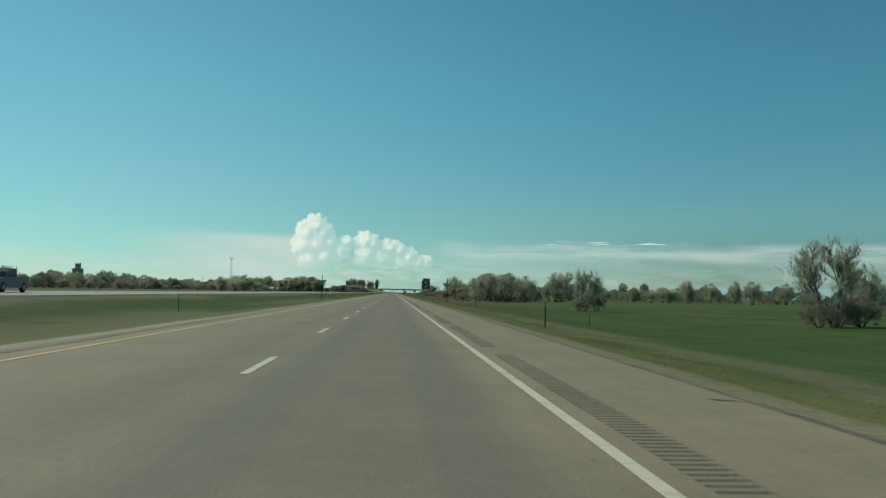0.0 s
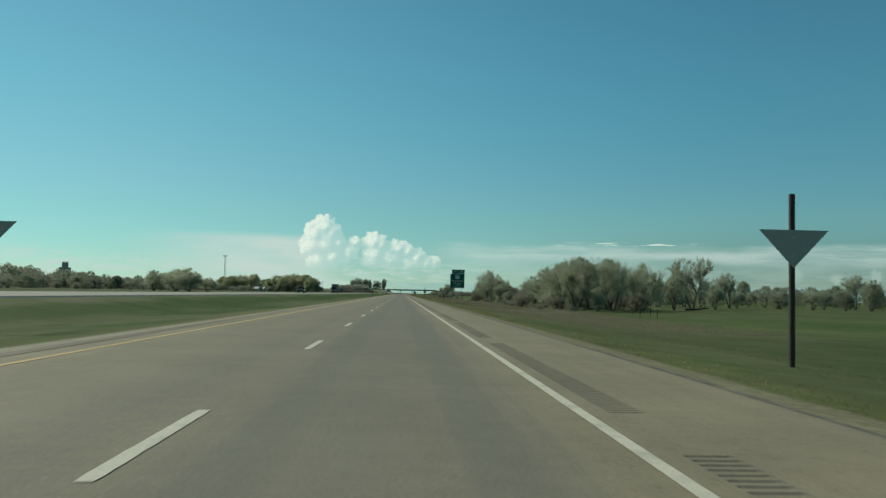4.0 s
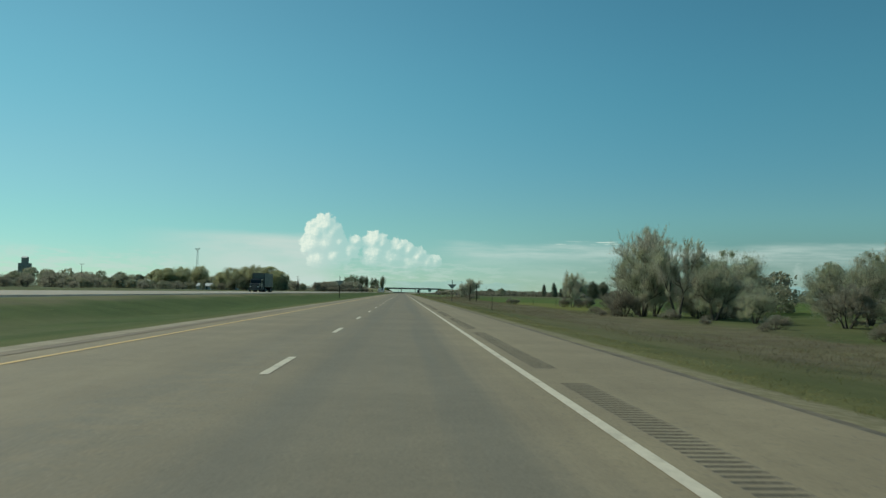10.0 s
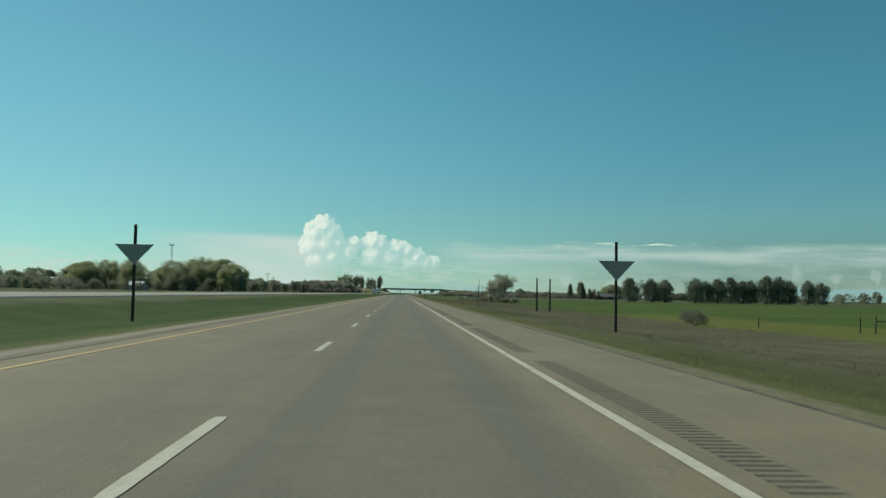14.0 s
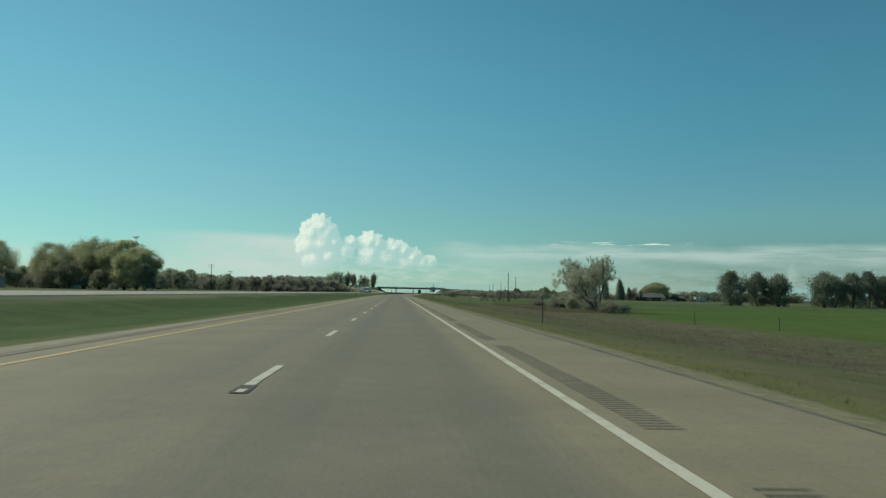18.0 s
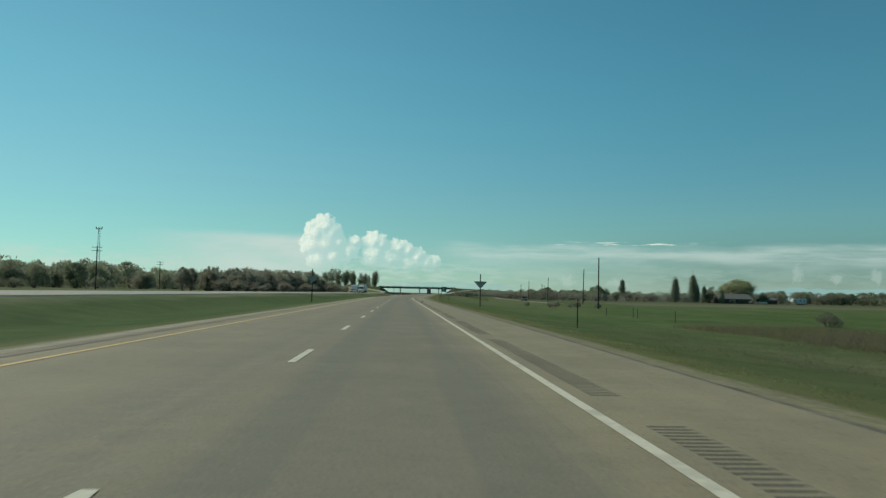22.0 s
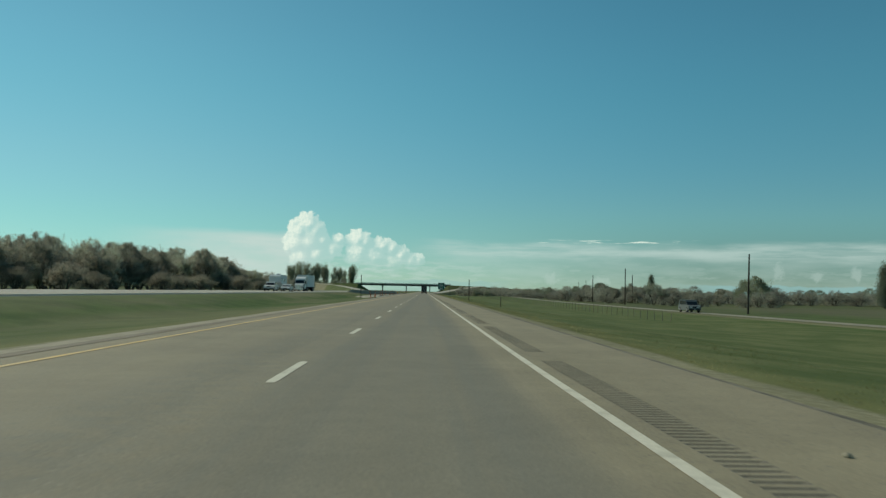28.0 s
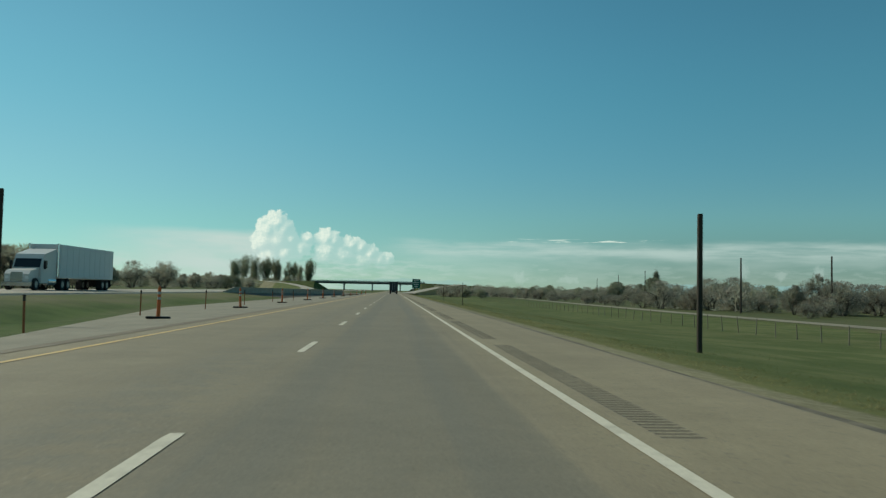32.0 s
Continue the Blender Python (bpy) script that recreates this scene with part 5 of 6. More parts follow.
def exit_sign():
    x0, y0, g = 13.2, 325.3, -0.66
    ob = thing("exit_sign", "large green highway exit sign on two steel posts", "road sign", Matrix.Translation((x0, y0, 0)))
    for px in (0.40, 2.62):
        post = part("post", ibeam(px, 0.16, g, 5.6, 0.085, 0.15), POSTSTEEL, ob, "galvanised steel post")
        part("footing", tube(bmesh.new(), (px, 0.16, g - 0.3), (px, 0.16, g + 0.03), 0.15, 0.15, 16), CONC, post, "round concrete footing")
    main = part("panel", boxed(0, 3.3, -0.02, 0.02, 2.6, 5.95, 0.008), SIGN_GREEN, ob)
    part("border", frame_ring(0.03, 3.27, 2.63, 5.92, -0.021, 0.035), SIGN_WHITE, main, "thin white border")
    tab = part("exit_panel", boxed(0.36, 3.3, -0.02, 0.02, 5.97, 6.9, 0.008), SIGN_GREEN, ob)
    part("border", frame_ring(0.39, 3.27, 6.0, 6.87, -0.021, 0.03), SIGN_WHITE, tab, "thin white border")
    for zz in (3.1, 4.3, 5.5):
        part("stringer", boxed(0.05, 3.25, 0.02, 0.06, zz - 0.05, zz + 0.05), STEEL, ob)
    lettering("EXIT", 0.42, 1.02, 6.42, -0.023, SIGN_WHITE, tab, 0.92)
    lettering("135", 0.6, 2.40, 6.42, -0.023, SIGN_WHITE, tab, 1.02)
    sh = part("route_shield", boxed(1.18, 2.12, -0.026, -0.021, 4.72, 5.64, 0.003), SIGN_WHITE, main, "white state route shield")
    lettering("48", 0.5, 1.78, 5.38, -0.03, BLACK, sh, 0.48, "route_number")
    pts = [(1.27, 4.8), (1.27, 5.56), (1.40, 5.56), (1.40, 5.32), (1.50, 5.16), (1.50, 5.02), (1.62, 5.04), (1.70, 4.98), (1.74, 4.8)]
    bm = bmesh.new()
    for (a, b), (c, d) in zip(pts, pts[1:]):
        tube(bm, (a, -0.028, b), (c, -0.028, d), 0.012, 0.012, 5)
    part("shield_outline", bm, BLACK, sh, "thin black outline")
    lettering("Roberts", 0.58, 1.68, 4.26, -0.023, SIGN_WHITE, main, 2.45)
    lettering("Rigby", 0.58, 1.68, 3.64, -0.023, SIGN_WHITE, main, 1.85)
    lettering("1", 0.55, 0.98, 2.98, -0.023, SIGN_WHITE, main)
    lettering("MILE", 0.42, 1.90, 2.98, -0.023, SIGN_WHITE, main, 0.9)


POSTSTEEL = material("weathered_galvanised_steel", (0.30, 0.305, 0.30), 0.2, 4.0, 0.5, 0.1, 60, metal=0.6)
CONC = material("weathered_concrete", (0.33, 0.32, 0.28), 0.3, 0.5, 0.9, 0.3, 12, second=(0.25, 0.24, 0.21), spots=0.6)
exit_sign()


def marker_post(x, y, top, plate=True, lean=0.0, width=0.13):
    g = land(x, y)
    ob = thing("marker_post" if not plate else "snow_marker", "tall dark timber post beside the highway shoulder" if not plate else "tall dark timber post with an inverted triangular metal plate",
               "marker post", Matrix.Translation((x, y, g)) @ Matrix.Rotation(lean, 4, "Y"), "tall roadside markers")
    h = top - g
    part("post", boxed(-width / 2, width / 2, -width / 2, width / 2, -0.3, h, 0.015), DARKPOST, ob)
    if plate:
        z1 = h - 0.98
        bm = bmesh.new()
        vs = [bm.verts.new((a, b, c)) for b in (-0.118, -0.108) for a, c in ((-0.95, z1), (0.95, z1), (0.0, z1 - 1.02))]
        bm.faces.new(vs[:3][::-1])
        bm.faces.new(vs[3:])
        for i in range(3):
            bm.faces.new((vs[i], vs[(i + 1) % 3], vs[3 + (i + 1) % 3], vs[3 + i]))
        bmesh.ops.recalc_face_normals(bm, faces=bm.faces)
        part("plate", bm, PLATE, ob, "inverted triangular grey metal plate")
        part("bolt", tube(bmesh.new(), (0, -0.13, z1 - 0.2), (0, -0.1, z1 - 0.2), 0.02, 0.02, 6), STEEL, ob)
        part("bolt", tube(bmesh.new(), (0, -0.13, z1 - 0.7), (0, -0.1, z1 - 0.7), 0.02, 0.02, 6), STEEL, ob)


for x, y, top, pl in ((12.3, 148, 4.05, True), (-12.0, 155, 4.3, True), (12.6, 522.9, 4.0, True), (-11.5, 522.3, 4.3, True), (12.75, 882.6, 3.9, True), (-10.85, 884.3, 4.2, True), (19.1, 1137.95, 3.55, False), (-1.75, 1142, 4.1, False)):
    marker_post(x, y, top, pl)


def delineator(x, y, h, w=0.055):
    g = land(x, y)
    ob = thing("delineator_post", "slim dark delineator post in the roadside grass", "delineator", Matrix.Translation((x, y, g)), "delineators")
    part("post", boxed(-w / 2, w / 2, -0.02, 0.02, -0.2, h, 0.006), DARKPOST, ob)
    part("reflector", boxed(-0.035, 0.035, -0.028, -0.02, h - 0.2, h - 0.08, 0.003), PLATE, ob, "small reflector plate")


for x, y, h in ((9.2, 24.7, 1.2), (16.7, 48.0, 1.0), (-13.0, 46, 1.3), (13.4, 102.5, 1.6), (9.6, 283, 1.75), (10.9, 424, 1.6), (10.4, 670.8, 1.4), (12.0, 596, 1.5), (10.9, 807, 1.5), (11.7, 944.5, 1.5), (15.5, 1065.5, 1.35), (20.6, 1204, 2.4), (24.6, 1262, 2.6)):
    delineator(x, y, h)


def utility_pole(x, y, h, arms=0, mat=None, lean=0.0):
    ob = thing("utility_pole", "weathered timber utility pole standing in the field" if not arms else "timber utility pole with two crossarms", "utility pole",
               Matrix.Translation((x, y, land(x, y))) @ Matrix.Rotation(lean, 4, "Y"), "utility poles")
    part("pole", tube(bmesh.new(), (0, 0, -0.3), (0, 0, h), 0.17, 0.11, 10), mat or DARKPOST, ob)
    for i in range(arms):
        z = h - 0.25 - i * 0.9
        arm = part("crossarm", boxed(-1.3, 1.3, -0.06, 0.06, z - 0.06, z + 0.06, 0.01), TIMBER, ob)
        for k in (-1.15, -0.6, 0.6, 1.15):
            part("insulator", tube(bmesh.new(), (k, 0, z + 0.06), (k, 0, z + 0.22), 0.05, 0.03, 8), CONC, arm)


for x, y, h, arms, lean in ((43.9, 944.9, 10.9, 0, 0.0), (57.5, 1024.5, 10.9, 0, 0.02), (60.5, 1106, 9.5, 0, 0.02), (68.5, 1241, 8.6, 0, 0), (79.2, 1234, 8.8, 0, 0), (66.3, 1196.5, 9.6, 0, 0), (105, 1390, 10.5, 0, 0), (118, 1460, 10.5, 0, 0), (132, 1540, 10.5, 0, 0), (24.3, 622, 5.5, 0, 0), (26.5, 622, 5.4, 0, 0),
                            (-77, 987.5, 11.2, 2, 0), (-88, 1085, 10.5, 2, 0), (-190, 860, 14, 1, 0), (-260, 700, 15, 1, 0)):
    utility_pole(x, y, h, arms, lean=lean)


def fence():
    """Wire fence along the highway's land: each post its own part, the wires joined."""
    ob = thing("wire_fence", "sagging wire fence on weathered timber posts", "fence")
    bm_post = boxed(-0.027, 0.027, -0.027, 0.027, -0.2, 1.05, 0.005)
    base = bpy.data.meshes.new("fence_post")
    bm_post.to_mesh(base)
    bm_post.free()
    base.materials.append(FENCEWOOD)
    rnd = random.Random(8)
    last = None
    wires = bmesh.new()
    for i in range(100):
        s = 1060 + i * 3.05
        u = interp(s, [(470, 36), (760, 33), (860, 29), (1000, 27), (1340, 27)])
        p = on_road(s, u)
        p.z = land(p.x, p.y)
        post = part("fence_post", base, None, ob)
        post.matrix_world = Matrix.Translation(p) @ Matrix.Rotation(rnd.gauss(0, 0.05), 4, "X") @ Matrix.Rotation(rnd.gauss(0, 0.05), 4, "Y") @ Matrix.Diagonal((1, 1, rnd.uniform(0.85, 1.12), 1))
        if last is not None:
            for z in (0.35, 0.7, 1.05):
                tube(wires, last + Vector((0, 0, z)), p + Vector((0, 0, z + rnd.gauss(0, 0.02))), 0.0016, 0.0016, 3, False)
        last = p
    part("wire", wires, TIMBER, ob, "thin strands of fence wire")


fence()


def field_posts():
    """Old corner posts and rails of the field fences, each post its own thing."""
    for x, y, h, lean in ((40.0, 549.5, 1.35, 0.0), (40.8, 548.6, 1.45, 0.04), (42.4, 548.9, 1.4, 0.12), (31.8, 705.5, 1.2, 0.0), (36.0, 560.5, 1.0, 0.0), (29.6, 864.8, 1.35, 0.0), (29.5, 862.6, 1.2, 0.03), (30.6, 852.0, 1.25, 0.0),
                          (30.0, 880.0, 1.1, 0.0), (33.5, 690.0, 1.1, -0.04), (33.0, 735.0, 1.1, 0.03),
                          (36.5, 248.5, 1.1, 0.0), (44.0, 271.0, 1.15, 0.03), (36.0, 238.5, 1.15, 0.0), (39.5, 253.5, 1.2, -0.03), (36.9, 253.8, 1.1, 0.02)):
        ob = thing("fence_post", "old grey timber fence post at the edge of a field", "fence post", Matrix.Translation((x, y, land(x, y))) @ Matrix.Rotation(lean, 4, "Y"), "field fence posts")
        bm = tube(bmesh.new(), (0, 0, -0.3), (0, 0, h), 0.055, 0.045, 9)
        part("post", bm, TIMBER if y > 600 else DARKPOST, ob)
        part("staple", tube(bmesh.new(), (-0.06, -0.03, h * 0.8), (0.06, -0.03, h * 0.8), 0.008, 0.008, 5), STEEL, ob)
    ob = thing("fence_rail", "grey timber rail between two leaning fence posts", "fence", Matrix.Translation((40.8, 548.6, land(40.8, 548.6))))
    part("rail", tube(bmesh.new(), (0, -0.09, 1.05), (1.75, 0.2, 0.98), 0.04, 0.035, 8), DARKPOST, ob)
    ob = thing("fence_rail", "grey timber rail between two posts at the edge of the pasture", "fence", Matrix.Translation((36.9, 253.8, land(36.9, 253.8))))
    part("rail", tube(bmesh.new(), (-0.1, -0.09, 0.95), (2.75, -0.39, 0.9), 0.045, 0.04, 8), DARKPOST, ob)


field_posts()


def fallen_limb():
    """A dead limb with broken boughs, lying under the pasture trees."""
    ob = thing("fallen_limb", "dark fallen tree limb lying in the pasture grass", "fallen limb", Matrix.Translation((65.5, 307.5, land(65.5, 307.5))))
    bm = tube(bmesh.new(), (-2.6, 0, 0.15), (0.2, 0.3, 0.3), 0.24, 0.2, 9)
    tube(bm, (0.2, 0.3, 0.3), (2.7, 0.1, 0.62), 0.2, 0.09, 9)
    part("stem", bm, DARKPOST, ob)
    for a, b in (((-1.9, 0, 0.25), (-2.5, 0.2, 1.0)), ((-1.0, 0.1, 0.28), (-0.6, -0.5, 0.8)), ((1.2, 0.2, 0.42), (2.1, 0.7, 0.95))):
        part("bough", tube(bmesh.new(), a, b, 0.1, 0.04, 7), DARKPOST, ob)


fallen_limb()

# ---- frontage road and crossover ----
def path_ribbon(name, label, category, pts, width, mat, lift=0.03, skirt=0.0, step=8.0, kind_="structure"):
    """A road laid through plan points (x, y, z), with grass skirts down to the land where it is raised."""
    ps = []
    for (a, b) in zip(pts, pts[1:]):
        a, b = Vector(a), Vector(b)
        n = max(1, int((b - a).length / step))
        ps += [a.lerp(b, i / n) for i in range(n)]
    ps.append(Vector(pts[-1]))
    for _ in range(6):
        ps = [ps[0]] + [(ps[i - 1] + ps[i] * 2 + ps[i + 1]) / 4 for i in range(1, len(ps) - 1)] + [ps[-1]]
    verts, faces, uvs, sv, sf = [], [], [], [], []
    run = 0.0
    for i, p in enumerate(ps):
        d = (ps[min(i + 1, len(ps) - 1)] - ps[max(i - 1, 0)])
        d.z = 0
        d.normalize()
        n = Vector((d.y, -d.x, 0))
        if i:
            run += (p - ps[i - 1]).length
        for k in (-0.5, 0.5):
            verts.append(p + n * width * k + Vector((0, 0, lift)))
            uvs.append((width * k + 300, run))
        if skirt:
            for k in (-1, 1):
                foot = p + n * k * (width / 2 + 1.0)
                low = p + n * k * (width / 2 + 1.0 + 2.0 * max(0.2, p.z + 0.5))
                low.z = land(low.x, low.y) - 0.1
                foot.z = p.z - 0.02
                sv += [p + n * k * (width / 2 - 0.05) + Vector((0, 0, lift - 0.02)), foot, low]
    for i in range(len(ps) - 1):
        a = 2 * i
        faces.append((a, a + 1, a + 3, a + 2))
        if skirt:
            for k in (0, 3):
                b = 6 * i + k
                for j in (0, 1):
                    sf.append((b + j, b + j + 1, b + j + 7, b + j + 6))
    me = mesh_of(name, verts, faces, mat)
    lay = me.uv_layers.new(name="road")
    for lp in me.loops:
        lay.data[lp.index].uv = uvs[lp.vertex_index]
    tagged(new(name, me), label, category, kind=kind_)
    if skirt:
        me = mesh_of(name + "_bank", sv, sf, GROUND, True)
        lay = me.uv_layers.new(name="road")
        for lp in me.loops:
            v = me.vertices[lp.vertex_index].co
            lay.data[lp.index].uv = (v.x + 60, v.y)
        tagged(new(name + "_bank", me), "grassy bank of the " + name.replace("_", " "), "embankment", kind="structure")


FR = [(49.6, 1020, -1.36), (51.2, 1100, -1.36), (52.3, 1131, -1.36), (57, 1235, -1.34), (66, 1340, -1.3), (84, 1519, -1.2), (110, 1760, -1.15), (150, 1980, -1.1)]
FR = [(x, y, land(x, y) + 0.1) for x, y, z in FR]
path_ribbon("frontage_road", "narrow pale gravel frontage road", "road", FR, 3.6, TAN, 0.03, 1.0)
APRON = lambda s: -5.3 - min(8.2, max(0.0, (s - 1124) * 0.17))
me = strip("crossover_apron", [lambda s: APRON(s) - 1.3, APRON, -4.95], [-0.75, lambda s: -0.02 - 0.03 * (-5.3 - APRON(s)), -0.004], 1122, 1420, 4, TAN)
tagged(new("crossover_apron", me), "pale graded gravel widening beside the median", "pavement", kind="structure")


def crossover():
    """Graded earth pad that crosses the median on a slant, a little above the grass."""
    top = [(1228, -21.3, 0.36), (1260, -14.5, 0.25), (1292, -8.0, 0.12), (1350, -5.4, 0.03), (1350, -21.2, 0.42)]
    foot = [(1225, -20.6, -0.1), (1258, -13.0, -0.62), (1290, -7.0, -0.3)]
    verts = [on_road(*p) for p in top + foot]
    me = mesh_of("crossover_road", verts, [(0, 1, 2, 3, 4), (5, 6, 1, 0), (6, 7, 2, 1)], DIRT)
    lay = me.uv_layers.new(name="road")
    for lp in me.loops:
        v = me.vertices[lp.vertex_index].co
        lay.data[lp.index].uv = (v.x + 300, v.y)
    tagged(new("crossover_road", me), "bare brown earth crossover pad in the median", "road", kind="structure")


crossover()
BARRIER = material("dirty_barrier_concrete", (0.37, 0.325, 0.25), 0.35, 0.8, 0.9, 0.3, 14, second=(0.29, 0.25, 0.19), spots=0.55)


def barriers():
    """Temporary concrete barriers, end to end across the median, the first one with a tapered nose."""
    prof = [(-0.3, 0.0), (-0.3, 0.08), (-0.17, 0.3), (-0.09, 0.82), (0.09, 0.82), (0.17, 0.3), (0.3, 0.08), (0.3, 0.0)]
    p0, p1 = on_road(1231, -21.0, 0.36), on_road(1292, -8.8, 0.14)
    d = p1 - p0
    n = 16
    step = d.length / n
    rz = math.atan2(d.y, d.x)
    for i in range(n):
        bm = bmesh.new()
        ends = []
        for k, x in enumerate((0.02, step - 0.02)):
            low = 0.3 if (i == 0 and k == 0) else 1.0
            ends.append([bm.verts.new((x, y, z * low)) for y, z in prof])
        for j in range(len(prof)):
            q = (j + 1) % len(prof)
            bm.faces.new((ends[0][j], ends[0][q], ends[1][q], ends[1][j]))
        bm.faces.new(ends[0][::-1])
        bm.faces.new(ends[1])
        bmesh.ops.recalc_face_normals(bm, faces=bm.faces)
        ob = thing("concrete_barrier", "weathered grey concrete barrier segment across the median", "barrier", Matrix.Translation(p0 + d * (i / n)) @ Matrix.Rotation(rz, 4, "Z"), "crossover barriers")
        part("segment", bm, BARRIER, ob)
        if i:
            part("joint_pin", tube(bmesh.new(), (0, 0, 0.05), (0, 0, 0.86), 0.02, 0.02, 6), STEEL, ob, "steel joint pin")


barriers()


# tubular markers on rubber feet, and stakes in the grass
ORANGE = material("orange_plastic", (0.55, 0.13, 0.035), 0.15, 3.0, 0.55)
RUST = material("orange_brown_stake", (0.28, 0.10, 0.04), 0.3, 3.0, 0.7)
WHITE_BAND = material("white_reflective_band", (0.42, 0.41, 0.37), 0.2, 3.0, 0.6)


def tube_marker(p, lean=0.0):
    ob = thing("tubular_marker", "orange tubular traffic marker on a black rubber base", "traffic marker", Matrix.Translation(p), "construction markers")
    part("base", boxed(-0.42, 0.42, -0.2, 0.2, 0.0, 0.09, 0.02), RUBBER, ob, "black rubber base")
    m = Matrix.Rotation(lean, 4, "Y")
    bm = tube(bmesh.new(), (0, 0, 0.08), (0, 0, 1.16), 0.075, 0.06, 14)
    bmesh.ops.transform(bm, matrix=m, verts=bm.verts)
    body = part("tube", bm, ORANGE, ob, "orange plastic tube")
    for z in (0.72, 0.92):
        bm = tube(bmesh.new(), (0, 0, z), (0, 0, z + 0.1), 0.071, 0.07, 14)
        bmesh.ops.transform(bm, matrix=m, verts=bm.verts)
        part("band", bm, WHITE_BAND, body, "white reflective band")
    bm = tube(bmesh.new(), (0, 0, 1.16), (0, 0, 1.24), 0.03, 0.025, 8)
    bmesh.ops.transform(bm, matrix=m, verts=bm.verts)
    part("grip", bm, ORANGE, ob)


def stake(p, h=1.15, lean=0.0):
    ob = thing("marker_stake", "thin orange-brown survey stake in the median grass", "stake", Matrix.Translation(p) @ Matrix.Rotation(lean, 4, "Y"), "construction stakes")
    part("stake", boxed(-0.026, 0.026, -0.02, 0.02, -0.1, h, 0.004), RUST, ob)
    part("tip", boxed(-0.03, 0.03, -0.024, 0.024, h - 0.16, h, 0.004), DARKPOST, ob)


for s, u, lean in ((1110.6, -6.5, -0.22), (1128.3, -6.9, 0.03), (1147.2, -7.0, 0.02), (1167, -7.45, -0.03), (1188, -7.65, 0.0), (1207.9, -7.5, 0.03), (1228, -7.5, 0.0), (1248, -7.4, -0.02), (1268, -7.2, 0.0), (1290, -6.9, 0.02), (1312, -6.6, 0.0), (1335, -6.4, 0.0), (1358, -6.2, 0.0)):
    tube_marker(on_road(s, u, (-0.02 - 0.03 * (-5.3 - u)) if s > 1135 else ground_z(u)), lean)
for s, u in ((1136.7, -7.5), (1152.5, -9.2), (1164.5, -9.0), (1178, -9.1), (1192, -9.0), (1206, -8.8), (1222, -8.6), (1240, -8.4), (1260, -8.2), (1285, -8.0)):
    stake(on_road(s, u, -0.02 - 0.03 * (-5.3 - u) if u > APRON(s) else ground_z(u)), 1.1, 0.03 * math.sin(s))


# ---- overpass ----
GIRDER = material("dark_painted_girder", (0.05, 0.055, 0.05), 0.25, 0.6, 0.6)


def bridge_frame():
    x, y, a = centre(1893)
    return Matrix.Translation((x, y, 0)) @ Matrix.Rotation(-a, 4, "Z")


def overpass():
    ob = thing("overpass_bridge", "long dark overpass bridge on concrete piers across the highway", "bridge", bridge_frame())
    part("deck", boxed(-69, 27, -5.5, 5.5, 7.45, 7.85, 0.05), CONC, ob, "concrete deck slab")
    for yy in (-4.6, -1.6, 1.6, 4.6):
        part("girder", boxed(-69, 27, yy - 0.25, yy + 0.25, 6.2, 7.45, 0.02), GIRDER, ob, "dark steel girder")
    for yy in (-5.5, 5.25):
        rail = part("parapet", boxed(-72, 30, yy, yy + 0.25, 7.85, 8.65, 0.02), CONC, ob, "concrete parapet")
        for k in range(35):
            part("rail_post", boxed(-71 + k * 2.95, -70.9 + k * 2.95, yy + 0.08, yy + 0.18, 8.65, 9.15), GIRDER, rail)
        part("handrail", boxed(-72, 30, yy + 0.07, yy + 0.19, 9.1, 9.2), GIRDER, rail)
    for px in (7.6, -17.6, -43.0):
        pier = part("pier", boxed(px - 0.7, px + 0.7, -5.2, 5.2, 5.2, 6.2, 0.06), CONC, ob, "concrete pier cap")
        for yy in (-3.8, 0, 3.8):
            part("column", tube(bmesh.new(), (px, yy, -0.8), (px, yy, 5.2), 0.5, 0.5, 14), CONC, pier)
    for px in (-70, 26.5):
        part("abutment", boxed(px - 0.2, px + 1.4, -5.6, 5.6, 4.2, 7.45, 0.05), CONC, ob)


overpass()


def embankments():
    m = bridge_frame()
    for name, sgn, u0, u1 in (("approach_bank_west", -1, -69, -420), ("approach_bank_east", 1, 27, 190)):
        verts, faces = [], []
        n = 22
        for i in range(-2, n + 1):
            f = max(0, i) / n
            u = u0 + (u1 - u0) * f
            z = 7.6 * (1 - f ** 1.3) + 0.2
            if i < 0:
                u, z = u0 - sgn * 6.0 * -i, 7.6 - 3.6 * -i
            for k in (-(6 + 2 * (z + 1)), -6.5, 6.5, 6 + 2 * (z + 1)):
                verts.append(m @ Vector((u, k, z if abs(k) < 7 else -1.2)))
        for i in range(n + 2):
            for j in range(3):
                a = 4 * i + j
                faces.append((a, a + 1, a + 5, a + 4) if sgn > 0 else (a, a + 4, a + 5, a + 1))
        me = mesh_of(name, verts, faces, GROUND, False)
        lay = me.uv_layers.new(name="road")
        for lp in me.loops:
            v = me.vertices[lp.vertex_index].co
            lay.data[lp.index].uv = (v.x + 60, v.y)
        tagged(new(name, me), "grassy approach embankment of the overpass", "embankment", kind="structure")


embankments()
R = [on_road(1430, 6.5, 0.0), on_road(1520, 9.5, 0.1), on_road(1620, 17, 0.8), on_road(1740, 32, 3.4), on_road(1880, 62, 7.3)]
path_ribbon("exit_ramp", "pale exit ramp climbing to the overpass", "road", [tuple(p) for p in R], 6.5, CONCRETE, 0.08, 1.0, 12)
R = [on_road(1420, -34, 0.6), on_road(1540, -40, 0.9), on_road(1660, -55, 2.2), on_road(1770, -78, 4.8), on_road(1880, -115, 7.2)]
path_ribbon("entry_ramp", "pale entry ramp beside the opposite carriageway", "road", [tuple(p) for p in R], 6.5, CONCRETE, 0.08, 1.0, 12)


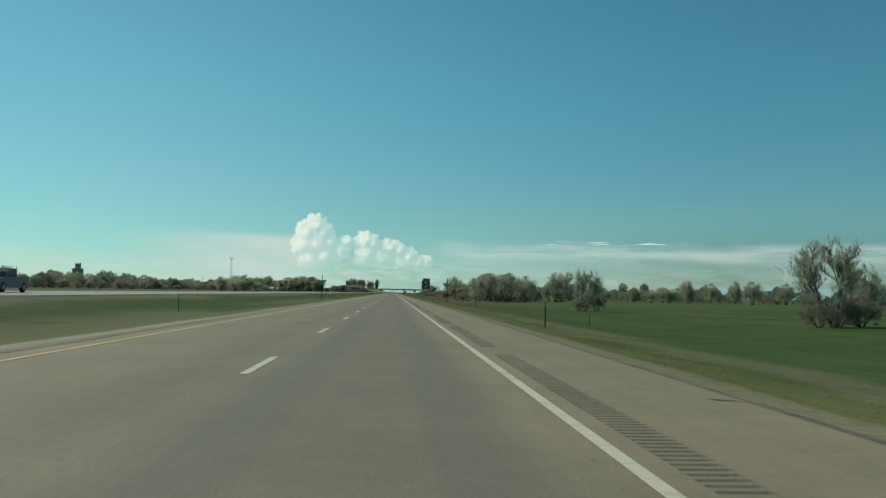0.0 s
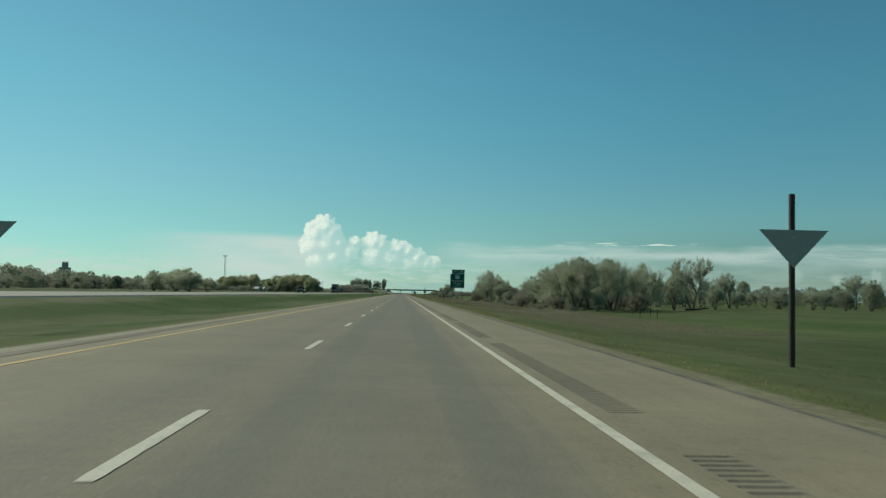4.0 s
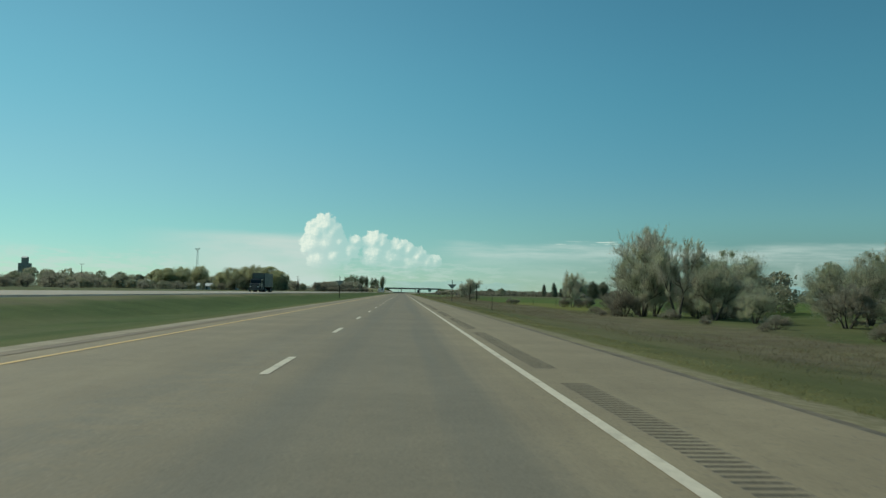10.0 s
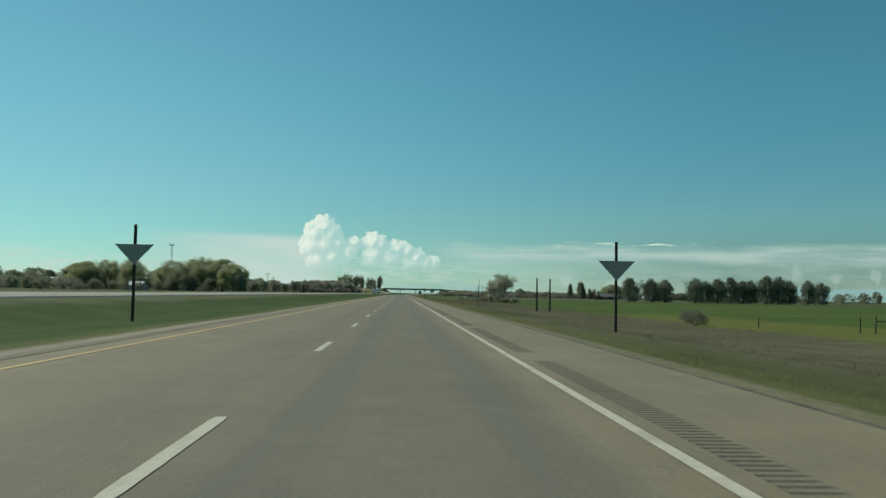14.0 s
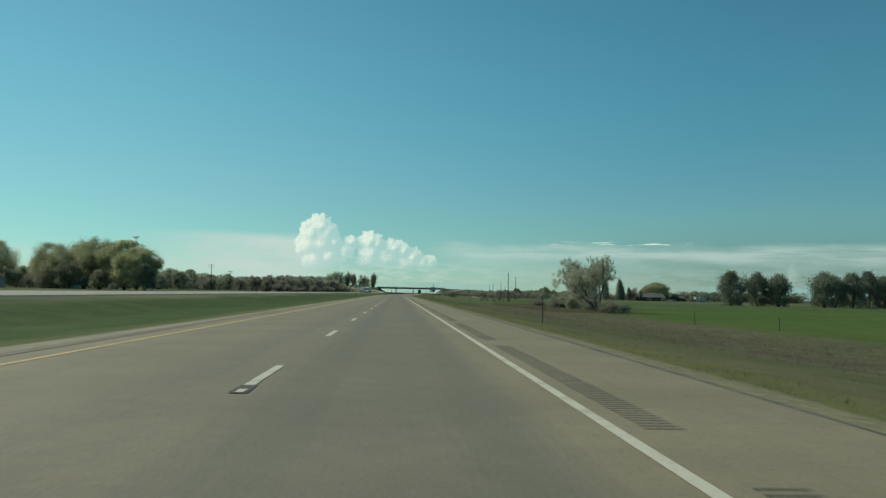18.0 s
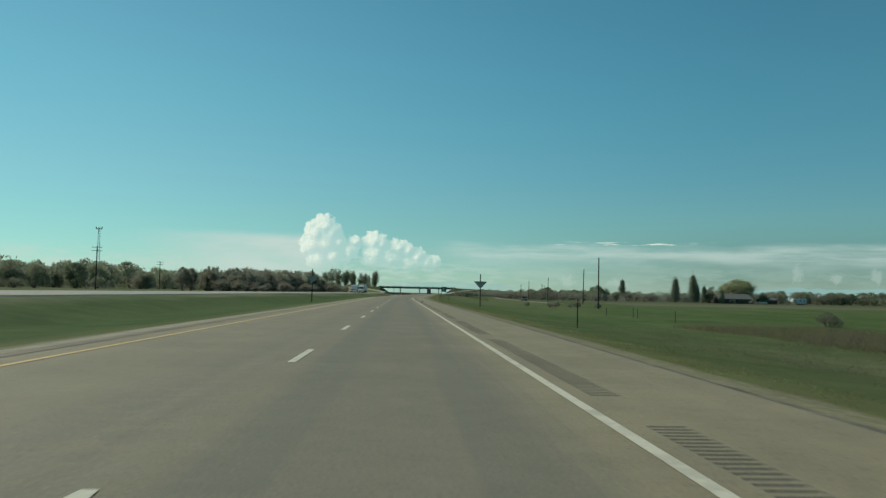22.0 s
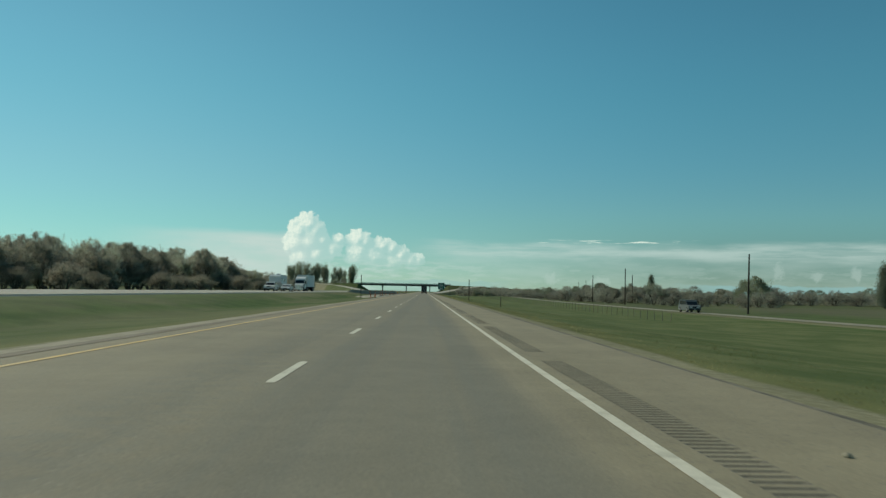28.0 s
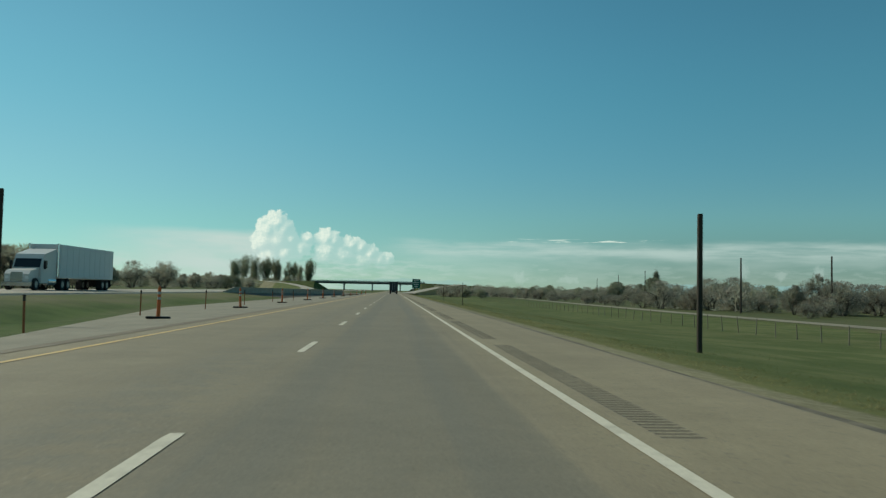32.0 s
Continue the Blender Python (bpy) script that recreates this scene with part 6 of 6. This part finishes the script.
def gore_sign():
    p = on_road(1552, 13.2)
    ob = thing("exit_direction_sign", "green exit direction sign far ahead beside the ramp", "road sign", Matrix.Translation((p.x, p.y, 0)) @ Matrix.Rotation(-0.045, 4, "Z"))
    for px in (-1.4, 1.4):
        part("post", ibeam(px, 0.16, -0.9, 5.5), STEEL, ob)
    panel = part("panel", boxed(-2.1, 2.1, -0.02, 0.02, 2.4, 7.0, 0.01), SIGN_GREEN, ob)
    part("border", frame_ring(-2.05, 2.05, 2.45, 6.95, -0.021, 0.05), SIGN_WHITE, panel)
    for z, w in ((6.2, 1.2), (5.2, 1.5), (4.2, 1.3), (3.2, 1.0)):
        part("legend_bar", boxed(-w, w, -0.03, -0.021, z - 0.18, z + 0.18), SIGN_WHITE, panel, "unreadable white legend")


gore_sign()


# ---- farm buildings and tower ----
ROOF_WHITE = material("pale_metal_roof", (0.55, 0.57, 0.55), 0.12, 0.6, 0.5, 0.1, 8)
WALL_DARK = material("dark_barn_boards", (0.08, 0.07, 0.055), 0.3, 1.5, 0.85)
WALL_LIGHT = material("pale_house_siding", (0.42, 0.40, 0.36), 0.15, 1.0, 0.8)
ROOF_GREY = material("grey_shingle_roof", (0.17, 0.165, 0.15), 0.3, 1.5, 0.9)
GLASS = material("dark_window_glass", (0.02, 0.025, 0.03), 0.1, 2.0, 0.12)


def gabled(name, label, category, x, y, rz, lx, ly, wall_h, roof_h, wall_mat, roof_mat, windows=0, over=0.4):
    """A building with a ridge along its local x."""
    ob = thing(name, label, category, Matrix.Translation((x, y, land(x, y))) @ Matrix.Rotation(radians(rz), 4, "Z"))
    w = part("wall", prism([(-ly / 2, -0.4), (ly / 2, -0.4), (ly / 2, wall_h), (0, wall_h + roof_h), (-ly / 2, wall_h)], -lx / 2, lx / 2), wall_mat, ob)
    k = roof_h / (ly / 2)
    o, t = over, 0.14
    for sg in (-1, 1):
        part("roof", prism([(sg * (ly / 2 + o), wall_h - o * k), (0, wall_h + roof_h), (0, wall_h + roof_h + t), (sg * (ly / 2 + o), wall_h - o * k + t)], -lx / 2 - o, lx / 2 + o), roof_mat, ob)
    for i in range(windows):
        cx = -lx / 2 + (i + 0.5) * lx / windows
        for sg in (-1, 1):
            win = part("window", boxed(cx - 0.55, cx + 0.55, sg * ly / 2 - 0.04, sg * ly / 2 + 0.04, 0.9, 2.1, 0.01), WALL_LIGHT, ob)
            part("pane", boxed(cx - 0.47, cx + 0.47, sg * (ly / 2 + 0.045) - 0.004, sg * (ly / 2 + 0.045) + 0.004, 0.98, 2.02), GLASS, win)
    part("door", boxed(lx * 0.2, lx * 0.2 + 1.0, -ly / 2 - 0.05, -ly / 2 + 0.02, 0.0, 2.05, 0.01), WALL_DARK, ob)
    return ob


gabled("barn", "dark open barn with a pale metal roof beside a field", "barn", -161, 880, -14, 14, 11, 2.6, 2.6, WALL_DARK, ROOF_WHITE)
gabled("shed", "low shed with a white metal roof in the farmyard", "shed", -122, 884, -8, 9, 7, 2.3, 1.6, WALL_LIGHT, ROOF_WHITE)
gabled("farmhouse", "pale farmhouse with a light roof behind trees", "house", -118, 934, -6, 13, 9, 5.4, 2.8, WALL_LIGHT, ROOF_WHITE, 4)
# the ranch house gets the dark boards: wall shade is put into the colour
gabled("ranch_house", "low ranch house with shade put into its dark walls and a grey shingle roof", "house", 179, 1217, 12, 20, 11, 2.6, 2.6, WALL_DARK, ROOF_GREY, 5)
gabled("garage", "small dark garage beside the ranch house", "garage", 204, 1229, 20, 8, 7, 2.3, 1.2, WALL_DARK, ROOF_GREY, 1)
plant("round", 189, 1231, 13.5, 1.75, group="farm grove")
plant("round", 182, 1234, 11, 1.5, group="farm grove")
for key, x, y, h, w in (("conifer", 171, 1209, 6.5, 0.9), ("farbush", 176, 1207, 3.0, 1.5), ("fardark", 166, 1215, 6.0, 1.3), ("farbush", 186, 1206, 2.4, 1.7), ("far", 200, 1224, 6.0, 1.4), ("farbush", 209, 1214, 2.4, 1.6), ("far", 220, 1226, 5.5, 1.4), ("open", 172, 1224, 9.5, 0.9)):
    plant(key, x, y, h, w, group="farmyard plants")


def tower():
    x, y, h = -312, 1661, 61.5
    ob = thing("radio_tower", "tall pale lattice tower with an antenna platform", "tower", Matrix.Translation((x, y, land(x, y))))
    legs = []
    for k in range(3):
        a = k * 2.0944 + 0.3
        p0, p1 = Vector((math.cos(a) * 2.6, math.sin(a) * 2.6, 0)), Vector((math.cos(a) * 0.9, math.sin(a) * 0.9, h - 2))
        legs.append((p0, p1))
        part("leg", tube(bmesh.new(), p0, p1, 0.28, 0.2, 8), STEEL, ob)
    for i in range(18):
        for k in range(3):
            a, b = legs[k], legs[(k + 1) % 3]
            part("brace", tube(bmesh.new(), a[0].lerp(a[1], i / 18), b[0].lerp(b[1], (i + 1) / 18), 0.1, 0.1, 4, False), STEEL, ob)
    part("platform", tube(bmesh.new(), (0, 0, h - 2), (0, 0, h - 1.4), 2.0, 3.4, 6), STEEL, ob)
    for k in range(6):
        a = k * 1.047
        part("antenna", boxed(math.cos(a) * 3.2 - 0.2, math.cos(a) * 3.2 + 0.2, math.sin(a) * 3.2 - 0.2, math.sin(a) * 3.2 + 0.2, h - 2.2, h + 0.4, 0.05), CONC, ob)


tower()


def elevator():
    ob = thing("grain_elevator", "tall grey grain elevator far beyond the fields", "grain elevator", Matrix.Translation((-765, 2115, 0)))
    part("house", boxed(-10, 10, -9, 9, -0.5, 44, 0.3), CONC, ob)
    part("headhouse", boxed(-5.5, 5.5, -5, 5, 44, 55, 0.3), CONC, ob)
    part("roof", prism([(-5.4, 55), (5.4, 55), (0, 57.5)], -5.8, 5.8), ROOF_WHITE, ob)
    for k in (-6, 0, 6):
        part("bin", tube(bmesh.new(), (k, -10, -0.5), (k, -10, 38), 3, 3, 16), CONC, ob)


elevator()


# ---- vehicles, as they stand ----
CAR_WHITE = material("white_car_paint", (0.56, 0.56, 0.53), 0.06, 2.0, 0.35)
CAR_DARK = material("dark_green_car_paint", (0.03, 0.035, 0.035), 0.08, 2.0, 0.3)
CAR_GREY = material("dark_grey_car_paint", (0.12, 0.13, 0.13), 0.08, 2.0, 0.3)
CAR_BLUE = material("grey_blue_car_paint", (0.10, 0.13, 0.15), 0.08, 2.0, 0.3)
TRAILER_GREY = material("dull_grey_trailer_skin", (0.165, 0.165, 0.145), 0.2, 1.0, 0.55)
TRAILER_WHITE = material("white_trailer_skin", (0.62, 0.64, 0.63), 0.08, 1.0, 0.45)
TRAILER_DARK = material("dark_trailer_doors", (0.035, 0.04, 0.045), 0.2, 1.0, 0.5)
TRIM_DARK = material("dull_dark_trim", (0.10, 0.10, 0.095), 0.15, 3.0, 0.5)
CHROME = material("bright_chrome", (0.75, 0.76, 0.77), 0.05, 3.0, 0.18, metal=1.0)
LAMP = material("clear_lamp_glass", (0.75, 0.76, 0.74), 0.05, 3.0, 0.15)
RED_LAMP = material("red_lamp_glass", (0.35, 0.01, 0.01), 0.1, 3.0, 0.3)


def wheel(parent, x, y, r, w):
    t = part("wheel", tube(bmesh.new(), (x - w / 2, y, r), (x + w / 2, y, r), r, r, 20), RUBBER, parent, "black tyre")
    part("rim", tube(bmesh.new(), (x - w / 2 - 0.012, y, r), (x + w / 2 + 0.012, y, r), r * 0.56, r * 0.56, 14), PLATE, t)
    part("hub", tube(bmesh.new(), (x - w / 2 - 0.03, y, r), (x + w / 2 + 0.03, y, r), r * 0.18, r * 0.18, 8), CHROME, t)


def facing(s, u, z, south=True):
    p = on_road(s, u, z)
    a = centre(s)[2]
    return Matrix.Translation(p) @ Matrix.Rotation((math.pi if south else 0) - a, 4, "Z")


def car(name, label, m, paint, length=4.8, width=1.85, belt=1.0, roof=1.5, hood=1.25, boot=0.6, pickup=False):
    """A road car that points along its +y: body shell, cabin with glass, wheels, lamps, bumpers."""
    ob = thing(name, label, "car" if not pickup else "pickup", m)
    L, w = length / 2, width / 2
    body = part("body", prism([(-L, 0.35), (L, 0.35), (L, belt - 0.22), (L - 0.15, belt - 0.12), (L - hood, belt), (-L + 0.05, belt), (-L, belt - 0.1)], -w, w), paint, ob)
    back = -L + (boot if not pickup else 2.0)
    part("cabin", prism([(L - hood - 0.05, belt), (back, belt), (back + 0.25, roof), (L - hood - 0.75, roof)], -w + 0.09, w - 0.09), paint, ob)
    wind = part("windscreen", prism([(L - hood - 0.02, belt + 0.03), (L - hood - 0.72, roof - 0.06), (L - hood - 0.75, roof - 0.06), (L - hood - 0.08, belt + 0.03)], -w + 0.16, w - 0.16), GLASS, ob)
    for sg in (-1, 1):
        x0 = sg * (w - 0.088)
        part("side_window", prism([(L - hood - 0.28, belt + 0.05), (back + 0.22, belt + 0.05), (back + 0.38, roof - 0.09), (L - hood - 0.82, roof - 0.09)], min(x0, x0 + sg * 0.012), max(x0, x0 + sg * 0.012)), GLASS, ob)
        part("headlight", boxed(sg * (w - 0.42) - 0.17, sg * (w - 0.42) + 0.25, L - 0.02, L + 0.02, belt - 0.38, belt - 0.24, 0.01), LAMP, body)
        part("tail_light", boxed(sg * (w - 0.25) - 0.12, sg * (w - 0.25) + 0.2, -L - 0.02, -L + 0.02, belt - 0.3, belt - 0.12, 0.01), RED_LAMP, body)
        part("mirror", boxed(sg * (w + 0.1) - 0.1, sg * (w + 0.1) + 0.1, L - hood - 0.45, L - hood - 0.3, belt + 0.05, belt + 0.2, 0.02), paint, ob)
        for yy in (L - 0.9, -L + 0.95):
            wheel(ob, sg * (w - 0.1), yy, 0.34 if roof < 1.7 else 0.4, 0.24)
    part("grille", boxed(-w * 0.5, w * 0.5, L - 0.01, L + 0.015, belt - 0.45, belt - 0.25, 0.005), BLACK, body)
    part("bumper", boxed(-w + 0.03, w - 0.03, L - 0.08, L + 0.06, 0.36, 0.55, 0.03), BLACK, ob)
    part("bumper", boxed(-w + 0.03, w - 0.03, -L - 0.06, -L + 0.08, 0.36, 0.55, 0.03), BLACK, ob)
    part("number_plate", boxed(-0.16, 0.16, L + 0.06, L + 0.067, 0.42, 0.52), WHITE_BAND, ob)
    if pickup:
        part("bed_rim", boxed(-w, w, -L, -L + 1.95, belt - 0.02, belt + 0.06, 0.02), paint, ob)
    return ob


def semi(name, label, m, cab_mat, box_mat, trailer_len=14.6, trim=None, classic=False):
    """Tractor and box trailer, pointing along +y, its front bumper at y = 0."""
    ob = thing(name, label, "truck", m)
    trim = trim or CHROME
    hood = part("hood", prism([(-0.1, 0.55), (-0.05, 1.35), (-0.4, 1.65), (-1.9, 1.85), (-1.9, 0.55)], -1.0, 1.0), cab_mat, ob)
    part("grille", boxed(-0.5, 0.5, -0.1, -0.02, 0.75, 1.5, 0.02), trim, hood)
    part("bumper", boxed(-1.2, 1.2, -0.15, 0.1, 0.35, 0.7, 0.04), trim, ob)
    if classic:
        cab = part("cab", prism([(-1.9, 0.6), (-1.9, 1.85), (-2.1, 2.55), (-2.3, 2.72), (-3.6, 2.78), (-3.7, 2.9), (-5.2, 2.9), (-5.2, 0.6)], -1.1, 1.1), cab_mat, ob)
        part("windscreen", prism([(-1.89, 1.9), (-2.09, 2.5), (-2.13, 2.5), (-1.95, 1.9)], -1.0, 1.0), GLASS, cab)
    else:
        cab = part("cab", prism([(-1.9, 0.6), (-1.9, 1.9), (-2.35, 2.75), (-2.6, 3.1), (-5.2, 3.65), (-5.2, 0.6)], -1.2, 1.2), cab_mat, ob)
        part("windscreen", prism([(-1.89, 1.95), (-2.32, 2.7), (-2.36, 2.7), (-1.95, 1.95)], -1.08, 1.08), GLASS, cab)
    for sg in (-1, 1):
        part("headlight", boxed(sg * 0.8 - 0.16, sg * 0.8 + 0.16, -0.2, -0.05, 0.95, 1.2, 0.02), LAMP, hood)
        part("side_window", boxed(sg * 1.205 - 0.006, sg * 1.205 + 0.006, -3.2, -2.4, 1.9, 2.55), GLASS, cab)
        part("mirror", boxed(sg * 1.42 - 0.1, sg * 1.42 + 0.1, -2.2, -2.1, 1.8, 2.5, 0.02), BLACK, cab)
        part("exhaust_pipe", tube(bmesh.new(), (sg * 1.25, -5.35, 1.2), (sg * 1.25, -5.35, 4.15), 0.09, 0.09, 10), trim, ob)
        part("fuel_tank", tube(bmesh.new(), (sg * 0.95, -5.1, 0.75), (sg * 0.95, -3.4, 0.75), 0.32, 0.32, 14), trim, ob)
        wheel(ob, sg * 1.05, -1.05, 0.51, 0.3)
        for yy in (-6.6, -7.9):
            wheel(ob, sg * 0.98, yy, 0.51, 0.55)
        for yy in (-5.6 - trailer_len + 1.6, -5.6 - trailer_len + 2.9):
            wheel(ob, sg * 0.98, yy, 0.51, 0.55)
    part("chassis", boxed(-0.5, 0.5, -8.6, -2, 0.6, 0.95, 0.02), BLACK, ob)
    box_ = part("trailer", boxed(-1.3, 1.3, -5.6 - trailer_len, -5.6, 1.1, 4.1, 0.04), box_mat, ob)
    for i in range(10):
        yy = -5.9 - i * trailer_len / 10
        for sg in (-1, 1):
            part("side_post", boxed(sg * 1.305 - 0.01, sg * 1.305 + 0.01, yy - 0.04, yy + 0.04, 1.15, 4.05), box_mat, box_)
    part("rear_bumper", boxed(-1.2, 1.2, -5.6 - trailer_len, -5.6 - trailer_len + 0.1, 0.45, 0.6), BLACK, ob)
    part("mud_flap", boxed(-1.25, 1.25, -5.6 - trailer_len + 0.5, -5.6 - trailer_len + 0.53, 0.3, 1.05), BLACK, ob)
    part("landing_leg", boxed(-0.9, -0.75, -8.9, -8.75, 0.4, 1.1), BLACK, ob)
    part("landing_leg", boxed(0.75, 0.9, -8.9, -8.75, 0.4, 1.1), BLACK, ob)


def camper(m):
    ob = thing("camper_trailer", "white fifth-wheel camper trailer with dark windows", "trailer", m)
    body = part("body", prism([(2.6, 1.75), (2.6, 3.1), (2.2, 3.4), (-5.2, 3.4), (-5.4, 3.2), (-5.4, 0.75), (0.4, 0.75), (0.6, 1.75)], -1.22, 1.22), TRAILER_WHITE, ob)
    for y0, y1 in ((-4.4, -3.4), (-2.4, -1.2), (0.8, 1.6)):
        for sg in (-1, 1):
            part("window", boxed(sg * 1.225 - 0.008, sg * 1.225 + 0.008, y0, y1, 2.0, 2.6), GLASS, body)
    part("stripe", boxed(-1.23, 1.23, -5.3, 0.2, 1.2, 1.4), TRAILER_GREY, body, "grey stripe")
    part("roof_unit", boxed(-0.4, 0.4, -2.2, -1.2, 3.4, 3.7, 0.08), TRAILER_WHITE, ob)
    for sg in (-1, 1):
        for yy in (-2.6, -3.5):
            wheel(ob, sg * 1.05, yy, 0.38, 0.24)


def box_truck(m, label, skin, rear):
    """Straight truck that points along +y, its tail at y = 0."""
    ob = thing("box_truck", label, "truck", m)
    b = part("box", boxed(-1.28, 1.28, 0, 6.6, 0.95, 3.75, 0.04), skin, ob)
    for sg in (-1, 1):
        part("rear_door", boxed(min(sg * 0.02, sg * 1.2), max(sg * 0.02, sg * 1.2), -0.03, 0.0, 1.05, 3.65, 0.01), rear, b)
        part("hinge_bar", boxed(sg * 0.35 - 0.02, sg * 0.35 + 0.02, -0.06, -0.03, 1.1, 3.6), STEEL, b)
        part("tail_light", boxed(sg * 1.0 - 0.12, sg * 1.0 + 0.12, -0.02, 0.04, 0.75, 0.9), RED_LAMP, ob)
        wheel(ob, sg * 0.98, 1.8, 0.48, 0.5)
        wheel(ob, sg * 1.0, 7.9, 0.48, 0.28)
    part("cab", prism([(6.75, 0.55), (8.9, 0.55), (9.0, 1.3), (8.3, 1.55), (7.9, 2.5), (6.75, 2.6)], -1.1, 1.1), CAR_WHITE, ob)
    part("windscreen", prism([(8.32, 1.58), (7.93, 2.45), (7.9, 2.45), (8.28, 1.58)], -0.98, 0.98), GLASS, ob)
    part("bumper", boxed(-1.2, 1.2, -0.1, 0.05, 0.45, 0.62, 0.02), BLACK, ob)
    part("number_plate", boxed(-0.16, 0.16, -0.108, -0.1, 0.48, 0.58), WHITE_BAND, ob)
    part("chassis", boxed(-0.45, 0.45, 0.1, 8.5, 0.55, 0.95), BLACK, ob)


box_truck(facing(1378, 1.75, 0.0, False), "dark box truck driving ahead in the lane", TRAILER_DARK, TRAILER_DARK)
semi("semi_truck", "dark truck with a dull grey-green box trailer on the opposite carriageway", facing(520.5, -29.3, 0.57), CAR_DARK, TRAILER_GREY, 11.6, TRIM_DARK, True)
semi("semi_truck", "white truck with a pale box trailer on the opposite carriageway", facing(1187, -29.3, 0.57), CAR_WHITE, TRAILER_WHITE, 14.6)
car("pickup_truck", "dark pickup with a canopy on the opposite carriageway", facing(394.7, -29.3, 0.57), CAR_DARK, 5.6, 2.0, 1.25, 1.95, 1.4, 0.4)
car("pickup_truck", "grey-blue pickup with a white roof on the opposite carriageway", facing(55.2, -29.3, 0.57), CAR_BLUE, 5.6, 2.0, 1.2, 1.9, 1.4, pickup=True)
car("pickup_truck", "white pickup towing a camper trailer", facing(1149, -29.3, 0.57), CAR_WHITE, 5.7, 2.0, 1.2, 1.9, 1.4, pickup=True)
camper(facing(1155.8, -29.3, 0.57))
car("sedan", "white sedan on the opposite carriageway", facing(1146, -25.6, 0.55), CAR_WHITE, 4.7, 1.82, 0.95, 1.45, 1.2, 0.9)
car("pickup_truck", "white pickup standing beside the ranch house", Matrix.Translation((192, 1208, land(192, 1208) - 0.05)) @ Matrix.Rotation(1.2, 4, "Z"), CAR_WHITE, 5.7, 2.0, 1.2, 1.9, 1.4, pickup=True)
camper(Matrix.Translation((213, 1213, land(213, 1213) - 0.05)) @ Matrix.Rotation(1.75, 4, "Z"))
FP = Matrix.Translation((51.0, 1106, land(51.0, 1106) + 0.13)) @ Matrix.Rotation(math.pi - 0.03, 4, "Z")
car("van", "dark grey van with a pale roof on the frontage road", FP, CAR_GREY, 5.2, 1.95, 1.15, 1.95, 1.1, 0.2)


# ---- scuffs and litter on the pavement ----
def scuff(s0, s1, u0, u1, label):
    """A thin dark rubber scuff with ragged edges, laid across or along the pavement."""
    n = 14
    pts = []
    for i in range(n + 1):
        f = i / n
        w = 0.055 * math.sin(math.pi * min(0.97, max(0.03, f))) * (1 + 0.7 * noise.noise((f * 5, s0, 0.3)))
        for k in (-1, 1):
            pts.append(on_road(s0 + (s1 - s0) * f + k * w, u0 + (u1 - u0) * f, 0.008))
    me = mesh_of("scuff_mark", pts, [(2 * i, 2 * i + 2, 2 * i + 3, 2 * i + 1) for i in range(n)], SCUFF)
    tagged(new("scuff_mark", me), label, "scuff mark", kind="structure")


SCUFF = material("rubber_scuff", (0.135, 0.12, 0.09), 0.3, 3.0, 0.85, 0.2, 50, second=(0.18, 0.158, 0.115), coord="world")
scuff(280.75, 280.6, 5.0, 5.95, "faint dark scuff across the asphalt shoulder")
scuff(-5.4, -5.6, 5.7, 6.12, "faint dark scuff at the edge of the shoulder")
scuff(1069.3, 1069.2, to_road(7.29, 1069.3)[1], to_road(7.87, 1069.2)[1], "faint dark scuff in the wheel path")


def tyre_shred(p, rz, n, sc, label="torn black tyre shred on the asphalt shoulder"):
    ob = thing("tyre_shred", label, "debris", Matrix.Translation(p) @ Matrix.Rotation(rz, 4, "Z") @ Matrix.Diagonal((sc, sc, sc, 1)), "shoulder debris")
    rnd = random.Random(int(rz * 100))
    bm = bmesh.new()
    rows_ = []
    for i in range(9):
        f = i / 8
        z = 0.01 + 0.1 * math.sin(f * 3.14) * rnd.uniform(0.5, 1.4)
        w = 0.09 * rnd.uniform(0.4, 1.2)
        rows_.append([bm.verts.new((f - 0.5, k * w + 0.06 * math.sin(f * 5), z + (0.03 if k > 0 else 0))) for k in (-1, 1)] + [bm.verts.new((f - 0.5, k * w + 0.06 * math.sin(f * 5), max(0.0, z - 0.02))) for k in (1, -1)])
    for a, b in zip(rows_, rows_[1:]):
        for k in range(4):
            bm.faces.new((a[k], a[(k + 1) % 4], b[(k + 1) % 4], b[k]))
    bm.faces.new(rows_[0][::-1])
    bm.faces.new(rows_[-1])
    part("tread", bm, RUBBER, ob)


def clod(p, r, label, mat):
    rnd = random.Random(int(p[1]))
    bm = bmesh.new()
    bmesh.ops.create_icosphere(bm, subdivisions=2, radius=r)
    for v in bm.verts:
        v.co *= 1 + 0.35 * noise.noise(v.co * 9 + Vector((p[1], 0, 0)))
        v.co.z = max(v.co.z * 0.8 + r * 0.4, 0)
    ob = thing("debris_lump", label, "debris", Matrix.Translation(p), "shoulder debris")
    part("lump", bm, mat, ob)


tyre_shred((4.25, 876.3, 0.0), 0.2, 3, 0.30)
tyre_shred((4.5, 876.5, 0.0), 1.3, 3, 0.28)
tyre_shred((4.62, 876.2, 0.0), 2.4, 3, 0.25)
clod((4.47, 876.6, 0.0), 0.06, "dark ragged lump of rubber on the shoulder", RUBBER)
clod((5.0, 876.5, 0.0), 0.035, "small dark lump on the shoulder", RUBBER)
clod((6.52, 979.6, 0.0), 0.04, "small brown stone on the shoulder", GRAVEL)
tyre_shred((5.12, 27.4, 0.0), 0.4, 3, 0.13)
clod((3.72, 61.9, 0.006), 0.02, "small dark lump on the edge line", RUBBER)
